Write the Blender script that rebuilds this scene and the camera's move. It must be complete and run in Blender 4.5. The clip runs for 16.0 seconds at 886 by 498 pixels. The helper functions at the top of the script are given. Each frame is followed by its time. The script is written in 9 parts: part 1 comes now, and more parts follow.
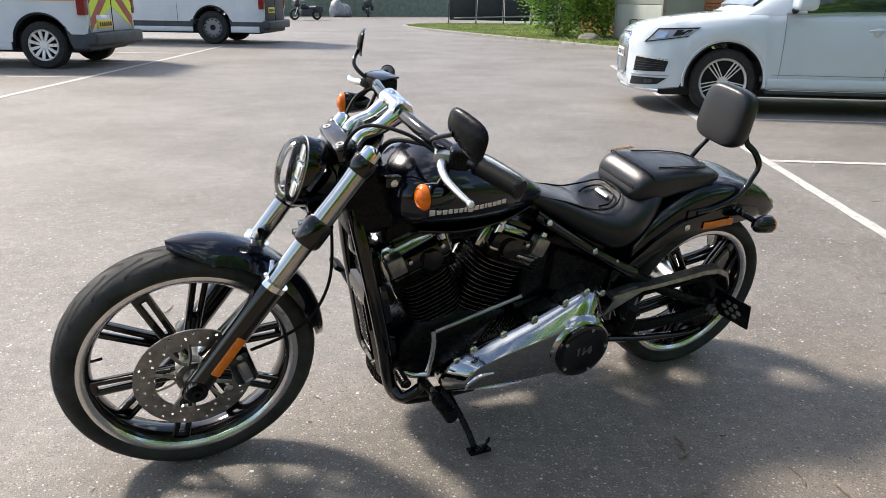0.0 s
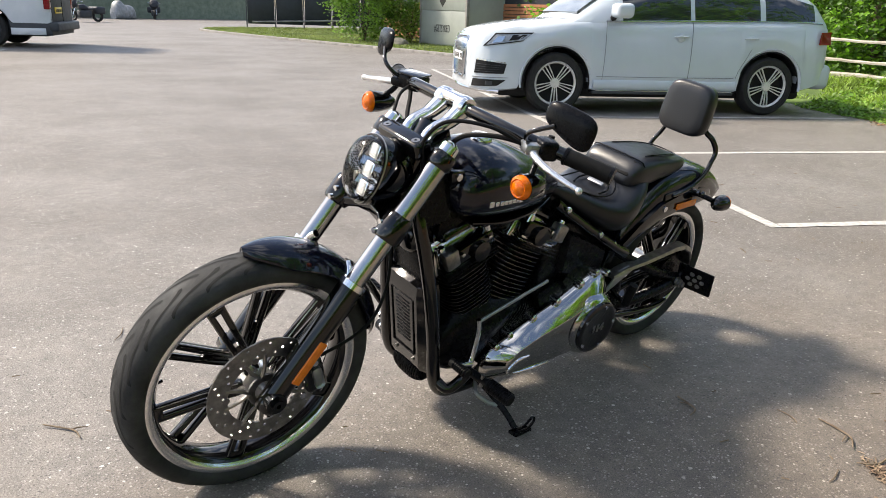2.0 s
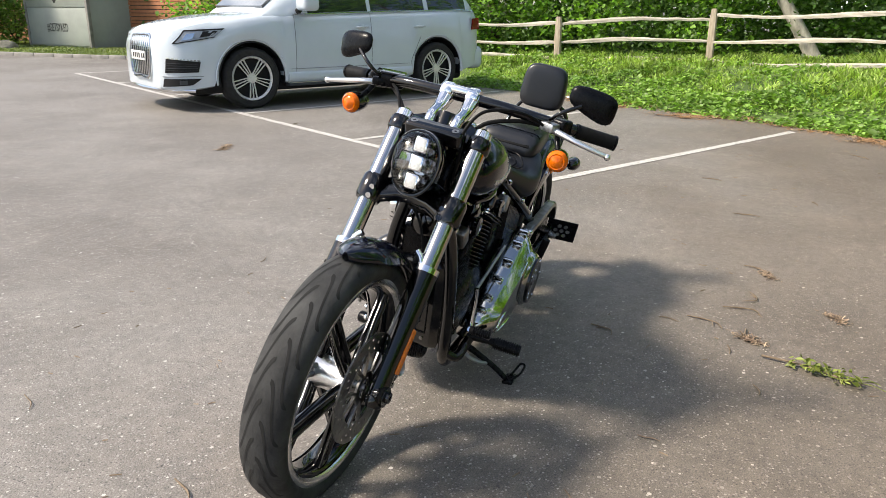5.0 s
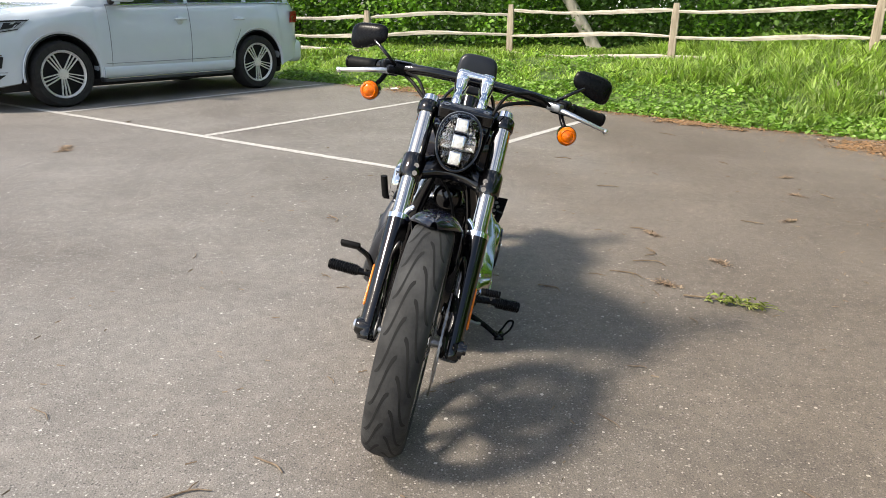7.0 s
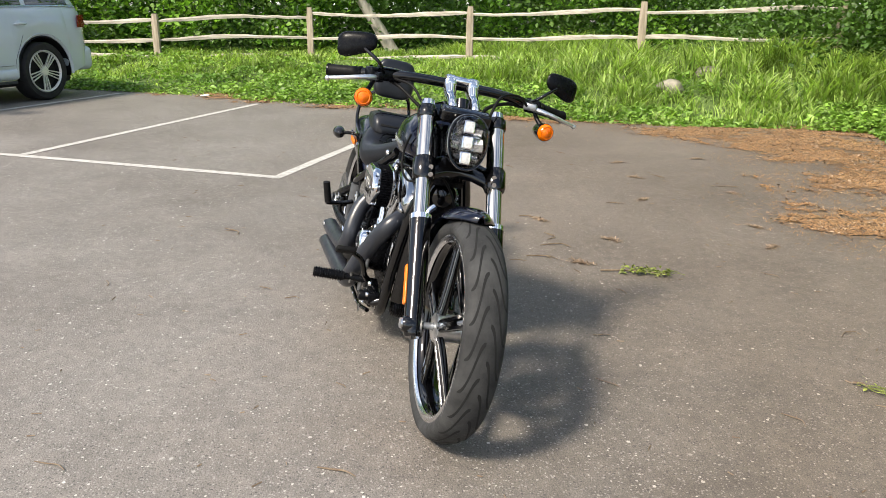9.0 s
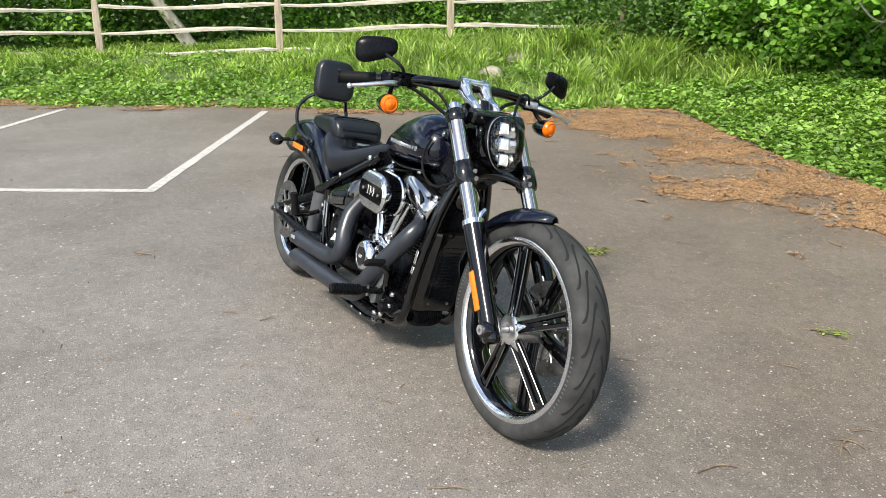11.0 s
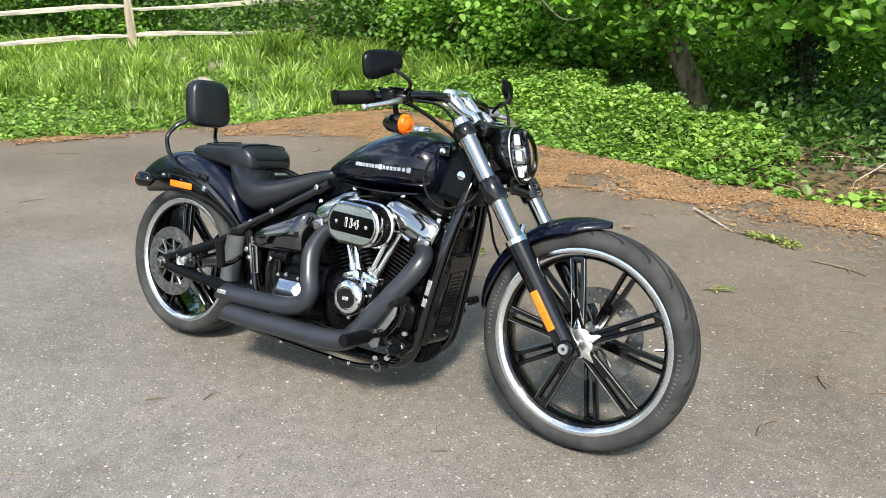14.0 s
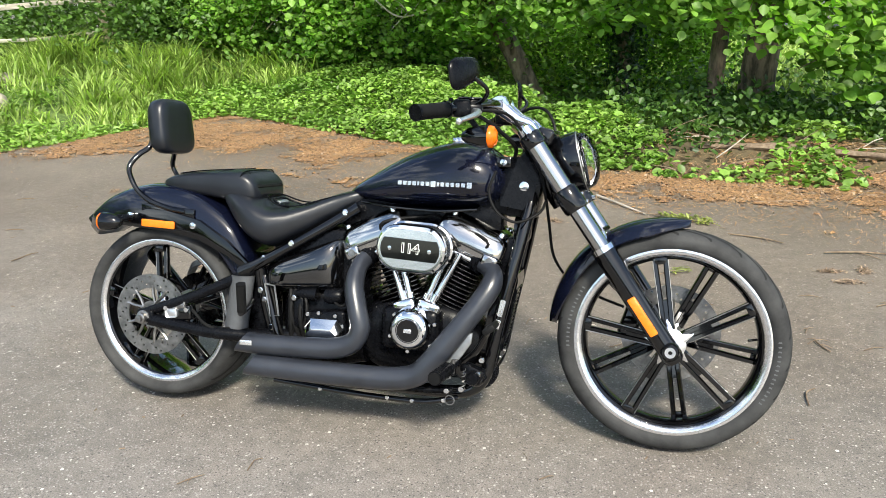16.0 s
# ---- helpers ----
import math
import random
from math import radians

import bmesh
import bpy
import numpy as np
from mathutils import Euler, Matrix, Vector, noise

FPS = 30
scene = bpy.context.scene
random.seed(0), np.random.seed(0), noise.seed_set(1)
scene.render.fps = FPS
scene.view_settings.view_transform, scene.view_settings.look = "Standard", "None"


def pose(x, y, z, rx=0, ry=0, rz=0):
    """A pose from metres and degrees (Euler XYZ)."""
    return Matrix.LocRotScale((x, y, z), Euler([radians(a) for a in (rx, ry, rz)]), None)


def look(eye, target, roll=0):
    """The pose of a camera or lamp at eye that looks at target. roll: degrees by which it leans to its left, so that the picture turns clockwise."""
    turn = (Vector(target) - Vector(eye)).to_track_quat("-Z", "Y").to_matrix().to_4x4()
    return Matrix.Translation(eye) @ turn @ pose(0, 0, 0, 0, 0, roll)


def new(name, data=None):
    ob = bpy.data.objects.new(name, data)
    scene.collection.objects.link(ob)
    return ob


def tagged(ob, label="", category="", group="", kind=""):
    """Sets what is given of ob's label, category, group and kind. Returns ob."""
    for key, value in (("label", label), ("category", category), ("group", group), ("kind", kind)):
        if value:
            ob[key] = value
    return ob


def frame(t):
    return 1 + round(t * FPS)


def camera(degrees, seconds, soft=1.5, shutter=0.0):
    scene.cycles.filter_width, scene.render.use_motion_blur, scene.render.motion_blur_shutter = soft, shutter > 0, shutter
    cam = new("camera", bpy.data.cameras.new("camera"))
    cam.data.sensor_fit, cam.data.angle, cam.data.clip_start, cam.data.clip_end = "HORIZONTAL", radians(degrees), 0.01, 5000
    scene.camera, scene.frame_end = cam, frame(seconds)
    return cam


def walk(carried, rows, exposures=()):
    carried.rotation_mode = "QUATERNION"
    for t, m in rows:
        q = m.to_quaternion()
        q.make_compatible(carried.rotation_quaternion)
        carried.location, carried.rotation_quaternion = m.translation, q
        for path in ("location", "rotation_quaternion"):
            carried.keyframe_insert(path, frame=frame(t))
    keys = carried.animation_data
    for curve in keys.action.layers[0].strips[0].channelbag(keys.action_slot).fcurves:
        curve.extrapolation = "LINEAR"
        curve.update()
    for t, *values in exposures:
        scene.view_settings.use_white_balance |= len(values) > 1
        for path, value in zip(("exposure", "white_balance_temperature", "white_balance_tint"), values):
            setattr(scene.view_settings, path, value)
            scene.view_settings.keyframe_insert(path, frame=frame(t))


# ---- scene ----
cam = camera(61.6, 16.0, soft=0.5)
PATH = [
    (0, (0.889, 1.972, 1.249), (0.186, 0.211, 0.613), 0.9),
    (0.5, (1.128, 1.979, 1.242), (0.295, 0.269, 0.624), 1.2),
    (1, (1.264, 1.918, 1.225), (0.318, 0.266, 0.614), 1.6),
    (1.5, (1.375, 1.799, 1.226), (0.33, 0.207, 0.615), 1.9),
    (2, (1.507, 1.702, 1.22), (0.346, 0.193, 0.608), 1.9),
    (2.5, (1.708, 1.627, 1.228), (0.426, 0.227, 0.599), 1.8),
    (3, (1.841, 1.539, 1.21), (0.445, 0.257, 0.574), 1.6),
    (3.5, (1.93, 1.36, 1.228), (0.422, 0.218, 0.578), 1.4),
    (3.7, (1.974, 1.327, 1.223), (0.429, 0.23, 0.583), 1.1),
    (5.8, (2.49, 0.778, 1.237), (0.677, 0.207, 0.615), 0.7),
    (6, (2.533, 0.722, 1.239), (0.705, 0.203, 0.616), 0.8),
    (6.5, (2.685, 0.548, 1.245), (0.822, 0.168, 0.622), 0.9),
    (7, (2.747, 0.38, 1.226), (0.861, 0.144, 0.602), 1.1),
    (7.5, (2.718, 0.19, 1.236), (0.822, 0.097, 0.608), 1.3),
    (8, (2.74, 0.025, 1.236), (0.841, 0.086, 0.613), 1.5),
    (8.5, (2.837, -0.187, 1.248), (0.946, 0.019, 0.629), 1.4),
    (9, (2.857, -0.352, 1.235), (0.984, -0.007, 0.626), 1.1),
    (9.2, (2.827, -0.433, 1.227), (0.964, -0.032, 0.621), 1.0),
    (11.3, (2.491, -1.232, 1.274), (0.847, -0.278, 0.651), 0.7),
    (11.5, (2.429, -1.296, 1.26), (0.81, -0.295, 0.645), 0.8),
    (12, (2.288, -1.435, 1.273), (0.754, -0.309, 0.658), 0.8),
    (12.5, (2.158, -1.58, 1.267), (0.726, -0.326, 0.654), 0.8),
    (13, (2.04, -1.737, 1.271), (0.716, -0.369, 0.657), 0.6),
    (13.5, (1.893, -1.81, 1.26), (0.673, -0.35, 0.642), 0.1),
    (14, (1.683, -1.848, 1.28), (0.579, -0.3, 0.66), -0.4),
    (14.5, (1.504, -1.909, 1.281), (0.518, -0.282, 0.663), -0.8),
    (15, (1.268, -2.024, 1.314), (0.415, -0.325, 0.694), -1.1),
    (15.5, (1.083, -2.077, 1.297), (0.351, -0.323, 0.674), -1.4),
    (16, (0.855, -2.072, 1.309), (0.25, -0.275, 0.672), -1.4),
]
EXPOSURES = [(0.0, 0.97, 6600, 11.0), (2.5, 1.06, 6900, 11.6), (6.0, 0.92, 6800, 10.3), (9.0, 0.92, 6800, 9.8), (12.0, 0.97, 6400, 6.5), (16.0, 1.13, 6500, 6.0)]
walk(cam, [(t, look(eye, target, roll)) for t, eye, target, roll in PATH], exposures=EXPOSURES)

# ---- light ----
SUN_AZ = math.atan2(-0.84, 0.54)      # the sun stands on the bike's right, a little ahead
SUN_EL = radians(47)
world = bpy.data.worlds.new("sky")
scene.world = world
world.use_nodes = True
wn, wl_ = world.node_tree.nodes, world.node_tree.links
wn.clear()
w_out = wn.new("ShaderNodeOutputWorld")
w_bg = wn.new("ShaderNodeBackground")
w_sky = wn.new("ShaderNodeTexSky")
w_sky.sky_type = "NISHITA"
w_sky.sun_disc = False
w_sky.sun_elevation = SUN_EL
w_sky.sun_rotation = math.pi / 2 - SUN_AZ
w_sky.air_density, w_sky.dust_density, w_sky.ozone_density = 1.0, 1.6, 1.0
w_tc = wn.new("ShaderNodeTexCoord")
w_map = wn.new("ShaderNodeMapping")
w_map.inputs["Scale"].default_value = (1.0, 1.0, 2.6)
w_cl = wn.new("ShaderNodeTexNoise")
w_cl.inputs["Scale"].default_value = 2.3
w_cl.inputs["Detail"].default_value = 6.0
w_cl.inputs["Roughness"].default_value = 0.6
w_ramp = wn.new("ShaderNodeValToRGB")
w_ramp.color_ramp.elements[0].position, w_ramp.color_ramp.elements[1].position = 0.53, 0.76
w_mix = wn.new("ShaderNodeMixRGB")
w_mix.inputs[2].default_value = (14.5, 14.8, 15.3, 1)
wl_.new(w_tc.outputs["Generated"], w_map.inputs["Vector"])
wl_.new(w_map.outputs["Vector"], w_cl.inputs["Vector"])
wl_.new(w_cl.outputs["Fac"], w_ramp.inputs["Fac"])
wl_.new(w_ramp.outputs["Color"], w_mix.inputs[0])
wl_.new(w_sky.outputs["Color"], w_mix.inputs[1])
wl_.new(w_mix.outputs["Color"], w_bg.inputs["Color"])
w_bg.inputs["Strength"].default_value = 0.122
wl_.new(w_bg.outputs["Background"], w_out.inputs["Surface"])
sun_data = bpy.data.lights.new("sun", "SUN")
sun_data.energy, sun_data.angle, sun_data.color = 3.5, radians(9.0), (1.0, 0.93, 0.82)
sun = new("sun", sun_data)
to_sun = Vector((math.cos(SUN_AZ) * math.cos(SUN_EL), math.sin(SUN_AZ) * math.cos(SUN_EL), math.sin(SUN_EL)))
sun.matrix_world = look(to_sun * 60, (0, 0, 0))

# ---- materials ----
def nodes_of(m):
    m.use_nodes = True
    nt = m.node_tree
    return nt, nt.nodes, nt.links, nt.nodes["Principled BSDF"]


def surf(name, c1, c2=None, scale=8.0, rough=0.5, rough2=None, metal=0.0, bump=0.0, bscale=60.0, coat=0.0, spec=0.5, detail=4.0, stretch=(1, 1, 1), island=0.0, emit=0.0, coat_rough=0.03, spread=0.2):
    """A principled material: two colours mixed by noise, a second noise in roughness, fine relief."""
    m = bpy.data.materials.new(name)
    nt, n, l, p = nodes_of(m)
    c2 = c2 or c1
    tc = n.new("ShaderNodeTexCoord")
    mp = n.new("ShaderNodeMapping")
    mp.inputs["Scale"].default_value = stretch
    l.new(tc.outputs["Object"], mp.inputs["Vector"])
    nz = n.new("ShaderNodeTexNoise")
    nz.inputs["Scale"].default_value = scale
    nz.inputs["Detail"].default_value = detail
    nz.inputs["Roughness"].default_value = 0.6
    l.new(mp.outputs["Vector"], nz.inputs["Vector"])
    ramp = n.new("ShaderNodeValToRGB")
    ramp.color_ramp.elements[0].position, ramp.color_ramp.elements[1].position = 0.5 - spread, 0.5 + spread
    ramp.color_ramp.elements[0].color, ramp.color_ramp.elements[1].color = (*c1, 1), (*c2, 1)
    l.new(nz.outputs["Fac"], ramp.inputs["Fac"])
    colour = ramp.outputs["Color"]
    if island:
        geo = n.new("ShaderNodeNewGeometry")
        hsv = n.new("ShaderNodeHueSaturation")
        mr = n.new("ShaderNodeMapRange")
        mr.inputs["To Min"].default_value, mr.inputs["To Max"].default_value = 1 - island, 1 + island
        l.new(geo.outputs["Random Per Island"], mr.inputs["Value"])
        l.new(mr.outputs["Result"], hsv.inputs["Value"])
        l.new(colour, hsv.inputs["Color"])
        colour = hsv.outputs["Color"]
    l.new(colour, p.inputs["Base Color"])
    p.inputs["Metallic"].default_value = metal
    p.inputs["Specular IOR Level"].default_value = spec
    if rough2 is None:
        p.inputs["Roughness"].default_value = rough
    else:
        n2 = n.new("ShaderNodeTexNoise")
        n2.inputs["Scale"].default_value = scale * 2.7
        l.new(mp.outputs["Vector"], n2.inputs["Vector"])
        mr2 = n.new("ShaderNodeMapRange")
        mr2.inputs["From Min"].default_value, mr2.inputs["From Max"].default_value = 0.3, 0.7
        mr2.inputs["To Min"].default_value, mr2.inputs["To Max"].default_value = rough, rough2
        l.new(n2.outputs["Fac"], mr2.inputs["Value"])
        l.new(mr2.outputs["Result"], p.inputs["Roughness"])
    if coat:
        p.inputs["Coat Weight"].default_value = coat
        p.inputs["Coat Roughness"].default_value = coat_rough
    if bump:
        n3 = n.new("ShaderNodeTexNoise")
        n3.inputs["Scale"].default_value = bscale
        n3.inputs["Detail"].default_value = 3.0
        l.new(mp.outputs["Vector"], n3.inputs["Vector"])
        b = n.new("ShaderNodeBump")
        b.inputs["Strength"].default_value = bump
        b.inputs["Distance"].default_value = 0.004
        l.new(n3.outputs["Fac"], b.inputs["Height"])
        l.new(b.outputs["Normal"], p.inputs["Normal"])
    if emit:
        p.inputs["Emission Color"].default_value = (*c1, 1)
        p.inputs["Emission Strength"].default_value = emit
    return m


def leafy(name, c1, c2, scale=1.2, through_light=0.35, rough=0.45):
    """Leaf material: colour by patch and by leaf, some light passing through."""
    m = surf(name, c1, c2, scale=scale, rough=rough, island=0.5, spec=0.4)
    nt, n, l, p = nodes_of(m)
    tr = n.new("ShaderNodeBsdfTranslucent")
    mx = n.new("ShaderNodeMixShader")
    mx.inputs[0].default_value = through_light
    src = p.inputs["Base Color"].links[0].from_socket
    warm = n.new("ShaderNodeMixRGB")
    warm.blend_type = "MULTIPLY"
    warm.inputs[0].default_value = 1.0
    warm.inputs[2].default_value = (1.25, 1.45, 0.66, 1)
    l.new(src, warm.inputs[1])
    l.new(warm.outputs["Color"], tr.inputs["Color"])
    out = n["Material Output"]
    l.new(p.outputs["BSDF"], mx.inputs[1])
    l.new(tr.outputs["BSDF"], mx.inputs[2])
    l.new(mx.outputs["Shader"], out.inputs["Surface"])
    return m


def asphalt_material():
    m = bpy.data.materials.new("asphalt")
    nt, n, l, p = nodes_of(m)
    tc = n.new("ShaderNodeTexCoord")

    def noise_node(scale, detail=3.0, rough=0.6):
        z = n.new("ShaderNodeTexNoise")
        z.inputs["Scale"].default_value, z.inputs["Detail"].default_value, z.inputs["Roughness"].default_value = scale, detail, rough
        l.new(tc.outputs["Object"], z.inputs["Vector"])
        return z.outputs["Fac"]

    def ramp_of(src, stops):
        r = n.new("ShaderNodeValToRGB")
        e = r.color_ramp.elements
        while len(e) < len(stops):
            e.new(0.5)
        for el, (pos, col) in zip(e, stops):
            el.position, el.color = pos, (*col, 1)
        l.new(src, r.inputs["Fac"])
        return r.outputs["Color"]

    def mix(fac, a, b, blend="MIX"):
        x = n.new("ShaderNodeMixRGB")
        x.blend_type = blend
        for i, v in enumerate((fac, a, b)):
            if isinstance(v, float):
                x.inputs[i].default_value = v
            elif isinstance(v, tuple):
                x.inputs[i].default_value = (*v, 1)
            else:
                l.new(v, x.inputs[i])
        return x.outputs["Color"]

    grain = ramp_of(noise_node(210.0, 5.0, 0.75), [(0.27, (0.078, 0.073, 0.068)), (0.5, (0.188, 0.176, 0.163)), (0.73, (0.335, 0.315, 0.292))])
    stain = ramp_of(noise_node(0.55, 6.0, 0.65), [(0.36, (0.74, 0.71, 0.68)), (0.62, (1.08, 1.07, 1.06))])
    base = mix(1.0, grain, stain, "MULTIPLY")
    patch = ramp_of(noise_node(3.1, 4.0), [(0.3, (0.86, 0.86, 0.86)), (0.7, (1.06, 1.05, 1.04))])
    base = mix(1.0, base, patch, "MULTIPLY")
    mott = ramp_of(noise_node(17.0, 5.0, 0.7), [(0.3, (0.76, 0.76, 0.76)), (0.7, (1.16, 1.15, 1.14))])
    base = mix(1.0, base, mott, "MULTIPLY")
    # scattered pale and dark chippings, at two sizes
    for scale, part_, size, lo, hi in ((190.0, 0.80, 0.46, (0.07, 0.065, 0.060), (0.12, 0.11, 0.103)), (175.0, 0.72, 0.42, (0.22, 0.205, 0.19), (0.32, 0.30, 0.28)), (110.0, 0.905, 0.27, (0.30, 0.28, 0.255), (0.52, 0.50, 0.46)), (54.0, 0.950, 0.21, (0.30, 0.28, 0.255), (0.60, 0.58, 0.54))):
        v = n.new("ShaderNodeTexVoronoi")
        v.inputs["Scale"].default_value = scale
        l.new(tc.outputs["Object"], v.inputs["Vector"])
        sep = n.new("ShaderNodeSeparateColor")
        l.new(v.outputs["Color"], sep.inputs["Color"])
        reach = n.new("ShaderNodeMath")
        reach.operation = "MULTIPLY"
        reach.inputs[1].default_value = size * 1.6
        l.new(sep.outputs["Blue"], reach.inputs[0])
        near = n.new("ShaderNodeMath")
        near.operation = "LESS_THAN"
        l.new(v.outputs["Distance"], near.inputs[0])
        l.new(reach.outputs["Value"], near.inputs[1])
        some = n.new("ShaderNodeMath")
        some.operation = "GREATER_THAN"
        some.inputs[1].default_value = part_
        l.new(sep.outputs["Red"], some.inputs[0])
        both = n.new("ShaderNodeMath")
        both.operation = "MULTIPLY"
        l.new(near.outputs["Value"], both.inputs[0])
        l.new(some.outputs["Value"], both.inputs[1])
        chip = ramp_of(sep.outputs["Green"], [(0.0, lo), (1.0, hi)])
        base = mix(both.outputs["Value"], base, chip)
    # brown dust trodden in towards the planted edge, and a bluer, cleaner lane away from it
    sp = n.new("ShaderNodeSeparateXYZ")
    l.new(tc.outputs["Object"], sp.inputs["Vector"])
    wob = n.new("ShaderNodeMath")
    wob.operation = "MULTIPLY_ADD"
    wob.inputs[1].default_value = 2.6
    l.new(noise_node(0.8, 4.0), wob.inputs[0])
    l.new(sp.outputs["Y"], wob.inputs[2])
    mr = n.new("ShaderNodeMapRange")
    mr.interpolation_type = "SMOOTHSTEP"
    mr.inputs["From Min"].default_value, mr.inputs["From Max"].default_value = 0.4, 3.0
    l.new(wob.outputs["Value"], mr.inputs["Value"])
    base = mix(mr.outputs["Result"], base, mix(1.0, base, (0.83, 0.75, 0.67), "MULTIPLY"))
    l.new(base, p.inputs["Base Color"])
    p.inputs["Roughness"].default_value = 0.64
    p.inputs["Specular IOR Level"].default_value = 0.42
    b = n.new("ShaderNodeBump")
    b.inputs["Strength"].default_value, b.inputs["Distance"].default_value = 0.7, 0.004
    l.new(noise_node(130.0, 3.0), b.inputs["Height"])
    l.new(b.outputs["Normal"], p.inputs["Normal"])
    return m


M_ASPHALT = asphalt_material()
M_LINE = surf("road_paint", (0.30, 0.285, 0.265), (0.58, 0.56, 0.53), scale=28, rough=0.7, bump=0.5, bscale=160, detail=8)
M_SOIL = surf("soil", (0.045, 0.036, 0.018), (0.125, 0.092, 0.045), scale=3, rough=0.95, bump=0.8, bscale=30)
M_LITTER = surf("pine_litter", (0.055, 0.032, 0.018), (0.41, 0.225, 0.095), scale=62, rough=0.9, bump=1.0, bscale=140, detail=8, spread=0.11)
M_NEEDLE = surf("pine_needle", (0.14, 0.075, 0.035), (0.45, 0.27, 0.125), scale=2, rough=0.8, island=0.45)
M_FLAKE = surf("bark_flake", (0.10, 0.060, 0.038), (0.38, 0.28, 0.185), scale=30, rough=0.85, island=0.6)
M_TWIG = surf("twig_bark", (0.10, 0.065, 0.04), (0.25, 0.19, 0.13), scale=40, rough=0.85, bump=0.6, bscale=200)
M_BARK = surf("tree_bark", (0.046, 0.036, 0.027), (0.22, 0.168, 0.12), scale=16, rough=0.9, bump=1.0, bscale=34, stretch=(1, 1, 0.3), detail=8, spread=0.12)
M_PALEBARK = surf("pale_bark", (0.20, 0.18, 0.15), (0.48, 0.44, 0.37), scale=10, rough=0.9, bump=0.8, bscale=30, stretch=(1, 1, 0.4))
M_FENCE = surf("cleft_chestnut", (0.26, 0.23, 0.19), (0.56, 0.51, 0.43), scale=9, rough=0.85, bump=0.8, bscale=60, stretch=(1, 0.35, 3), detail=6)
M_POST = surf("fence_post_wood", (0.24, 0.19, 0.14), (0.50, 0.42, 0.32), scale=9, rough=0.85, bump=0.8, bscale=60, stretch=(3, 3, 0.3), detail=6)
M_STONE = surf("field_stone", (0.13, 0.12, 0.09), (0.33, 0.30, 0.235), scale=9, rough=0.9, bump=0.8, bscale=30)
M_KERB = surf("kerb_concrete", (0.19, 0.18, 0.165), (0.33, 0.31, 0.285), scale=6, rough=0.85, bump=0.4, bscale=80)
M_TURF = surf("turf_base", (0.045, 0.080, 0.016), (0.11, 0.17, 0.035), scale=2.5, rough=0.95, bump=0.6, bscale=40)
M_GRASS = leafy("grass_blades", (0.135, 0.205, 0.044), (0.43, 0.55, 0.155), 1.6, 0.42)
M_LAWN = leafy("lawn_blades", (0.10, 0.135, 0.035), (0.25, 0.28, 0.085), 0.6, 0.25)
M_NETTLE = leafy("ground_cover_leaf", (0.085, 0.175, 0.026), (0.25, 0.39, 0.075), 1.1, 0.3)
M_HAZEL = leafy("hazel_leaf", (0.098, 0.205, 0.030), (0.255, 0.43, 0.075), 0.7, 0.55)
M_SHRUB = leafy("hedge_leaf", (0.035, 0.085, 0.014), (0.11, 0.20, 0.04), 0.5, 0.3)
M_IVY = leafy("ivy_leaf", (0.015, 0.045, 0.010), (0.04, 0.09, 0.02), 1.5, 0.15, 0.35)

# ---- mesh helpers ----
def mesh_object(name, verts, faces, material, smooth=False, parent=None):
    me = bpy.data.meshes.new(name)
    me.from_pydata([tuple(v) for v in verts], [], faces)
    me.update()
    if smooth:
        me.shade_smooth()
    me.materials.append(material)
    ob = new(name, me)
    if parent:
        ob.parent = parent
    return ob


def bulk(name, verts, quads, material):
    """A large mesh of quads from arrays."""
    me = bpy.data.meshes.new(name)
    me.vertices.add(len(verts))
    me.vertices.foreach_set("co", np.asarray(verts, dtype=np.float32).ravel())
    k = quads.shape[1]
    me.loops.add(quads.size)
    me.loops.foreach_set("vertex_index", quads.astype(np.int32).ravel())
    me.polygons.add(len(quads))
    me.polygons.foreach_set("loop_start", np.arange(0, quads.size, k, dtype=np.int32))
    me.polygons.foreach_set("loop_total", np.full(len(quads), k, dtype=np.int32))
    me.update(calc_edges=True)
    me.validate()
    me.materials.append(material)
    return new(name, me)


def bm_from(verts, faces):
    bm = bmesh.new()
    vs = [bm.verts.new(v) for v in verts]
    for f in faces:
        bm.faces.new([vs[i] for i in f])
    bmesh.ops.recalc_face_normals(bm, faces=bm.faces)
    return bm


def part(name, bm, material, parent=None, label="", smooth=True, m=None, angle=40):
    """Links a bmesh as one mesh object under a thing or a part."""
    me = bpy.data.meshes.new(name)
    bmesh.ops.recalc_face_normals(bm, faces=bm.faces)
    bm.to_mesh(me)
    bm.free()
    if smooth:
        me.shade_smooth()
        me.set_sharp_from_angle(angle=radians(angle))
    me.materials.append(material)
    ob = new(name, me)
    if parent is not None:
        ob.parent = parent
    if m is not None:
        ob.matrix_basis = m
    if label:
        tagged(ob, label)
    return ob


def add_mesh(bm, other):
    me = bpy.data.meshes.new("tmp")
    other.to_mesh(me)
    other.free()
    bm.from_mesh(me)
    bpy.data.meshes.remove(me)
    return bm


def box(x0, x1, y0, y1, z0, z1, bevel=0.0, segs=2):
    bm = bmesh.new()
    bmesh.ops.create_cube(bm, size=1.0)
    bmesh.ops.scale(bm, vec=(x1 - x0, y1 - y0, z1 - z0), verts=bm.verts)
    bmesh.ops.translate(bm, vec=((x0 + x1) / 2, (y0 + y1) / 2, (z0 + z1) / 2), verts=bm.verts)
    if bevel:
        bmesh.ops.bevel(bm, geom=bm.edges[:], offset=bevel, segments=segs, profile=0.5, affect="EDGES")
    return bm


def turned(bm, m):
    bmesh.ops.transform(bm, matrix=m, verts=bm.verts)
    return bm


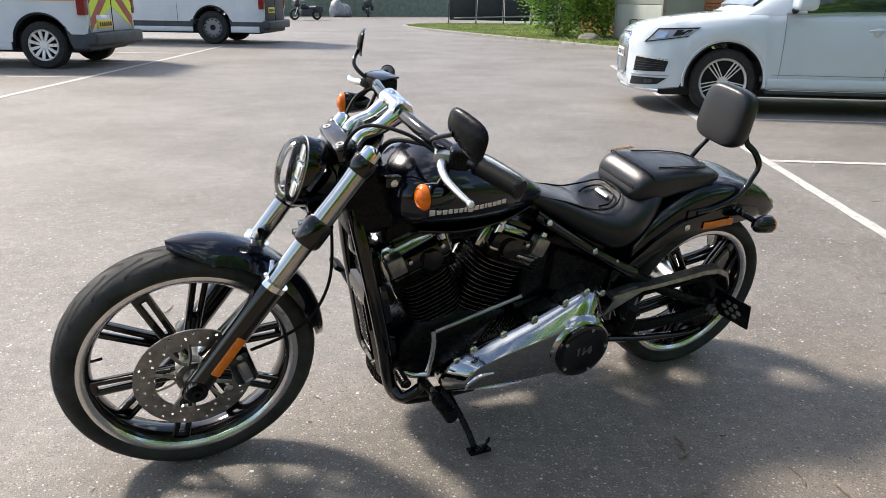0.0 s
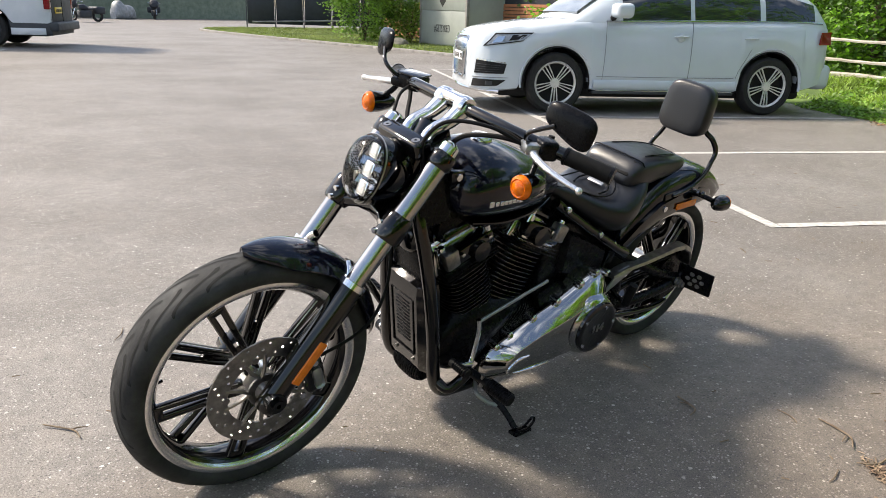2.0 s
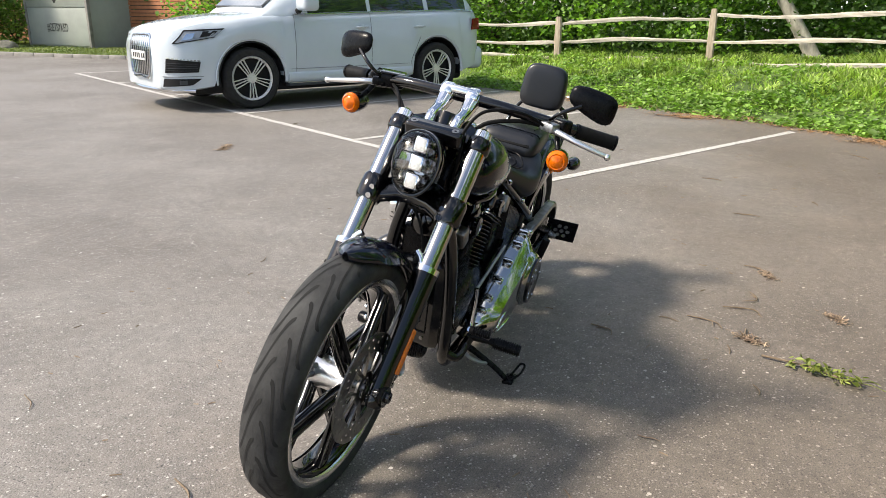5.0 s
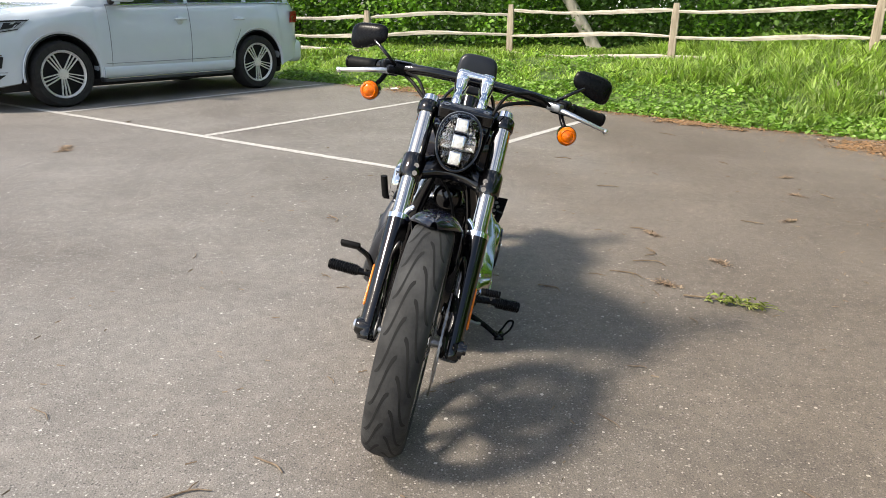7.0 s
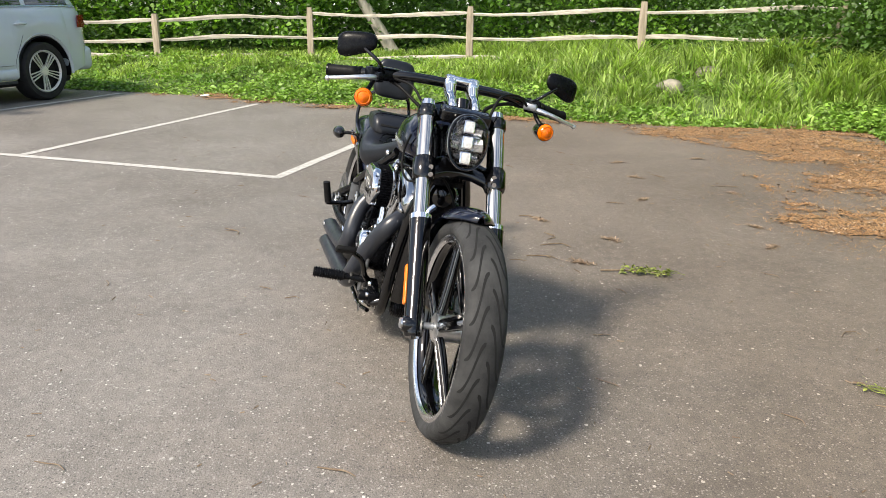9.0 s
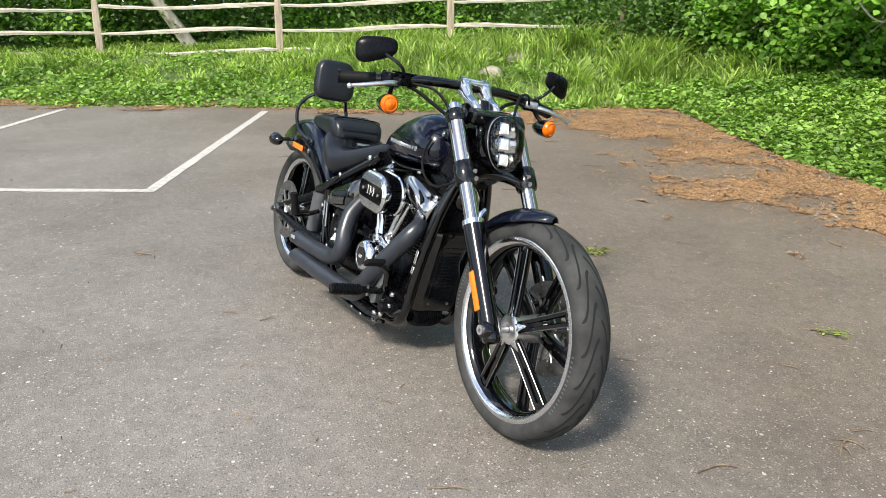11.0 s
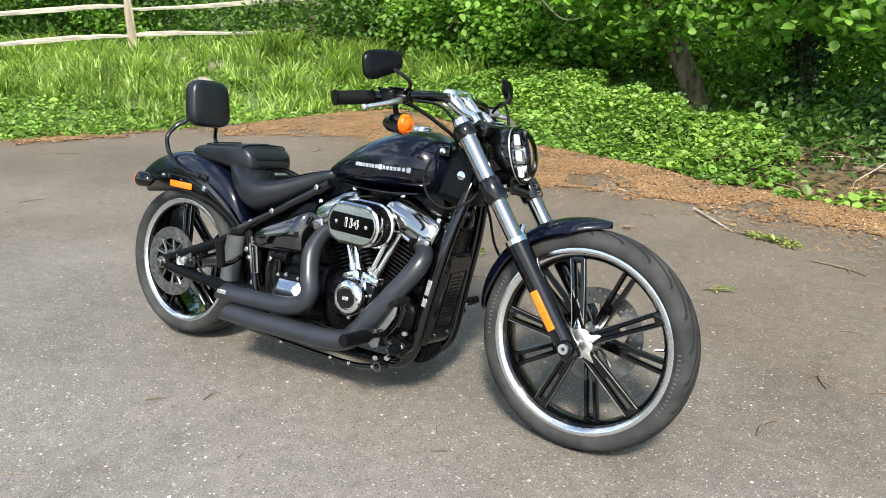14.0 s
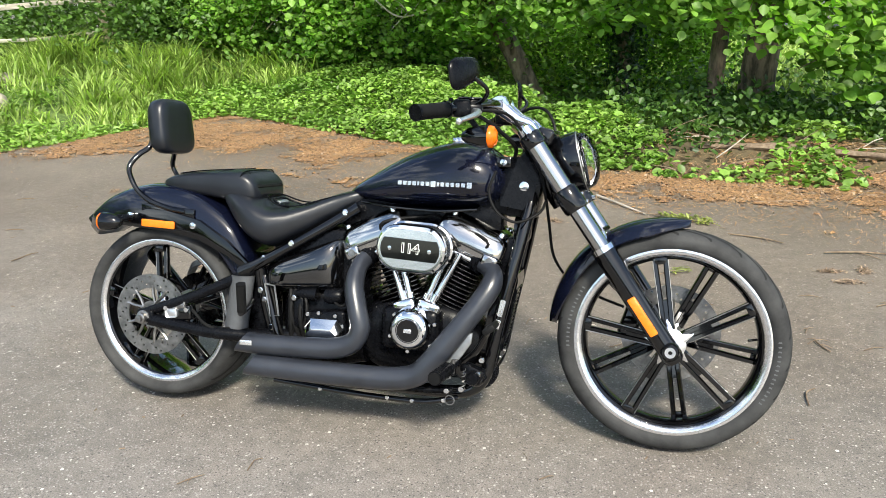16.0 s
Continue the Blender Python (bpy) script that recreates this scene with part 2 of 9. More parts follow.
def lathe(profile, seg=48, axis="y", a0=0.0, a1=360.0, close=False):
    """Revolves (radius, along) points about the axis. close: joins the last point to the first."""
    full = abs(a1 - a0) >= 359.9
    verts, faces = [], []
    k, rings = len(profile), seg if full else seg + 1
    for i in range(rings):
        a = radians(a0 + (a1 - a0) * i / seg)
        c, s = math.cos(a), math.sin(a)
        for r, h in profile:
            verts.append({"y": (r * c, h, r * s), "x": (h, r * c, r * s), "z": (r * c, r * s, h)}[axis])
    for i in range(seg):
        j = (i + 1) % rings
        for q in range(k if close else k - 1):
            w = (q + 1) % k
            faces.append((i * k + q, i * k + w, j * k + w, j * k + q))
    bm = bm_from(verts, faces)
    bmesh.ops.remove_doubles(bm, verts=bm.verts, dist=1e-5)
    return bm


def spline(points, steps=6):
    """Catmull-Rom through the points."""
    p = [Vector(q) for q in points]
    if len(p) < 3:
        return p
    ext = [2 * p[0] - p[1]] + p + [2 * p[-1] - p[-2]]
    out = []
    for i in range(1, len(ext) - 2):
        a, b, c, d = ext[i - 1:i + 3]
        for s in range(steps):
            t = s / steps
            out.append(0.5 * (2 * b + (c - a) * t + (2 * a - 5 * b + 4 * c - d) * t * t + (3 * b - 3 * c + d - a) * t ** 3))
    out.append(p[-1])
    return out


def tube(points, radius, seg=10, steps=6, cap=True, curve=True):
    """A round tube along points; radius may be a list, one for each end or point."""
    pts = spline(points, steps) if curve else [Vector(q) for q in points]
    rad = np.interp(np.linspace(0, 1, len(pts)), np.linspace(0, 1, len(radius)), radius) if isinstance(radius, (list, tuple)) else [radius] * len(pts)
    verts, faces = [], []
    tang = (pts[1] - pts[0]).normalized()
    side = tang.orthogonal().normalized()
    for i, q in enumerate(pts):
        t2 = (pts[min(i + 1, len(pts) - 1)] - pts[max(i - 1, 0)]).normalized()
        side = (side - t2 * side.dot(t2)).normalized()
        up = t2.cross(side)
        for s in range(seg):
            a = 2 * math.pi * s / seg
            verts.append(q + (side * math.cos(a) + up * math.sin(a)) * float(rad[i]))
    for i in range(len(pts) - 1):
        for s in range(seg):
            w = (s + 1) % seg
            faces.append((i * seg + s, i * seg + w, (i + 1) * seg + w, (i + 1) * seg + s))
    if cap:
        faces.append(tuple(range(seg)))
        faces.append(tuple(range((len(pts) - 1) * seg, len(pts) * seg)))
    return bm_from(verts, faces)


def loft(rings, cap=True):
    """Skins rings of equal length."""
    k = len(rings[0])
    verts = [v for r in rings for v in r]
    faces = []
    for i in range(len(rings) - 1):
        for s in range(k):
            w = (s + 1) % k
            faces.append((i * k + s, i * k + w, (i + 1) * k + w, (i + 1) * k + s))
    if cap:
        faces += [tuple(range(k)), tuple(range((len(rings) - 1) * k, len(rings) * k))]
    return bm_from(verts, faces)


def plate(outline, y0, y1, bevel=0.0, segs=2, axis="y"):
    """Extrudes a closed outline of (x, z) points from y0 to y1."""
    put = {"y": lambda a, b, h: (a, h, b), "z": lambda a, b, h: (a, b, h), "x": lambda a, b, h: (h, a, b)}[axis]
    k = len(outline)
    verts = [put(a, b, y0) for a, b in outline] + [put(a, b, y1) for a, b in outline]
    faces = [tuple(range(k)), tuple(range(k, 2 * k))] + [(i, (i + 1) % k, k + (i + 1) % k, k + i) for i in range(k)]
    bm = bm_from(verts, faces)
    if bevel:
        rim = [e for e in bm.edges if all(len(f.verts) == k for f in e.link_faces) or any(len(f.verts) == k for f in e.link_faces)]
        bmesh.ops.bevel(bm, geom=rim, offset=bevel, segments=segs, profile=0.5, affect="EDGES")
    return bm


def superring(x, zb, zt, hw, n=36, e=2.4, low=0.45):
    """A rounded section: the widest point lies at the fraction low of its height."""
    zc = zb + (zt - zb) * low
    out = []
    for i in range(n):
        a = 2 * math.pi * i / n
        ca, sa = math.cos(a), math.sin(a)
        yy = hw * math.copysign(abs(ca) ** (2 / e), ca)
        hh = (zt - zc) if sa > 0 else (zc - zb)
        out.append((x, yy, zc + hh * math.copysign(abs(sa) ** (2 / e), sa)))
    return out


def sections(rows, n=24, count=36, e=2.4, low=0.45):
    """A smooth skin through rows of (x, bottom, top, half width)."""
    rows = sorted(rows)
    pts = spline([(r[0], r[1], r[2]) for r in rows], n // 3)
    wid = spline([(r[0], r[3], 0) for r in rows], n // 3)
    return loft([superring(p.x, p.y, max(p.z, p.y + 0.002), max(w.y, 0.002), count, e, low) for p, w in zip(pts, wid)])


def empty(name, m=None):
    ob = new(name)
    ob.empty_display_size = 0.2
    if m is not None:
        ob.matrix_basis = m
    return ob


def lettering(body, size, m, material, parent, name="lettering", depth=0.001, bold=0.0, space=1.0):
    cu = bpy.data.curves.new(name, "FONT")
    cu.body, cu.size, cu.extrude, cu.align_x, cu.align_y = body, size, depth, "CENTER", "CENTER"
    cu.offset = size * bold
    cu.space_character = space
    tmp = new("tmp_text", cu)
    me = bpy.data.meshes.new_from_object(tmp)
    bpy.data.objects.remove(tmp)
    bpy.data.curves.remove(cu)
    me.materials.append(material)
    ob = new(name, me)
    ob.parent = parent
    ob.matrix_basis = m
    return ob


# ---- ground ----
def on_polyline(p, line):
    """Signed distance to a polyline: positive on its left."""
    p = np.asarray(p, dtype=float)
    best = np.full(len(p), 1e9)
    sign = np.ones(len(p))
    for (ax, ay), (bx, by) in zip(line[:-1], line[1:]):
        dx, dy = bx - ax, by - ay
        u = np.clip(((p[:, 0] - ax) * dx + (p[:, 1] - ay) * dy) / (dx * dx + dy * dy), 0, 1)
        d = np.hypot(p[:, 0] - ax - u * dx, p[:, 1] - ay - u * dy)
        s = np.sign(dx * (p[:, 1] - ay) - dy * (p[:, 0] - ax))
        near = d < best - 1e-9
        best[near], sign[near] = d[near], s[near]
    return best * np.where(sign == 0, 1, sign)


VERGE = [(30.0, 2.0), (8.0, 3.0), (3.0, 3.35), (1.57, 3.55), (0.4, 3.7), (-0.4, 4.15), (-1.6, 4.5), (-2.7, 5.0), (-3.5, 5.45), (-4.5, 5.9), (-4.95, 5.2), (-5.25, 3.9), (-5.9, 2.5), (-6.7, 1.4), (-7.35, 0.1), (-7.8, -0.86), (-8.55, -1.8), (-9.1, -2.95), (-10.6, -6.5), (-12.2, -10.0), (-13.5, -12.5), (-40.0, -13.5)]


def beyond(p):
    """Metres past the edge of the car park, into the verge."""
    return -on_polyline(p, VERGE)


def bank_height(p):
    p = np.asarray(p, dtype=float)
    far = beyond(p)
    step = lambda v: np.clip(v, 0, 1) ** 2 * (3 - 2 * np.clip(v, 0, 1))
    # the bank climbs on to the fence; under the wood it is a low ridge with the clearing behind it
    ridge = 0.012 * step(far / 0.4) + 0.13 * step(far / 1.0) * (1 - step((far - 1.1) / 1.8))
    w = step((p[:, 0] + 2.2) / 1.8)
    return 0.34 * step(far / 3.4) * (1 - w) + ridge * w


ground = mesh_object("ground", [(-400, -400, 0), (400, -400, 0), (400, 400, 0), (-400, 400, 0)], [(0, 1, 2, 3)], M_ASPHALT)
tagged(ground, "weathered grey asphalt of a car park with pale chippings", "ground", kind="structure")


def bank():
    xs = np.arange(-34, 20.1, 0.3)
    ys = np.arange(-14, 30.1, 0.3)
    gx, gy = np.meshgrid(xs, ys, indexing="ij")
    p = np.stack([gx.ravel(), gy.ravel()], 1)
    d = beyond(p)
    rng = np.random.default_rng(5)
    z = bank_height(p) + np.where(d > 0.2, rng.normal(0, 0.025, len(d)), 0) + np.where(d > 0, 0.006, -0.05)
    z = np.where(d > 0.1, np.maximum(z, 0.010), z)
    ok = d > -0.32
    idx = -np.ones(len(p), dtype=int)
    idx[ok] = np.arange(ok.sum())
    idx = idx.reshape(gx.shape)
    q = np.stack([idx[:-1, :-1], idx[1:, :-1], idx[1:, 1:], idx[:-1, 1:]], -1).reshape(-1, 4)
    q = q[(q >= 0).all(1)]
    ob = bulk("verge_bank", np.column_stack([p, z])[ok], q, M_TURF)
    ob.data.shade_smooth()
    # bare earth on the trodden end of the bank
    ob.data.materials.append(M_SOIL)
    mids = np.column_stack([p, z])[ok][q].mean(1)
    bare = (mids[:, 0] > 0.05 + 0.25 * np.sin(mids[:, 1] * 5)) & (mids[:, 1] < 6.0) & (beyond(mids[:, :2]) < 2.0)
    ob.data.polygons.foreach_set("material_index", bare.astype(np.int32))
    return tagged(ob, "low earth bank with turf along the car park", "bank", kind="structure")


bank()


# ---- painted bay lines ----
def stripe(name, a, b, w=0.085):
    a, b = Vector((*a, 0)), Vector((*b, 0))
    d = (b - a).normalized()
    s = Vector((-d.y, d.x, 0)) * w / 2
    n = max(2, int((b - a).length / 0.12))
    rng = random.Random(name + str(round(a.x, 2)))
    verts, faces = [], []
    for i in range(n + 1):
        q = a + (b - a) * i / n
        for k in (-1, 1):
            v = q + s * (k * (1 + rng.uniform(-0.10, 0.06)))
            verts.append((v.x, v.y, 0.004))
    faces = [(2 * i, 2 * i + 2, 2 * i + 3, 2 * i + 1) for i in range(n)]
    ob = mesh_object(name, verts, faces, M_LINE)
    return tagged(ob, "worn white painted parking bay line on asphalt", "road marking", "bay lines", "structure")


ALONG = Vector((-0.440, -0.898, 0))
ACROSS = Vector((-0.898, 0.440, 0))
L1 = Vector((-2.86, -0.60, 0))
stripe("bay_line", (L1 - ALONG * 0.04)[:2], (L1 + ALONG * 12.2)[:2])
for i, length in enumerate((4.0, 4.05, 4.35, 4.5, 4.6, 4.6)):
    a = L1 + ALONG * 2.43 * i
    stripe("bay_line", (a + ACROSS * 0.045)[:2], (a + ACROSS * length)[:2])
VAN_ALONG = Vector((-0.345, -0.939, 0))
VAN_IN = Vector((0.939, -0.345, 0))
V1 = Vector((2.59, -8.88, 0)) - VAN_ALONG * 4.0
stripe("bay_line", V1[:2], (V1 + VAN_ALONG * 15.0)[:2], 0.1)
for i in range(6):
    a = V1 + VAN_ALONG * (1.1 + 2.85 * i) * 0.96
    stripe("bay_line", (a + VAN_IN * 0.06)[:2], (a + VAN_IN * 4.6)[:2], 0.1)


# ---- leaves and grass ----
def leaf_cloud(name, pts, size, material, rng, up=0.5, aspect=0.72, droop=0.3, normals=None, rounded=False):
    """One folded four-point leaf at each place. up: how far leaves face the sky."""
    n = len(pts)
    nz = rng.normal(size=(n, 3))
    nz[:, 2] = np.abs(nz[:, 2]) + up
    if normals is not None:
        nz = nz * 0.85 + normals
    nz /= np.linalg.norm(nz, axis=1)[:, None]
    d = rng.normal(size=(n, 3))
    d[:, 2] -= droop
    d -= nz * (d * nz).sum(1)[:, None]
    d /= np.linalg.norm(d, axis=1)[:, None]
    s = np.cross(nz, d)
    L = (size * rng.uniform(0.6, 1.25, n))[:, None]
    w = L * aspect * 0.5
    if rounded:
        # broad rounded leaf: two halves folded along the rib
        side = [(-0.34, 0.62, 0.05), (-0.06, 1.0, 0.10), (0.24, 0.74, 0.06)]
        rib = [pts - d * L * 0.5, pts + d * L * 0.5 - nz * L * 0.12]
        one = [pts + d * L * f + s * w * q + nz * L * h for f, q, h in side]
        two = [pts + d * L * f - s * w * q + nz * L * h for f, q, h in side]
        verts = np.stack([rib[0], *one, rib[1], *two], 1).reshape(-1, 3)
        i = np.arange(n)[:, None] * 8
        halves = np.concatenate([i + np.array([[0, 1, 2, 3, 4]]), i + np.array([[0, 4, 7, 6, 5]])], 0)
        return bulk(name, verts, halves, material)
    base, tip = pts - d * L * 0.5, pts + d * L * 0.5 - nz * L * 0.10
    a = pts - d * L * 0.12 + s * w + nz * L * 0.10
    b = pts - d * L * 0.12 - s * w + nz * L * 0.10
    c = pts + d * L * 0.20 + s * w * 0.72 + nz * L * 0.05
    e = pts + d * L * 0.20 - s * w * 0.72 + nz * L * 0.05
    verts = np.stack([base, a, c, tip, e, b], 1).reshape(-1, 3)
    i = np.arange(n)[:, None] * 6
    quads = np.concatenate([i + np.array([[0, 1, 2, 3]]), i + np.array([[0, 3, 4, 5]])], 0)
    return bulk(name, verts, quads, material)


def grass_cloud(name, pts, height, width, material, rng, lean=0.55):
    n = len(pts)
    a = rng.uniform(0, 2 * np.pi, n)
    d = np.stack([np.cos(a), np.sin(a), np.zeros(n)], 1)
    s = np.stack([-np.sin(a), np.cos(a), np.zeros(n)], 1)
    h = (height * rng.uniform(0.45, 1.2, n))[:, None]
    w = (width * rng.uniform(0.6, 1.3, n))[:, None]
    l = (lean * rng.uniform(0.2, 1.3, n))[:, None] * h
    z = np.array([[0, 0, 1.0]])
    m1 = pts + d * l * 0.30 + z * h * 0.55
    m2 = pts + d * l * 0.75 + z * h * 0.88
    t = pts + d * l * 1.25 + z * h * 0.95
    verts = np.stack([pts - s * w, pts + s * w, m1 + s * w * 0.9, m1 - s * w * 0.9, m2 + s * w * 0.55, m2 - s * w * 0.55, t + s * w * 0.05, t - s * w * 0.05], 1).reshape(-1, 3)
    i = np.arange(n)[:, None] * 8
    quads = np.concatenate([i + np.array([[0, 1, 2, 3]]), i + np.array([[3, 2, 4, 5]]), i + np.array([[5, 4, 6, 7]])], 0)
    return bulk(name, verts, quads, material)


def scatter(rng, n, box_, keep):
    x0, x1, y0, y1 = box_
    p = np.column_stack([rng.uniform(x0, x1, n), rng.uniform(y0, y1, n)])
    return p[keep(p)]


def lumps(p, scale, seed):
    return np.array([noise.noise((x * scale + seed, y * scale - seed, seed * 1.7)) for x, y in p])


def grounded(p, lift=0.0):
    return np.column_stack([p, bank_height(p) + lift])


CLUMPS = ((0.74, 3.54, 0.22, 0.17), (0.95, 3.48, 0.15, 0.12), (1.22, 3.60, 0.18, 0.14), (1.34, 3.46, 0.12, 0.10))


def verge_plants():
    rng = np.random.default_rng(11)
    # rank grass on the fence side, in clumps
    p = scatter(rng, 190000, (-13.5, -3.5, -5, 10), lambda q: (beyond(q) > 0.05) & (beyond(q) < 6.5) & (q[:, 0] < -4.4 + 0.35 * rng.normal(size=len(q))))
    d = beyond(p)
    lump = lumps(p, 0.9, 3.0)
    tuft = lumps(p, 3.2, 6.0)
    keep = rng.uniform(0, 1, len(p)) < np.clip(0.34 + lump * 0.9 + tuft * 0.9, 0.06, 1) * np.clip(0.50 + d * 0.5, 0, 1)
    p, d, lump, tuft = p[keep], d[keep], lump[keep], tuft[keep]
    tall = np.clip(0.12 + 0.12 * d, 0.08, 0.36) * (0.75 + 0.7 * np.clip(lump, -0.4, 0.6) + 0.5 * np.clip(tuft, -0.3, 0.6)) * np.clip(0.42 + (p[:, 1] - 1.6) * 0.26, 0.42, 1.30)
    g = grass_cloud("grass", grounded(p, -0.01), tall, np.where(tuft > 0.12, 0.0125, 0.0075), M_GRASS, rng, lean=1.0)
    tagged(g, "rank bright green grass on the bank below the fence", "grass", kind="stuff")
    # low broad leaves along the edge, the whole way round
    p = scatter(rng, 330000, (-12.5, 6.5, -4, 10), lambda q: (beyond(q) > -0.06) & (beyond(q) < 3.4))
    d = beyond(p)
    lump = lumps(p, 1.4, 9.0)
    right = p[:, 0] > -4.8
    band = np.clip((p[:, 0] + 4.8) / 5.0, 0, 1)
    reach = 2.9 - 1.95 * band + 0.5 * lump
    want = np.where(right, np.where(d < reach, 0.80, 0.24), np.clip(0.62 - 0.26 * d + lump * 0.9, 0.04, 1))
    bare = (p[:, 0] > 0.55 + 0.5 * lump + 0.25 * lumps(p, 4.0, 2.0)) & (d < 1.3)
    want = np.where(bare, np.clip(lump * 3.0 - 0.25, 0, 0.8), want)
    want = np.where((p[:, 0] > 2.6), want * 0.5, want)
    for cx, cy, ra, rb in CLUMPS:
        want = np.maximum(want, 0.95 * (((p[:, 0] - cx) / ra) ** 2 + ((p[:, 1] - cy) / rb) ** 2 < 1 + 0.9 * lump))
    extra = (p[:, 0] > -6.0) & (p[:, 0] < 0.8)
    more = np.flatnonzero(extra & (d < 2.4) & (rng.uniform(0, 1, len(p)) < want))
    keep = np.concatenate([np.flatnonzero(rng.uniform(0, 1, len(p)) < want), more])
    back = (right & (d >= reach))[keep]
    p, d, lump = p[keep] + rng.normal(0, 0.012, (len(keep), 2)), d[keep], lump[keep]
    hgt = np.where(back, 0.35, 1.0) * np.clip(1.0 - (p[:, 0] + 2.5) * 0.10, 0.78, 1.0) * np.clip(0.05 + 0.34 * np.clip(d, 0, 1.0) ** 0.6, 0.03, 0.34) * (0.80 + 0.7 * lump) * np.clip(1.0 - (p[:, 0] - 0.1) * 0.45, 0.62, 1.0) * np.where(p[:, 0] < -4.8, 0.42, 1)
    pts = grounded(p)
    pts[:, 2] += hgt * rng.uniform(0.30, 1.0, len(p)) ** 0.5
    o = leaf_cloud("ground_cover", pts, np.where(rng.uniform(0, 1, len(pts)) < 0.12, 0.085, 0.052), M_NETTLE, rng, up=1.3, aspect=0.8, rounded=True)
    tagged(o, "dense low bright green ground cover plants at the asphalt's edge", "ground cover", kind="stuff")


verge_plants()


def litter():
    """Brown needles and dust swept against the verge."""
    rng = np.random.default_rng(21)
    inner = [(9.0, 1.2), (3.2, 2.25), (1.76, 2.52), (1.13, 2.80), (0.83, 2.72), (0.30, 3.02), (-0.55, 2.75), (-1.1, 2.78), (-1.7, 3.22), (-2.5, 3.40), (-3.1, 3.50), (-3.8, 3.80), (-4.5, 3.75), (-5.2, 3.08), (-5.75, 2.45), (-6.6, 1.3), (-7.25, 0.05), (-7.7, -0.9), (-8.4, -1.8), (-9.0, -3.0)]
    step = 0.028
    gx, gy = np.meshgrid(np.arange(-8.9, 5.0, step), np.arange(-2.8, 6.0, step), indexing="ij")
    p = np.stack([gx.ravel(), gy.ravel()], 1)
    d = -on_polyline(p, inner)
    band = (d > -0.30) & (beyond(p) < np.where(p[:, 0] > 0.6, 1.3, 0.30))
    p2 = p[band]
    n1 = np.array([noise.fractal((x * 1.6, y * 1.6, 0.3), 1.0, 2.0, 4) for x, y in p2])
    n2 = np.array([noise.noise((x * 14, y * 14, 4.3)) for x, y in p2])
    keepv = np.clip(d[band] / 0.40, -1.4, 0.85) + n1 * 1.7 + n2 * 1.0 + 0.3 * (p2[:, 0] < -4.6) - np.clip((p2[:, 0] - 2.4) / 1.2, 0, 3) > 0.36
    flag = np.zeros(len(p), bool)
    flag[np.flatnonzero(band)[keepv]] = True
    idx = -np.ones(len(p), dtype=int)
    idx[flag] = np.arange(flag.sum())
    idx = idx.reshape(gx.shape)
    q = np.stack([idx[:-1, :-1], idx[1:, :-1], idx[1:, 1:], idx[:-1, 1:]], -1).reshape(-1, 4)
    q = q[(q >= 0).all(1)]
    v = p[flag] + rng.normal(0, 0.006, (flag.sum(), 2))
    z = 0.004 + np.abs(rng.normal(0, 0.006, len(v))) + np.maximum(bank_height(v), 0)
    ob = bulk("needle_litter", np.column_stack([v, z]), q, M_LITTER)
    tagged(ob, "drift of orange-brown pine needles and dust along the verge", "leaf litter", kind="stuff")
    # loose needles and chaff over and round it
    near = v[rng.integers(0, len(v), 62000)]
    pick = near + rng.normal(0, 0.12, near.shape) * rng.uniform(0.1, 2.2, (len(near), 1)) ** 1.5
    wide = p2[rng.integers(0, len(p2), 10000)] + rng.normal(0, 0.05, (10000, 2))
    pick = np.concatenate([pick, wide])
    pick = pick[beyond(pick) < np.where(pick[:, 0] > 0.6, 1.3, 0.35)]
    a = rng.uniform(0, np.pi, len(pick))
    L = rng.uniform(0.008, 0.028, len(pick))
    W = rng.uniform(0.0009, 0.0022, len(pick))
    dx = np.column_stack([np.cos(a) * L, np.sin(a) * L, rng.uniform(-0.004, 0.006, len(pick))])
    sx = np.column_stack([-np.sin(a) * W, np.cos(a) * W, np.zeros(len(pick))])
    c = np.column_stack([pick, np.full(len(pick), 0.012) + np.maximum(bank_height(pick), 0)])
    verts = np.stack([c - dx - sx, c + dx - sx, c + dx + sx, c - dx + sx], 1).reshape(-1, 3)
    verts[:, 2] = np.maximum(verts[:, 2], 0.006)
    # flakes of bark and cone scales among the needles
    fl = v[rng.integers(0, len(v), 16000)] + rng.normal(0, 0.05, (16000, 2))
    fa, fs = rng.uniform(0, np.pi, len(fl)), rng.uniform(0.003, 0.011, len(fl))
    fc = np.column_stack([fl, 0.012 + np.maximum(bank_height(fl), 0)])
    fx_ = np.column_stack([np.cos(fa) * fs, np.sin(fa) * fs, rng.normal(0, 0.003, len(fl))])
    fy_ = np.column_stack([-np.sin(fa) * fs * 0.6, np.cos(fa) * fs * 0.6, rng.normal(0, 0.003, len(fl))])
    fv = np.stack([fc - fx_ - fy_, fc + fx_ - fy_ * 0.7, fc + fx_ * 0.8 + fy_, fc - fx_ + fy_ * 0.8], 1).reshape(-1, 3)
    fv[:, 2] = np.maximum(fv[:, 2], 0.008)
    flakes = bulk("bark_flake", fv, np.arange(len(fl) * 4).reshape(-1, 4), M_FLAKE)
    tagged(flakes, "pale and dark flakes of bark and cone scales in the litter", "leaf litter", kind="stuff")
    ob = bulk("loose_needle", verts, np.arange(len(pick) * 4).reshape(-1, 4), M_NEEDLE)
    tagged(ob, "loose dry pine needles and chaff on the asphalt", "leaf litter", kind="stuff")


litter()


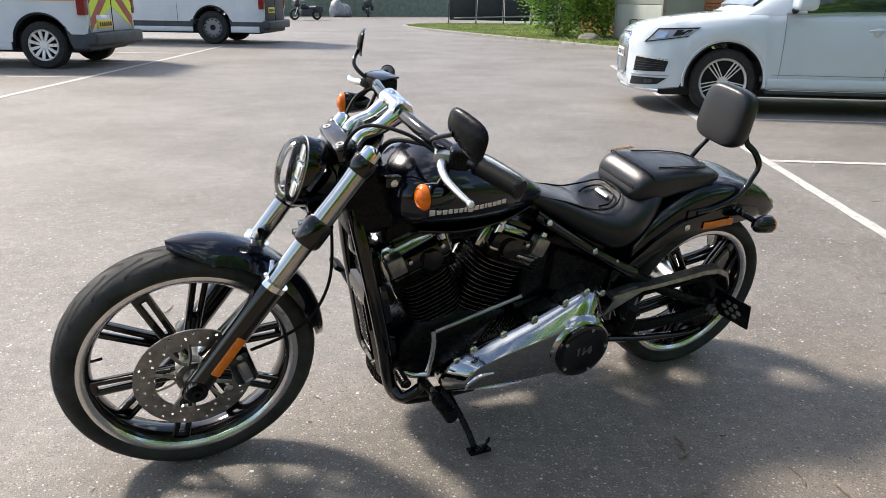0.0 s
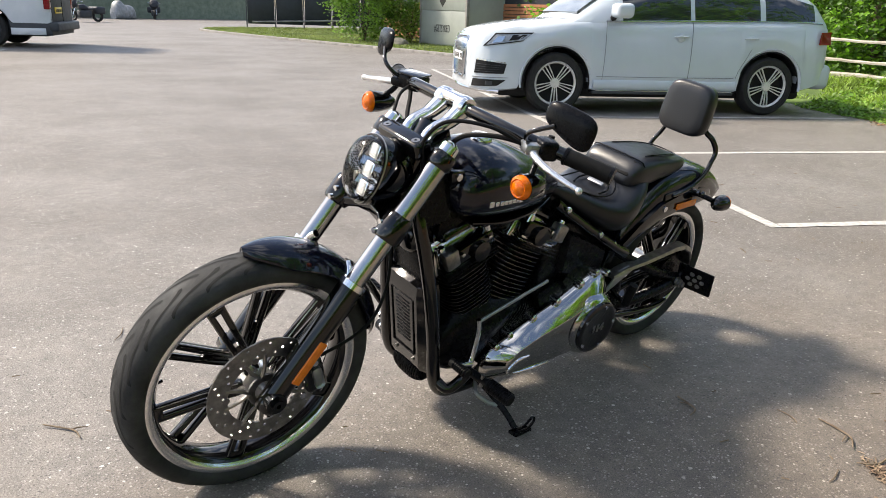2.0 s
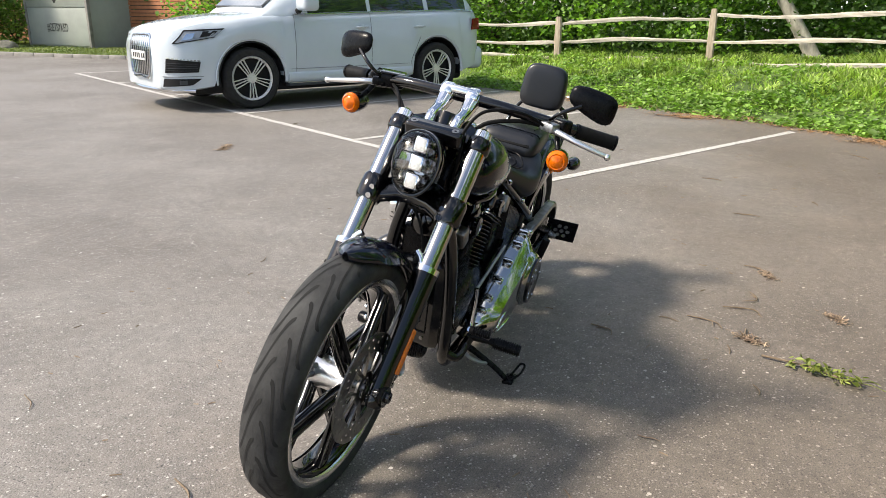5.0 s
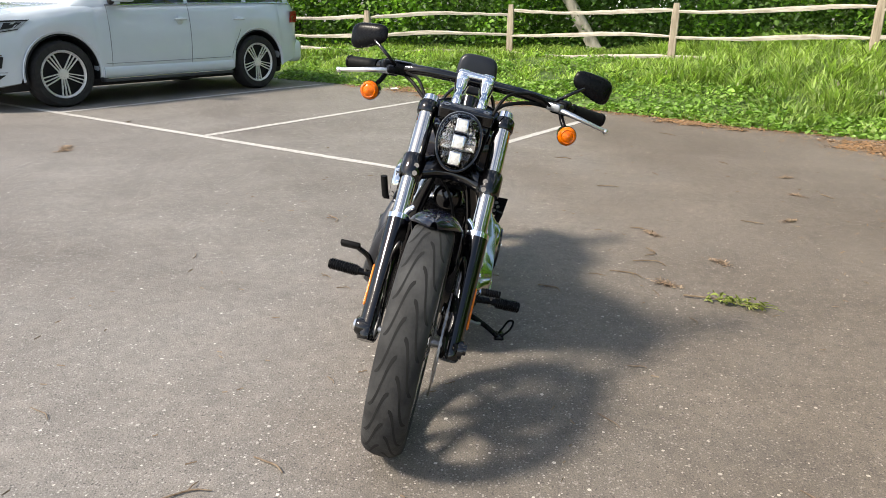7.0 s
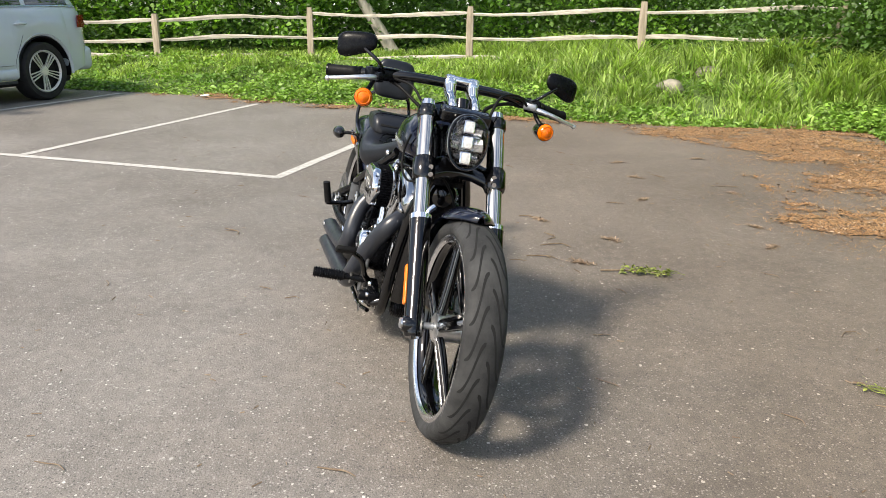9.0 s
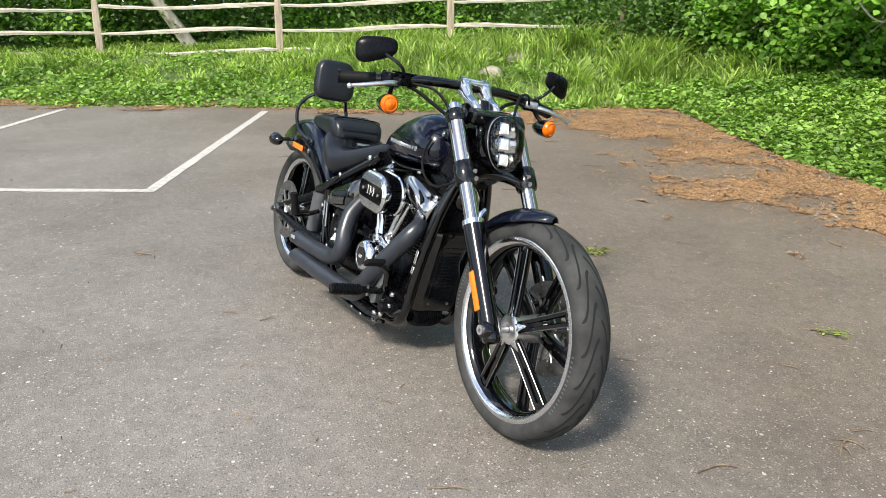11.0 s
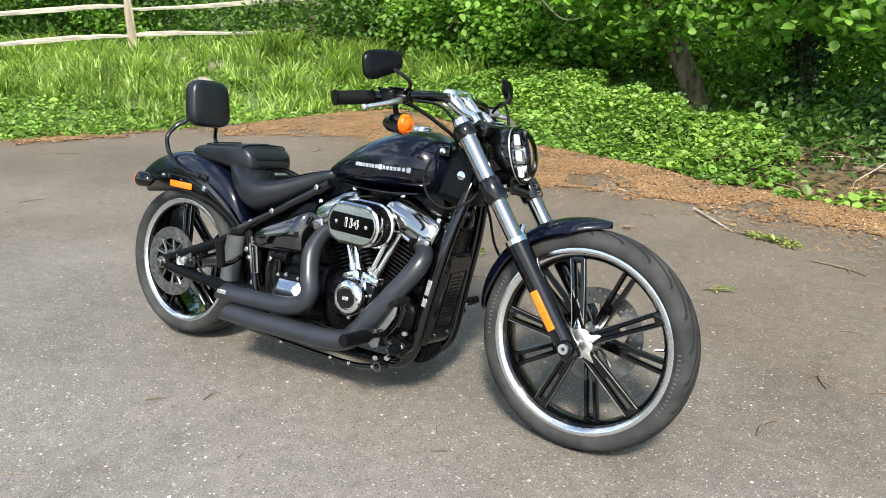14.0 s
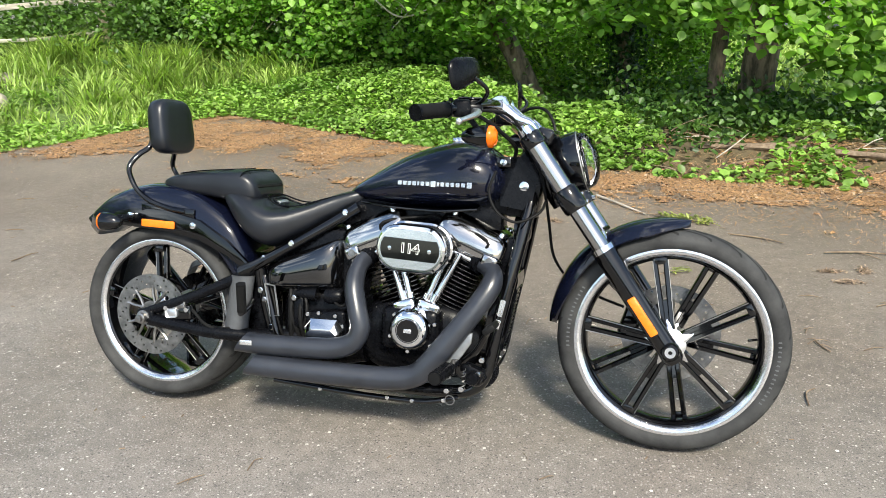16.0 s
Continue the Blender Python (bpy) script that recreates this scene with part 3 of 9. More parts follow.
# ---- trees, hedge, woodland ----
def tree(name, x, y, girth, height, crown_at, crown_r, leaves, leaf, material, seed, label, low=0.6, lean=(0.0, 0.0), ivy=False, skirt=None, bark=None):
    rng = np.random.default_rng(seed)
    rr = random.Random(seed)
    z0 = float(bank_height(np.array([[x, y]]))[0]) - 0.05
    t = empty(name, pose(x, y, z0))
    tagged(t, label, "tree", "trees by the car park")
    top = Vector((lean[0] * height, lean[1] * height, height))
    mid = Vector((lean[0] * height * 0.6 + rr.uniform(-.1, .1), lean[1] * height * 0.5, height * 0.45))
    bm = tube([(0, 0, 0), (lean[0] * 0.55, lean[1] * 0.55, 0.5), mid, top], [girth * 1.35, girth, girth * 0.75, girth * 0.2], seg=14)
    for v in bm.verts:
        v.co += Vector((rr.uniform(-1, 1), rr.uniform(-1, 1), 0)) * girth * 0.07
    part("trunk", bm, bark or M_BARK, t)
    centre = Vector(crown_at) - Vector((x, y, z0))
    limbs = []
    for k in range(9):
        f = rr.uniform(0.25, 0.8)
        start = Vector((0, 0, 0)).lerp(mid, min(1, f / 0.45)) if f < 0.45 else mid.lerp(top, (f - 0.45) / 0.55)
        end = centre + Vector((rr.uniform(-1, 1) * crown_r[0], rr.uniform(-1, 1) * crown_r[1], rr.uniform(-0.7, 0.6) * crown_r[2])) * 0.75
        m2 = start.lerp(end, 0.5) + Vector((rr.uniform(-.2, .2), rr.uniform(-.2, .2), rr.uniform(0, .3)))
        part("limb", tube([start, m2, end], [girth * 0.35, girth * 0.2, girth * 0.06], seg=7, steps=5), M_BARK, t)
        limbs.append((start, m2, end))
    # clumps of leaves on an uneven crown
    n_clump = max(30, leaves // 90)
    cl = rng.normal(size=(n_clump, 3))
    cl /= np.linalg.norm(cl, axis=1)[:, None]
    cl *= rng.uniform(0.45, 1.08, n_clump)[:, None] ** 0.6
    cl = cl * np.array(crown_r) + np.array(centre)
    cl = cl[cl[:, 2] + z0 > low]
    which = rng.integers(0, len(cl), leaves)
    spread = np.array([0.34, 0.34, 0.20]) * (np.mean(crown_r) / 2.0) ** 0.5
    pts = cl[which] + rng.normal(size=(leaves, 3)) * spread
    pts = pts[pts[:, 2] + z0 > low - 0.15]
    ob = leaf_cloud("crown", pts, leaf, material, rng, up=0.9, droop=0.5, aspect=0.8)
    ob.parent = t
    if skirt:
        # low outer branches that hang towards the light
        (sx, sy, sz), (ra, rb, rc), floor_z, count, size = skirt
        hub = Vector((sx - x, sy - y, sz - z0))
        for k in range(7):
            end = hub + Vector((rr.uniform(-1, 1) * ra, rr.uniform(-0.8, 0.2) * rb, rr.uniform(-0.6, 0.5) * rc))
            start = Vector((lean[0] * 1.2, lean[1] * 1.2, rr.uniform(1.2, 2.2)))
            part("limb", tube([start, start.lerp(end, 0.55) + Vector((0, 0, 0.22)), end], [0.022, 0.012, 0.004], seg=6, steps=4), M_BARK, t)
        m = max(24, count // 55)
        cl = rng.normal(size=(m, 3))
        cl /= np.linalg.norm(cl, axis=1)[:, None]
        cl = cl * rng.uniform(0.25, 1.0, m)[:, None] ** 0.5 * np.array([ra, rb, rc]) + np.array(hub)
        pts = cl[rng.integers(0, m, count)] + rng.normal(size=(count, 3)) * np.array([0.20, 0.16, 0.10])
        edge = floor_z + 0.16 * np.array([noise.noise((px * 2.2 + x, py * 2.2, seed * 1.0)) for px, py, _ in pts])
        pts = pts[pts[:, 2] + z0 > edge]
        sk = leaf_cloud("low_foliage", pts, size, material, rng, up=0.2, droop=0.5, aspect=0.90, normals=np.tile((0.25, -0.62, 0.62), (len(pts), 1)), rounded=True)
        sk.parent = t
    if ivy:
        n = 1800
        h = rng.uniform(0, 1, n) ** 0.8 * 1.6
        a = rng.uniform(0, 2 * np.pi, n)
        r = girth * (1.2 - 0.2 * h) + np.abs(rng.normal(0, 0.10, n))
        iv = leaf_cloud("ivy", np.column_stack([r * np.cos(a) + lean[0] * h, r * np.sin(a) + lean[1] * h, h]), 0.06, M_IVY, rng, up=0.2)
        iv.parent = t
    return t


def woodland(name, box_, n, leaf, zmax, material, seed, label, zmin=0.15, keep=None, clump=0.45):
    rng = np.random.default_rng(seed)
    m = max(40, n // 120)
    c = np.column_stack([rng.uniform(box_[0], box_[1], m), rng.uniform(box_[2], box_[3], m), rng.uniform(zmin, zmax, m) ** 1.0])
    if keep is not None:
        c = c[keep(c)]
    pts = c[rng.integers(0, len(c), n)] + rng.normal(size=(n, 3)) * np.array([clump, clump, clump * 0.6])
    pts = pts[pts[:, 2] > 0.1]
    ob = leaf_cloud(name, pts, leaf, material, rng, up=0.6, droop=0.5)
    return tagged(ob, label, "shrubs", kind="stuff")

# ---- fence ----
def cleft_rail(a, b, h, rng):
    a, b = Vector(a), Vector(b)
    n = 14
    side = (b - a).cross(Vector((0, 0, 1))).normalized()
    ph = rng.uniform(0, 6)
    rings = []
    for i in range(n + 1):
        f = i / n
        c = a.lerp(b, f) + Vector((0, 0, 0.028 * math.sin(ph + f * 5.2) + rng.uniform(-0.006, 0.006))) + side * 0.015 * math.sin(ph * 2 + f * 4)
        hh = h * (0.5 + 0.12 * math.sin(ph + f * 7)) * (0.62 if i in (0, n) else 1)
        t = 0.024 * (0.7 if i in (0, n) else 1)
        rings.append([c - side * t - Vector((0, 0, hh * 0.8)), c + side * t * 0.8 - Vector((0, 0, hh)), c + side * t + Vector((0, 0, hh * 0.2)), c + side * t * 0.3 + Vector((0, 0, hh)), c - side * t * 0.9 + Vector((0, 0, hh * 0.7))])
    return loft(rings)


def fence():
    rng = random.Random(4)
    posts = [(-13.0, -8.8, 0.22, 1.02), (-12.35, -5.9, 0.25, 1.06), (-11.94, -3.02, 0.27, 1.10), (-11.8, -0.25, 0.30, 1.26), (-10.52, 2.52, 0.33, 1.33), (-9.3, 5.2, 0.40, 1.45), (-8.25, 8.1, 0.42, 1.52), (-7.3, 11.0, 0.42, 1.55)]
    f = empty("post_and_rail_fence", pose(posts[0][0], posts[0][1], 0.2))
    tagged(f, "weathered cleft chestnut post-and-rail fence behind the grass", "fence")
    org = Vector((posts[0][0], posts[0][1], 0.2))
    for x, y, z0, z1 in posts:
        w, d = 0.062, 0.045
        rings = []
        for k in range(7):
            z = z0 - 0.25 + (z1 - z0 + 0.25) * k / 6
            j = rng.uniform(-0.006, 0.006)
            top = 0.75 if k == 6 else 1
            rings.append([Vector((x + u * d * top + j, y + v * w * top, z)) - org for u, v in ((-1, -0.7), (-0.6, -1), (0.7, -1), (1, -0.5), (1, 0.7), (0.5, 1), (-0.8, 1), (-1, 0.6))])
        part("post", loft(rings), M_POST, f, angle=30)
    for (xa, ya, za, ta), (xb, yb, zb, tb) in zip(posts[:-1], posts[1:]):
        for up, h in ((0.86, 0.062), (0.45, 0.062), (0.10, 0.060)):
            a = Vector((xa, ya, za + (ta - za) * up + rng.uniform(-0.02, 0.02))) - org
            b = Vector((xb, yb, zb + (tb - zb) * up + rng.uniform(-0.02, 0.02))) - org
            part("rail", cleft_rail(a, b, h, rng), M_FENCE, f, angle=35)


fence()

# ---- trees and woodland behind ----
HAZEL = "broad-leaved hazel tree with low hanging branches at the verge"
for i, (x, y, girth, lean, ivy, leaf, skirt, label) in enumerate((
        (-1.08, 7.40, 0.125, (-0.33, -0.20), False, 0.10, ((-1.3, 6.75, 1.46), (1.6, 0.45, 0.62), 0.82, 3300, 0.094), HAZEL),
        (0.02, 7.33, 0.08, (0.03, 0.02), True, 0.10, ((0.20, 6.4, 1.50), (1.25, 0.50, 0.55), 1.00, 1900, 0.098), "slender hazel tree with an ivy-clad foot"),
        (1.45, 6.20, 0.17, (0.03, -0.02), False, 0.12, ((1.75, 4.70, 1.36), (1.00, 0.42, 0.56), 0.80, 1500, 0.098), HAZEL),
        (1.06, 6.30, 0.085, (0.02, 0.03), False, 0.12, ((0.75, 5.6, 1.48), (0.80, 0.40, 0.50), 1.02, 1000, 0.098), HAZEL),
        (4.60, 6.60, 0.18, (0.0, 0.0), False, 0.12, ((2.65, 4.95, 1.10), (1.15, 0.42, 0.80), 0.40, 2000, 0.098), HAZEL),
        (-2.90, 8.90, 0.13, (0.05, -0.03), False, 0.10, ((-3.0, 7.6, 1.20), (1.5, 0.5, 0.90), 0.48, 4600, 0.09), HAZEL),
        (-4.70, 9.40, 0.13, (0.02, -0.05), False, 0.10, ((-4.7, 8.0, 1.15), (1.5, 0.5, 0.90), 0.45, 4600, 0.088), HAZEL),
        (-6.90, 9.80, 0.14, (0.0, 0.0), False, 0.10, ((-6.5, 8.5, 1.15), (1.6, 0.5, 0.90), 0.45, 4600, 0.088), HAZEL))):
    over = 0.5 < x < 6
    tree("tree", x, y, girth, 9.0, (x + 0.8, y - 0.6, 3.1) if over else (x, y + 0.2, 7.2), (1.6, 1.1, 1.4) if over else (2.1, 2.0, 3.2), 1100 if over else 800 if i < 2 else 2400, leaf * (1.15 if over else 1.7), M_HAZEL, 31 + i, label, low=1.62 if over else 2.7, lean=lean, ivy=ivy, skirt=skirt, bark=M_PALEBARK if i == 4 else None)
tree("tree", -12.9, 1.5, 0.12, 7.0, (-13.6, 0.6, 4.0), (2.6, 2.6, 2.4), 5000, 0.13, M_HAZEL, 38, "leaning pale-barked tree behind the fence", low=1.5, lean=(-0.05, -0.55), bark=M_PALEBARK)
tree("tree", -15.0, -5.5, 0.16, 8.0, (-15.0, -5.5, 5.0), (3.0, 3.0, 2.8), 5000, 0.15, M_HAZEL, 39, "tall broad-leaved tree behind the fence", low=1.8)
for i, (x, y) in enumerate(((-6.5, 13.0), (-11.0, 13.0))):
    tree("tree", x, y, 0.24, 14.0, (x, y - 0.8, 9.5), (3.4, 3.2, 4.6), 5200, 0.30, M_HAZEL, 80 + i, "tall mature broad-leaved tree behind the hazels", low=3.4)


def dead_branch(x, y, z):
    rr = random.Random(4)
    bm = tube([(x - 0.5, y + 0.1, z + 0.25), (x - 0.1, y, z), (x + 0.35, y - 0.05, z + 0.10), (x + 0.75, y, z + 0.32)], [0.013, 0.011, 0.008, 0.004], 7, 5)
    for k in range(7):
        f = rr.uniform(0, 1)
        p = Vector((x - 0.1 + 0.7 * f, y - 0.03, z + 0.02 + 0.2 * f))
        q = p + Vector((rr.uniform(-0.3, 0.3), rr.uniform(-0.1, 0.1), rr.uniform(-0.28, 0.2)))
        add_mesh(bm, tube([p, p.lerp(q, 0.5) + Vector((0.03, 0, 0.03)), q], [0.006, 0.004, 0.002], 5, 3))
    tagged(part("dead_branch", bm, M_FENCE, angle=60), "bare pale dead branch caught among the hazel leaves", "branch")


dead_branch(-2.55, 6.85, 1.12)

def meadow():
    rng = np.random.default_rng(66)
    p = scatter(rng, 60000, (-5.0, 9.0, 8.4, 20.0), lambda q: rng.uniform(0, 1, len(q)) < 0.8)
    g = grass_cloud("meadow_grass", grounded(p, -0.01), 0.22, 0.022, M_GRASS, rng, lean=0.9)
    tagged(g, "green meadow grass in the clearing beyond the trees", "grass", kind="stuff")


meadow()

HEDGE = "dense mixed hedge and saplings behind the fence"
woodland("hedgerow", (-14.4, -12.8, -13, 10), 15000, 0.115, 2.2, M_HAZEL, 63, "lighter saplings and hazel shoots in the hedge", clump=0.30)
woodland("hedgerow", (-15.6, -12.9, -13, 10), 46000, 0.095, 2.3, M_SHRUB, 51, HEDGE)
woodland("hedgerow", (-19.0, -15.4, -16, 12), 34000, 0.19, 4.2, M_SHRUB, 52, HEDGE, clump=0.6)
woodland("undergrowth", (-10.5, -5.0, 7.2, 10.5), 30000, 0.085, 1.9, M_SHRUB, 53, "bramble and shrub undergrowth at the wood's edge", keep=lambda c: beyond(c[:, :2]) > 2.6)
woodland("undergrowth", (-4.5, -1.2, 8.4, 10.0), 14000, 0.085, 1.1, M_SHRUB, 55, "saplings at the foot of the trees", zmin=0.25)
woodland("undergrowth", (-8.5, 12.5, 20.0, 22.0), 22000, 0.16, 2.0, M_HAZEL, 54, "sunlit shrubs at the far side of the clearing")
# low leaves under the trees get a dark colour for the shade there
woodland("undergrowth", (-1.0, 6.5, 5.9, 8.4), 3600, 0.075, 0.22, M_SHRUB, 58, "ivy and bramble under the trees, coloured dark for the shaded hollow", zmin=0.14)
woodland("undergrowth", (0.35, 2.7, 4.35, 6.1), 6200, 0.070, 0.24, M_SHRUB, 65, "dark ivy and bramble on the bank under the trees", zmin=0.12, clump=0.22)
woodland("undergrowth", (2.6, 6.5, 4.9, 7.0), 3200, 0.09, 0.36, M_SHRUB, 59, "ivy and bramble under the trees, coloured dark for the shaded hollow", zmin=0.16)
woodland("undergrowth", (-1.6, 1.2, 8.0, 9.2), 9000, 0.085, 1.45, M_HAZEL, 64, "young saplings behind the trees", zmin=0.35, clump=0.3)
woodland("far_woods", (-24, 18, 25, 31), 36000, 0.27, 9.0, M_SHRUB, 56, "tall woodland beyond the trees", clump=0.9)
woodland("far_woods", (-26, -20, -20, 18), 36000, 0.27, 8.5, M_SHRUB, 57, "tall woodland beyond the hedge", clump=0.9)


def log(a, b, r, seed):
    rng = random.Random(seed)
    a, b = Vector(a), Vector(b)
    bm = tube([a, a.lerp(b, 0.35) + Vector((0, 0.03, 0.02)), a.lerp(b, 0.7) + Vector((0, -0.02, 0.0)), b], [r, r * 1.05, r * 0.9, r * 0.8], 10, 5)
    for v in bm.verts:
        v.co += Vector((0, rng.uniform(-1, 1), rng.uniform(-1, 1))) * r * 0.30
    tagged(part("log", bm, M_TWIG, angle=50), "weathered brown log lying along the top of the bank", "log")


log((0.95, 4.28, 0.125), (2.9, 4.0, 0.135), 0.028, 3)


def brush():
    """Dead stems and brushwood on the bare bank."""
    rng = random.Random(8)
    for k in range(70):
        x, y = rng.uniform(0.6, 4.2), rng.uniform(3.7, 5.0)
        z = float(bank_height(np.array([[x, y]]))[0])
        a, L = rng.uniform(-0.5, 0.5) + (3.14 if rng.random() < 0.5 else 0), rng.uniform(0.12, 0.42)
        up = rng.uniform(0.0, 0.12) if rng.random() < 0.85 else rng.uniform(0.15, 0.3)
        p = Vector((x, y, z + 0.015))
        q = p + Vector((math.cos(a) * L, math.sin(a) * L * 0.7, up))
        bm = tube([p, p.lerp(q, 0.5) + Vector((rng.uniform(-.03, .03), rng.uniform(-.03, .03), 0.02)), q], [rng.uniform(0.004, 0.009), 0.005, 0.002], 6, 3)
        tagged(part("dry_stick", bm, M_TWIG if rng.random() < 0.75 else M_FENCE, angle=60), "dry dead stem among the brushwood", "stem", "brushwood")


brush()

# ---- stones, kerb, lawn ----
def stone(x, y, r, seed, name="stone", label="pale weathered field stone lying in the grass"):
    rng = random.Random(seed)
    bm = bmesh.new()
    bmesh.ops.create_icosphere(bm, subdivisions=3, radius=1.0)
    for v in bm.verts:
        n = noise.noise(v.co * 1.3 + Vector((seed, 0, 0)))
        v.co *= 1 + 0.28 * n
        v.co = Vector((v.co.x * r, v.co.y * r * 1.35, v.co.z * r * 0.72))
    ob = part(name, bm, M_STONE, angle=80)
    ob.matrix_basis = pose(x, y, float(bank_height(np.array([[x, y]]))[0]) + r * (0.30 if y < -10 else 0.44), 0, 0, rng.uniform(0, 360))
    return tagged(ob, label, "stone", "stones in the grass")


for x, y, r in ((-6.9, 4.6, 0.19), (-7.6, 4.05, 0.15), (-7.9, 5.7, 0.17), (-9.6, 5.4, 0.21)):
    stone(x, y, r, int(r * 100))
stone(-12.9, -19.9, 0.28, 5, label="pale stone block on the kerb-side lawn")

KERB = [(-14.6, -36.4), (-12.0, -35.0), (-10.7, -32.0), (-10.7, -26.6), (-11.0, -22.2), (-11.3, -18.8), (-11.5, -15.4), (-11.8, -12.8)]


def kerb():
    k = empty("kerb", pose(0, 0, 0))
    tagged(k, "pale concrete kerb edging the lawn", "kerb", kind="structure")
    pts = spline([(*p, 0) for p in KERB], 5)
    for a, b in zip(pts[:-1], pts[1:]):
        d = (b - a)
        L = d.length - 0.012
        m = Matrix.Translation((a + b) / 2) @ Matrix.Rotation(math.atan2(d.y, d.x), 4, "Z")
        part("kerb_stone", turned(box(-L / 2, L / 2, -0.075, 0.075, -0.05, 0.085, 0.015), m), M_KERB, k)
    rim = [(p.x - 0.06, p.y) for p in pts]
    poly = rim + [(-40, -12.6), (-40, -36.4)]
    me = bpy.data.meshes.new("lawn")
    me.from_pydata([(x, y, 0.07) for x, y in poly], [], [tuple(range(len(poly)))])
    me.materials.append(M_TURF)
    ob = tagged(new("lawn", me), "mown lawn behind the kerb", "lawn", kind="structure")
    rng = np.random.default_rng(77)
    line = [(p.x, p.y) for p in pts]
    q = scatter(rng, 70000, (-22, -9.5, -36, -13), lambda v: on_polyline(v, line) > 0.16)
    g = grass_cloud("lawn_grass", np.column_stack([q, np.full(len(q), 0.06)]), 0.05, 0.012, M_LAWN, rng)
    tagged(g, "short green lawn grass behind the kerb", "grass", kind="stuff")


kerb()


def shrub(x, y, r, h, n, seed, label):
    rng = np.random.default_rng(seed)
    t = empty("shrub", pose(x, y, 0.08))
    tagged(t, label, "shrub")
    rr = random.Random(seed)
    for k in range(7):
        a = rr.uniform(0, 6.28)
        part("stem", tube([(0, 0, 0), (math.cos(a) * r * 0.3, math.sin(a) * r * 0.3, h * 0.45), (math.cos(a) * r * 0.7, math.sin(a) * r * 0.7, h * 0.8)], [0.03, 0.02, 0.008], 7), M_BARK, t)
    c = rng.normal(size=(90, 3))
    c /= np.linalg.norm(c, axis=1)[:, None]
    c = c * np.array([r, r, h * 0.5]) * rng.uniform(0.6, 1.05, 90)[:, None] + np.array([0, 0, h * 0.52])
    pts = c[rng.integers(0, 90, n)] + rng.normal(size=(n, 3)) * 0.22
    pts = pts[pts[:, 2] > 0.05]
    o = leaf_cloud("foliage", pts, 0.11, M_NETTLE, rng, up=0.8)
    o.parent = t


shrub(-13.0, -22.2, 1.3, 3.9, 11000, 61, "rounded light green shrub on the lawn")
shrub(-14.6, -21.6, 0.9, 1.5, 3500, 62, "low green shrub beside the clad building")

# ---- buildings at the far side ----
M_PANEL = surf("grey_green_panel", (0.28, 0.30, 0.27), (0.36, 0.38, 0.34), scale=1.2, rough=0.6, bump=0.1)
M_SLAT = surf("orange_brown_cladding", (0.30, 0.11, 0.05), (0.45, 0.19, 0.09), scale=5, rough=0.7, bump=0.3)
M_DARK = surf("dark_navy_sheet", (0.010, 0.012, 0.018), (0.022, 0.025, 0.034), scale=2, rough=0.4, rough2=0.55)
M_SHED = surf("green_corrugated_sheet", (0.10, 0.13, 0.09), (0.19, 0.22, 0.16), scale=3, rough=0.6, rough2=0.75)
M_INK = surf("black_lettering", (0.012, 0.012, 0.012), (0.02, 0.02, 0.02), scale=40, rough=0.6)
M_ROOF = surf("dark_roof_sheet", (0.05, 0.05, 0.055), (0.09, 0.09, 0.09), scale=2, rough=0.7)


def signed_container():
    a, b = Vector((-14.35, -20.6, 0)), Vector((-13.95, -17.55, 0))
    d = b - a
    L = d.length
    c = empty("container_building", Matrix.Translation(a) @ Matrix.Rotation(math.atan2(d.y, d.x), 4, "Z"))
    tagged(c, "grey-green panelled cabin with a black slogan on its wall", "building")
    part("wall", box(0, L, 0.02, 6.0, 0.06, 2.7, 0.02), M_PANEL, c)
    for z0, z1 in ((0.12, 1.19), (1.21, 2.62)):
        part("panel", box(0.05, L - 0.05, -0.02, 0.03, z0, z1, 0.012), M_PANEL, c)
    for x in (0.0, L):
        part("corner_post", box(x - 0.05, x + 0.05, -0.04, 0.06, 0.06, 2.72, 0.01), M_KERB, c)
    part("roof", box(-0.1, L + 0.1, -0.1, 6.1, 2.7, 2.82, 0.02), M_ROOF, c)
    lettering("#GETSYKED", 0.34, Matrix.Translation((L * 0.50, -0.026, 0.62)) @ Matrix.Rotation(radians(90), 4, "X") @ Matrix.Diagonal((0.58, 1, 1, 1)), M_INK, c, "slogan", 0.002)
    # a plain shield shape where the emblem is
    part("emblem", plate([(L * 0.5 - 0.22, 1.9), (L * 0.5 - 0.2, 1.5), (L * 0.5, 1.32), (L * 0.5 + 0.2, 1.5), (L * 0.5 + 0.22, 1.9)], -0.028, -0.02), M_INK, c)


signed_container()


def clad_building():
    c = empty("clad_building", pose(-16.6, -26.5, 0) @ Matrix.Rotation(radians(82), 4, "Z"))
    tagged(c, "low building with orange-brown horizontal timber cladding", "building")
    part("wall", box(0, 14, 0.05, 5, 0, 3.0, 0.02), M_DARK, c)
    for k in range(13):
        z = 0.12 + 0.105 * k
        part("slat", box(0.0, 14, 0.0, 0.055, z, z + 0.088, 0.006, 1), M_SLAT, c)
    part("roof", box(-0.3, 14.3, -0.3, 5.3, 3.0, 3.2, 0.03), M_ROOF, c)


clad_building()


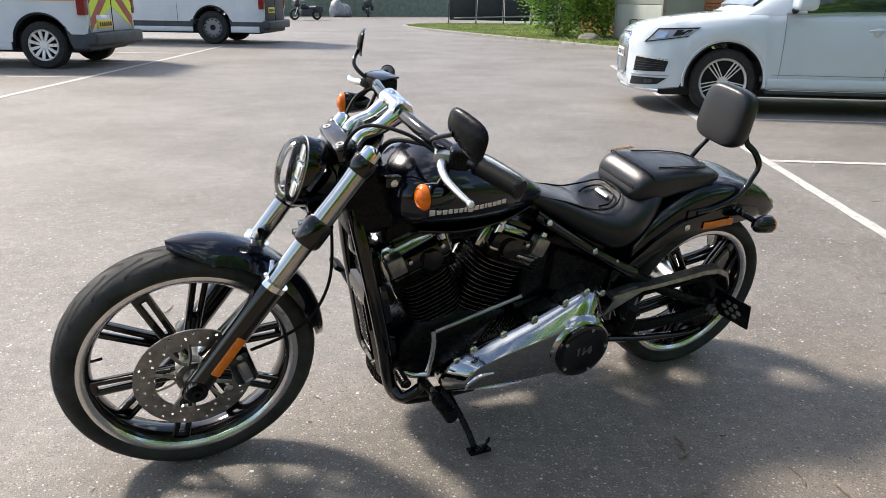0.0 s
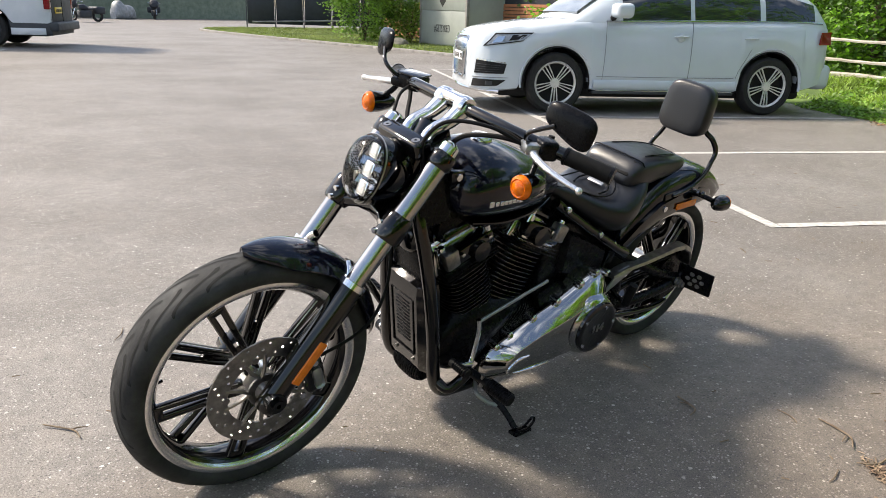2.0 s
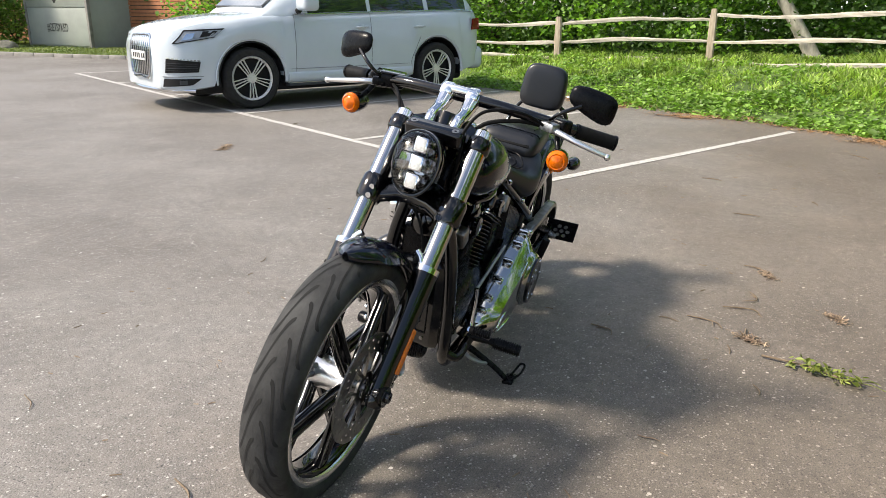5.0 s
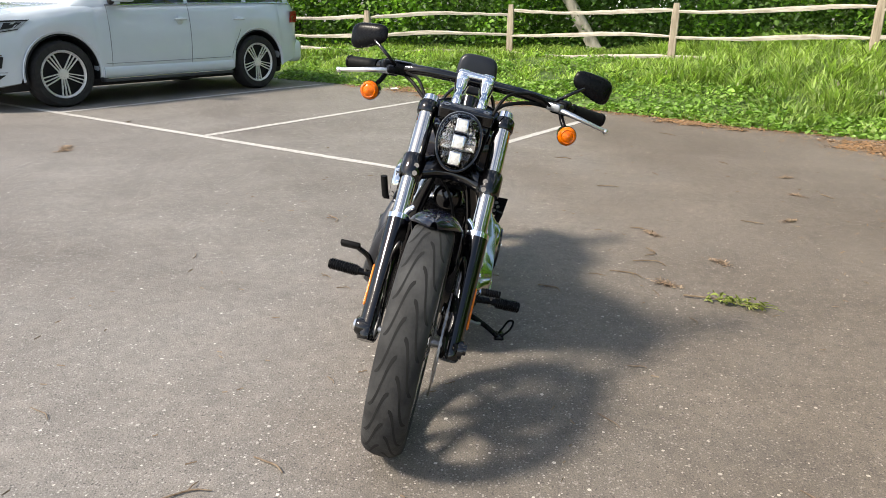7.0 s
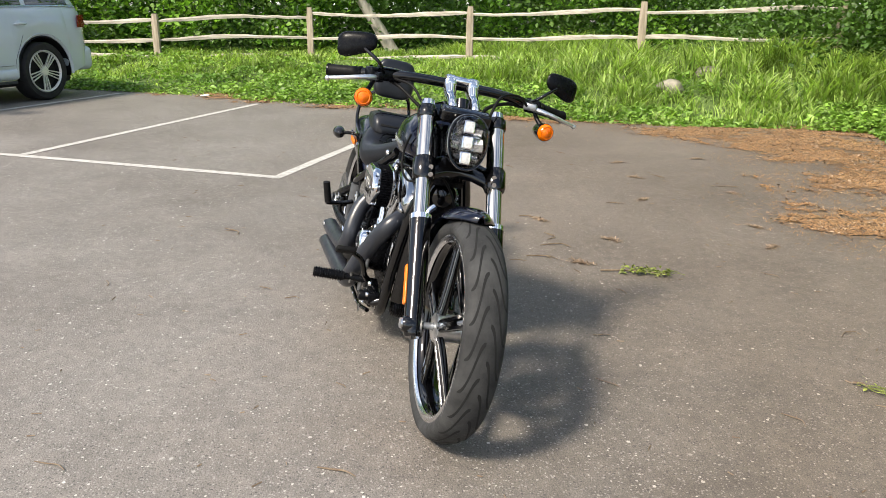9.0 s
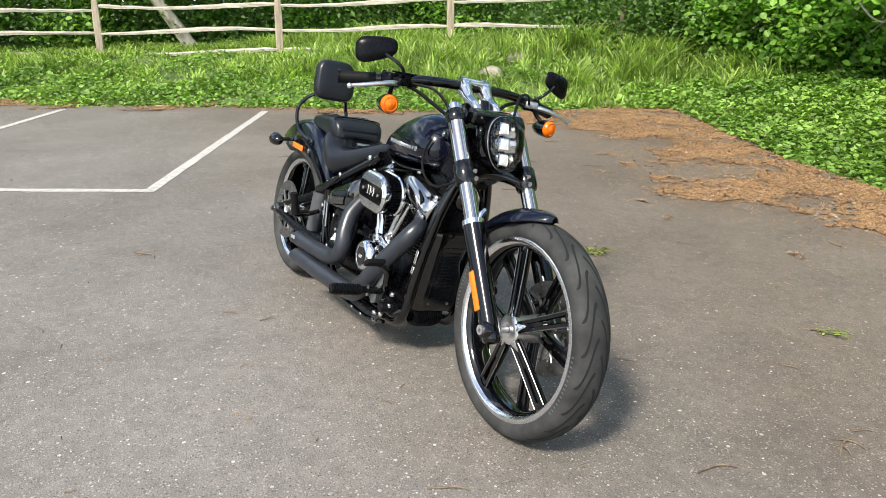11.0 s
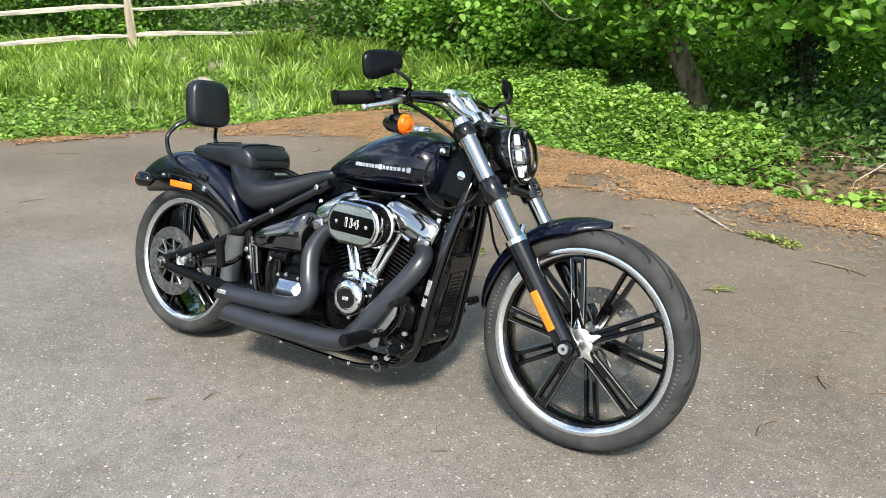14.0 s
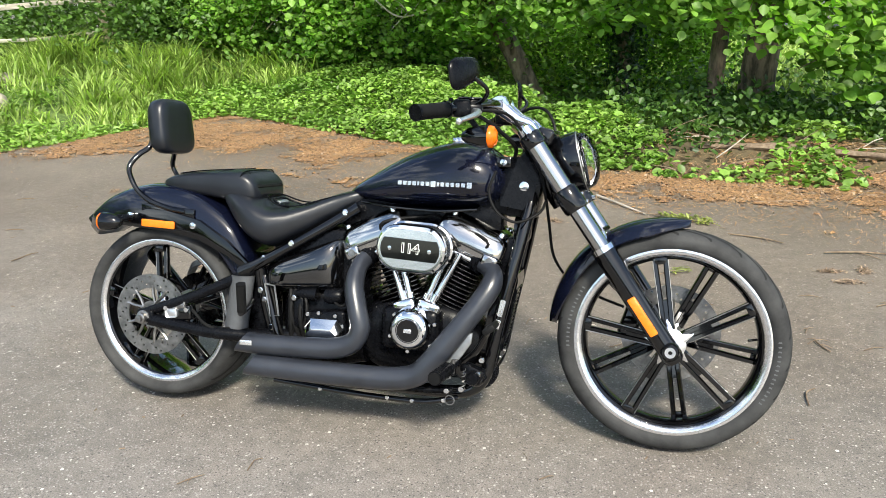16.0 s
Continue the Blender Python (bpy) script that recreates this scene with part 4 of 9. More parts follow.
def dark_fence():
    a, b = Vector((-14.4, -36.0, 0)), Vector((-23.2, -31.2, 0))
    d = b - a
    L = d.length
    c = empty("sheet_fence", Matrix.Translation(a) @ Matrix.Rotation(math.atan2(d.y, d.x), 4, "Z"))
    tagged(c, "dark blue sheet fence with slim steel posts", "fence")
    n = 7
    for k in range(n):
        x0, x1 = L * k / n + 0.05, L * (k + 1) / n - 0.05
        part("sheet", box(x0, x1, -0.02, 0.02, 0.25, 2.3, 0.006), M_DARK, c)
        part("post", box(x0 - 0.08, x0 - 0.02, -0.07, -0.01, 0, 2.35, 0.008), M_ROOF, c)
        for z in (0.5, 1.1, 1.7):
            part("fixing", box(x0 - 0.065, x0 - 0.035, -0.082, -0.07, z, z + 0.03), M_KERB, c)
    part("ramp_rail", tube([(0.3, -0.4, 0.35), (L * 0.5, -0.4, 0.55), (L * 0.95, -0.4, 0.95)], 0.04, 8), M_KERB, c)


dark_fence()


def far_shed():
    c = empty("shed", pose(-6.5, -57.0, 0) @ Matrix.Rotation(radians(190), 4, "Z"))
    tagged(c, "long green corrugated shed at the end of the yard", "shed")
    out = []
    n = 90
    for i in range(n + 1):
        out.append((i * 0.2, 0.05 * math.sin(i * math.pi / 1.5)))
    verts = [(x, y, z) for z in (0, 3.2) for x, y in out]
    bm = bm_from(verts, [(i, i + 1, n + 2 + i, n + 1 + i) for i in range(n)])
    part("wall", bm, M_SHED, c)
    part("back_wall", box(0, 18, -4, -3.8, 0, 3.2), M_SHED, c)
    part("roof", box(-0.3, 18.3, -4.2, 0.4, 3.2, 3.35, 0.03), M_ROOF, c)
    for x in (3.0, 6.2, 9.4):
        part("door_post", box(x, x + 0.2, 0.05, 0.2, 0, 3.2, 0.02), M_ROOF, c)
    part("open_bay", box(9.6, 14.0, 0.06, 0.12, 0, 2.6, 0.01), M_DARK, c)


far_shed()

# ---- vehicles ----
M_WHITE = surf("white_car_paint", (0.50, 0.555, 0.60), (0.54, 0.595, 0.64), scale=2, rough=0.22, coat=0.9)
M_VANWHITE = surf("white_van_paint", (0.52, 0.56, 0.59), (0.60, 0.63, 0.66), scale=3, rough=0.3, coat=0.6)
M_CLAD = surf("grey_plastic_cladding", (0.030, 0.034, 0.040), (0.05, 0.055, 0.06), scale=6, rough=0.55, rough2=0.65, bump=0.1, bscale=300)
M_WINDOW = surf("dark_car_glass", (0.012, 0.014, 0.016), (0.02, 0.022, 0.025), scale=2, rough=0.04, coat=0.6, spec=0.8)
M_TYRE2 = surf("car_tyre", (0.007, 0.007, 0.007), (0.017, 0.0165, 0.016), scale=12, rough=0.7, rough2=0.85)
M_WHEEL = surf("grey_alloy_wheel", (0.62, 0.61, 0.59), (0.76, 0.75, 0.73), scale=20, rough=0.26, rough2=0.36, metal=0.35)
M_GAP = surf("panel_gap", (0.004, 0.004, 0.0045), rough=0.8)
M_SEAM = surf("panel_seam", (0.17, 0.185, 0.20), rough=0.7)
M_TRIM = surf("bright_trim", (0.62, 0.63, 0.64), rough=0.15, metal=1.0)
M_RED = surf("red_lamp", (0.16, 0.002, 0.004), (0.26, 0.005, 0.008), scale=20, rough=0.15, coat=0.3, spec=0.3)
M_LAMP = surf("clear_lamp", (0.16, 0.17, 0.18), (0.40, 0.42, 0.44), scale=9, rough=0.16, metal=0.15, coat=1.0)
M_CLAD2 = surf("grey_steel_wheel", (0.16, 0.165, 0.17), (0.24, 0.245, 0.25), scale=12, rough=0.45, rough2=0.6)
M_YELLOW = surf("fluorescent_yellow", (0.62, 0.78, 0.03), (0.70, 0.84, 0.06), scale=9, rough=0.4)
M_BRICKRED = surf("reflective_red", (0.32, 0.05, 0.035), (0.40, 0.07, 0.05), scale=9, rough=0.4)
M_AMBERLINE = surf("amber_stripe", (0.62, 0.30, 0.03), rough=0.45)
M_PLATEW = surf("white_plate", (0.70, 0.70, 0.68), rough=0.4)
M_PLATEY = surf("yellow_plate", (0.72, 0.52, 0.04), rough=0.4)


def road_wheel(name, parent, x, y, r, rim, w, side, spokes, style):
    T = Matrix.Translation((x, y, r))
    hw = w / 2
    prof = [(rim, -hw * 0.8), (rim + 0.015, -hw), (r - 0.03, -hw), (r, -hw * 0.72), (r + 0.001, 0), (r, hw * 0.72), (r - 0.03, hw), (rim + 0.015, hw), (rim, hw * 0.8)]
    t = part(name, turned(lathe(prof, 56, "y"), T), M_TYRE2, parent, "black road tyre")
    o = side * hw * 0.86
    part("rim", turned(lathe([(rim + 0.004, o), (rim - 0.006, o + side * 0.012), (rim - 0.022, o), (rim - 0.026, o - side * 0.015)], 56, "y"), T), M_WHEEL if style != "steel" else M_CLAD, t)
    part("wheel_barrel", turned(lathe([(rim - 0.025, o - side * 0.012), (rim - 0.035, o - side * 0.07), (0.05, o - side * 0.10)], 56, "y"), T), M_GAP, t)
    part("brake_rotor", turned(lathe([(0.0001, o - side * 0.08), (rim * 0.72, o - side * 0.08)], 32, "y"), T), M_GAP, t)
    if style == "steel":
        part("wheel_disc", turned(lathe([(rim - 0.02, o - side * 0.03), (rim * 0.80, o - side * 0.022), (rim * 0.62, o - side * 0.005), (rim * 0.40, o - side * 0.012), (0.02, o - side * 0.02)], 40, "y"), T), M_CLAD2, t, "grey pressed steel wheel")
        for k in range(12):
            a = 2 * math.pi * k / 12
            part("wheel_slot", turned(lathe([(0.0001, 0), (0.020, 0), (0.020, side * 0.006), (0.0001, side * 0.006)], 10, "y"), T @ Matrix.Translation((rim * 0.74 * math.cos(a), o - side * 0.017, rim * 0.74 * math.sin(a)))), M_GAP, t)
    for k in range(0 if style == "steel" else spokes):
        a = 2 * math.pi * k / spokes + 0.3
        offs = (-0.048, 0.0, 0.048) if style == "triple" else (0.0,)
        for e in offs:
            w0, w1 = (0.0055, 0.0062) if style == "triple" else (0.016, 0.024)
            e0 = e * 0.48
            bm = loft([[(r_, o - side * dd + side * v * 0.010, off + u * ww) for u, v in ((-1, -1), (1, -1), (1, 1), (-1, 1))] for r_, dd, off, ww in ((0.05, 0.020, e0, w0), (rim * 0.55, 0.008, e0 + (e - e0) * 0.5, (w0 + w1) / 2), (rim - 0.010, 0.003, e, w1))])
            part("spoke", turned(bm, T @ Matrix.Rotation(a, 4, "Y")), M_WHEEL, t)
    part("hub_cap", turned(lathe([(0.062, o - side * 0.03), (0.058, o - side * 0.004), (0.03, o), (0.0001, o)], 24, "y"), T), M_WHEEL if style != "steel" else M_GAP, t)
    return t


def skin(stations, ring):
    """Lofts a car's body through stations along x by a ring function."""
    return loft([ring(x) for x in stations])


def estate_car():
    f = Vector((0.889, -0.459, 0))
    left = Vector((0.459, 0.889, 0))
    mid = Vector((-6.781, -4.471, 0)) - left * 0.93
    car = empty("car", Matrix.Translation(mid) @ Matrix.Rotation(math.atan2(f.y, f.x), 4, "Z"))
    tagged(car, "white sport utility car parked in a marked bay", "car")
    ax, ra, zc = 1.475, 0.455, 0.385
    xs = sorted(set([round(v, 3) for v in np.linspace(-2.40, 2.52, 64)] + [round(s * ax + d, 3) for s in (-1, 1) for d in np.linspace(-ra, ra, 25)]))

    def width(x):
        return float(np.interp(x, [-2.40, -2.35, -2.20, -1.9, -1.0, 0.8, 1.6, 2.1, 2.35, 2.47, 2.52], [0.78, 0.87, 0.945, 0.975, 0.985, 0.985, 0.985, 0.945, 0.86, 0.74, 0.62]))

    def top(x):
        return float(np.interp(x, [-2.40, -2.33, -2.15, -1.0, 0.5, 0.95, 1.25, 1.7, 2.1, 2.35, 2.48, 2.52], [0.95, 1.16, 1.22, 1.20, 1.16, 1.15, 1.135, 1.09, 1.03, 0.97, 0.89, 0.80]))

    def low(x):
        base = float(np.interp(x, [-2.40, -2.15, -1.9, 1.9, 2.3, 2.52], [0.46, 0.36, 0.30, 0.30, 0.25, 0.28]))
        for s in (-1, 1):
            d = x - s * ax
            if abs(d) <= ra:
                base = max(base, zc + math.sqrt(max(0, ra * ra - d * d)))
        return base

    def ring(x):
        w, t, b = width(x), top(x), low(x)
        flare = 1.0 + 0.012 * max(math.exp(-((abs(x) - ax) / 0.42) ** 2), 0)
        side = [(0.94, b), (0.985 * flare, b + 0.02), (1.0 * flare, b + (t - b) * 0.30), (0.998 * flare, b + (t - b) * 0.50), (0.985, b + (t - b) * 0.68), (0.965, b + (t - b) * 0.84), (0.935, b + (t - b) * 0.95), (0.89, t + 0.005), (0.60, t + 0.035), (0.25, t + 0.048)]
        return [(x, w * u, z) for u, z in side] + [(x, -w * u, z) for u, z in reversed(side)]

    body = part("body", skin(xs, ring), M_WHITE, car, "white painted body", angle=28)

    def side_y(x, z):
        c = ring(x)[:8]
        return float(np.interp(z, [q[2] for q in c], [q[1] for q in c]))

    def patch(name, quad, s, material, label="", lift=0.006):
        """A shaped piece that follows the body's skin: quad of (x, z) corners."""
        n, front, back = 8, [], []
        (xa, za), (xb, zb), (xc, zc_), (xd, zd) = quad
        for i in range(n + 1):
            for k in range(3):
                u, w = i / n, k / 2
                x = (xa + (xb - xa) * u) * (1 - w) + (xd + (xc - xd) * u) * w
                z = (za + (zb - za) * u) * (1 - w) + (zd + (zc_ - zd) * u) * w
                slope = (side_y(x - 0.02, z) - side_y(min(x + 0.02, 2.519), z)) / 0.04
                nx, ny = slope / math.hypot(slope, 1), 1 / math.hypot(slope, 1)
                y = side_y(min(x, 2.519), z)
                front.append((x + nx * lift, s * (y + ny * lift), z))
                back.append((x - nx * 0.02, s * (y - ny * 0.02), z))
        idx = lambda i, k: i * 3 + k
        m = len(front)
        faces = [(idx(i, k), idx(i + 1, k), idx(i + 1, k + 1), idx(i, k + 1)) for i in range(n) for k in range(2)]
        for i in range(n):
            for k in (0, 2):
                faces.append((idx(i, k), idx(i + 1, k), m + idx(i + 1, k), m + idx(i, k)))
        for i in (0, n):
            for k in range(2):
                faces.append((idx(i, k), idx(i, k + 1), m + idx(i, k + 1), m + idx(i, k)))
        return part(name, bm_from(front + back, faces), material, car, label, angle=30)

    # cabin
    def cab(x):
        zt = float(np.interp(x, [-2.32, -2.10, -1.6, -0.5, 0.2, 0.62, 1.05, 1.28], [1.22, 1.50, 1.66, 1.73, 1.71, 1.60, 1.32, 1.15]))
        zb, w = top(x) - 0.02, width(x)
        k = max(0.0, (zt - zb) / 0.55)
        side = [(0.915, zb), (0.905 - 0.08 * k, zb + (zt - zb) * 0.5), (0.86 - 0.14 * k, zb + (zt - zb) * 0.88), (0.78 - 0.14 * k, zt), (0.3, zt + 0.02)]
        return [(x, w * u, z) for u, z in side] + [(x, -w * u, z) for u, z in reversed(side)]
    cabin = part("cabin", skin([round(v, 3) for v in np.linspace(-2.32, 1.28, 40)], cab), M_WHITE, car, angle=35)
    def glass(name, x0, x1, s, zlo=0.06, zhi=0.80):
        rows = []
        for f in np.linspace(0, 1, 10):
            x = x0 + (x1 - x0) * f
            c = cab(x)
            a, b, d = Vector(c[0]), Vector(c[1]), Vector(c[2])
            lo = a.lerp(b, zlo * 2)
            hi = b.lerp(d, (zhi - 0.5) * 2.2) if zhi > 0.5 else a.lerp(b, zhi * 2)
            m_ = a.lerp(b, 0.9)
            row = [lo, m_, hi]
            rows.append([Vector((p.x, (p.y + 0.006) * s, p.z)) for p in row] + [Vector((p.x, (p.y - 0.02) * s, p.z)) for p in reversed(row)])
        return part(name, loft(rows), M_WINDOW, cabin, "dark tinted window")
    for s in (-1, 1):
        for x0, x1 in ((-0.30, 0.62), (-1.28, -0.36), (-2.08, -1.36)):
            glass("side_window", x0, x1, s)
        part("belt_trim", tube([(x, s * (cab(x)[0][1] + 0.012), cab(x)[0][2] + 0.018) for x in np.linspace(-2.2, 0.85, 14)], 0.011, 6, 1), M_TRIM, car, "bright window trim")
    # windscreen
    def screen_row(x):
        c = [p for p in cab(x)]
        return [(x + 0.012, c[3][1] * f, c[3][2] + 0.022 + 0.01) for f in np.linspace(1.0, -1.0, 9)]
    rows = [screen_row(x) for x in np.linspace(0.66, 1.18, 7)]
    part("windscreen", loft([r + [(p[0] - 0.01, p[1], p[2] - 0.03) for p in reversed(r)] for r in rows]), M_WINDOW, cabin, "windscreen")
    # wheel arch liners, sills, underbody
    part("underbody", box(-2.05, 2.2, -0.84, 0.84, 0.20, 0.62, 0.05), M_GAP, car)
    for s in (-1, 1):
        for wx in (-ax, ax):
            part("arch_liner", turned(lathe([(ra - 0.006, s * 0.50), (ra - 0.006, s * 0.955), (ra - 0.022, s * 0.972)], 24, "y", -12, 192), Matrix.Translation((wx, 0, zc))), M_GAP, car, "black wheel arch liner")
            part("arch_lip", turned(lathe([(ra - 0.004, s * 0.965), (ra + 0.022, s * 0.985), (ra + 0.030, s * 0.975), (ra + 0.01, s * 0.955)], 28, "y", -8, 188, close=True), Matrix.Translation((wx, 0, zc))), M_WHITE, car)
            road_wheel("wheel", car, wx, s * 0.845, 0.378, 0.272, 0.255, s, 5, "triple")
        part("running_board", box(-0.98, 0.98, min(s * 0.86, s * 0.985), max(s * 0.86, s * 0.985), 0.255, 0.295, 0.012), M_CLAD, car, "side step")
        part("step_strip", box(-0.95, 0.95, min(s * 0.935, s * 0.990), max(s * 0.935, s * 0.990), 0.294, 0.304, 0.003), M_TRIM, car)
        def gap(name, pts):
            return part(name, tube([(x, s * y, z) for x, y, z in pts], 0.0034, 5, 3), M_SEAM, car)
        for x in (0.87, -0.30):
            gap("door_gap", [(x, 0.985 * 0.99, 0.37), (x - 0.01, 0.988, 0.62), (x - 0.015, 0.982, 0.85), (x - 0.02, 0.955, 1.05), (x - 0.03, 0.915, 1.16)])
        gap("door_gap", [(-0.98, 0.97, 0.40), (-1.00, 0.990, 0.55), (-1.12, 0.992, 0.78), (-1.22, 0.970, 0.98), (-1.26, 0.918, 1.18)])
        gap("sill_line", [(0.95, 0.992, 0.475), (0.0, 0.9935, 0.475), (-0.95, 0.990, 0.48)])
        for x in (-0.16, -1.14):
            h = part("door_handle", tube([(x - 0.10, s * 0.975, 0.985), (x - 0.06, s * 1.000, 0.990), (x + 0.06, s * 1.003, 0.988), (x + 0.10, s * 0.980, 0.982)], [0.010, 0.014, 0.014, 0.010], 8), M_WHITE, car, "white door handle")
            part("handle_cup", turned(lathe([(0.0001, 0), (0.055, 0), (0.05, 0.004), (0.0001, 0.004)], 20, "y"), Matrix.Translation((x, s * 0.972, 0.975))), M_WHITE, h)
        mir = part("door_mirror", turned(box(-0.10, 0.135, -0.13, 0.14, -0.070, 0.110, 0.060, 4), Matrix.Translation((0.70, s * 1.08, 1.262))), M_WHITE, car, "white door mirror with black foot")
        part("mirror_foot", tube([(0.76, s * 0.90, 1.19), (0.76, s * 0.98, 1.225), (0.75, s * 1.06, 1.245)], [0.04, 0.035, 0.05], 10), M_GAP, mir)
        # lamps
        patch("headlamp", [(2.385, 0.815), (1.92, 0.890), (1.80, 0.985), (2.24, 0.965)], s, M_LAMP, "clear swept-back headlamp", 0.010)
        patch("lamp_brow", [(2.25, 0.955), (1.82, 0.972), (1.79, 0.990), (2.24, 0.972)], s, M_GAP, "", 0.012)
        patch("lamp_foot", [(2.39, 0.810), (1.92, 0.884), (1.92, 0.893), (2.38, 0.822)], s, M_GAP, "", 0.012)
        patch("lamp_nose", [(2.395, 0.812), (2.375, 0.815), (2.235, 0.968), (2.25, 0.972)], s, M_GAP, "", 0.012)
        patch("lamp_eye", [(2.10, 0.885), (1.95, 0.905), (1.87, 0.962), (2.05, 0.955)], s, M_GAP, "dark lamp interior", 0.013)
        patch("lamp_eye", [(2.30, 0.850), (2.18, 0.870), (2.14, 0.935), (2.23, 0.930)], s, M_TRIM, "bright projector lens", 0.013)
        part("rear_lamp", loft([[(-2.14, s * 0.950, 0.93), (-2.16, s * 0.945, 1.09), (-2.33, s * 0.865, 1.10), (-2.38, s * 0.80, 1.0), (-2.37, s * 0.84, 0.93)], [(-2.14, s * 0.962, 0.93), (-2.16, s * 0.957, 1.09), (-2.35, s * 0.877, 1.10), (-2.40, s * 0.81, 1.0), (-2.39, s * 0.85, 0.93)]]), M_RED, car, "red rear lamp")
        # rounded sill panel between the wheel arches
        sill = [[(x, s * y, z) for y, z in ((0.955, 0.300), (0.990, 0.315), (1.004, 0.345), (1.006, 0.385), (0.999, 0.420), (0.985, 0.435), (0.950, 0.430))] for x in np.linspace(-0.985, 0.985, 9)]
        part("sill_panel", loft(sill), M_WHITE, car, "white moulded sill panel", angle=50)
        # bumper openings
        patch("air_intake", [(2.48, 0.475), (2.15, 0.480), (2.12, 0.600), (2.465, 0.640)], s, M_GAP, "black mesh air intake", 0.008)
        for k in range(9):
            f = k / 8
            patch("running_led", [(2.455 - 0.30 * f, 0.640 - 0.030 * f), (2.433 - 0.30 * f, 0.638 - 0.030 * f), (2.433 - 0.30 * f, 0.652 - 0.030 * f), (2.455 - 0.30 * f, 0.654 - 0.030 * f)], s, M_TRIM, "", 0.013)
        for k in range(4):
            patch("intake_rib", [(2.475, 0.500 + 0.030 * k), (2.16, 0.500 + 0.025 * k), (2.16, 0.503 + 0.025 * k), (2.475, 0.504 + 0.030 * k)], s, M_CLAD, "", 0.012)
        patch("lower_grille", [(2.50, 0.31), (2.22, 0.33), (2.12, 0.405), (2.49, 0.405)], s, M_GAP, "black lower grille", 0.008)
        patch("fog_lamp", [(2.36, 0.335), (2.28, 0.338), (2.28, 0.385), (2.36, 0.385)], s, M_CLAD, "", 0.013)
        # shade under the bumper's edge, put in as a grey strip
        patch("bumper_shadow", [(2.50, 0.425), (2.10, 0.430), (2.10, 0.436), (2.50, 0.433)], s, M_SEAM, "", 0.005)
    g = part("grille", loft([[(2.485, u * 0.31, 0.905), (2.525, u * 0.36, 0.74), (2.535, u * 0.30, 0.42)] + [(2.44, u * 0.30, 0.42), (2.43, u * 0.36, 0.74), (2.41, u * 0.31, 0.89)] for u in np.linspace(-1, 1, 9)]), M_GAP, car, "tall black grille with bright bars")
    part("grille_frame", tube([(2.49, -0.32, 0.905), (2.53, -0.37, 0.74), (2.545, -0.31, 0.415), (2.55, 0, 0.405), (2.545, 0.31, 0.415), (2.53, 0.37, 0.74), (2.49, 0.32, 0.905), (2.495, 0, 0.913), (2.49, -0.32, 0.905)], 0.013, 6, 4), M_TRIM, g)
    for k in range(9):
        y = -0.27 + 0.54 * k / 8
        part("grille_bar", tube([(2.493, y * 1.0, 0.895), (2.535, y * 1.15, 0.74), (2.545, y * 1.0, 0.43)], 0.008, 6, 3), M_TRIM, g)
    pl = part("number_plate", box(2.548, 2.562, -0.26, 0.26, 0.60, 0.71, 0.004), M_PLATEW, car, "white plate with plain dark bars")
    for k in range(6):
        y = -0.20 + 0.075 * k + (0.03 if k > 3 else 0)
        part("plate_bar", box(2.5615, 2.564, y, y + 0.045, 0.625, 0.685), M_GAP, pl)
    part("bumper_lip", tube([(2.20, -0.93, 0.258), (2.44, -0.66, 0.262), (2.52, 0, 0.258), (2.44, 0.66, 0.262), (2.20, 0.93, 0.258)], 0.022, 8), M_TRIM, car)
    part("rear_bumper", box(-2.46, -2.18, -0.90, 0.90, 0.34, 0.68, 0.09, 4), M_WHITE, car)
    part("roof_rail", tube([(-1.9, 0.60, 1.70), (-0.8, 0.64, 1.78), (0.15, 0.62, 1.76)], 0.016, 8), M_TRIM, car)
    part("roof_rail", tube([(-1.9, -0.60, 1.70), (-0.8, -0.64, 1.78), (0.15, -0.62, 1.76)], 0.016, 8), M_TRIM, car)


estate_car()


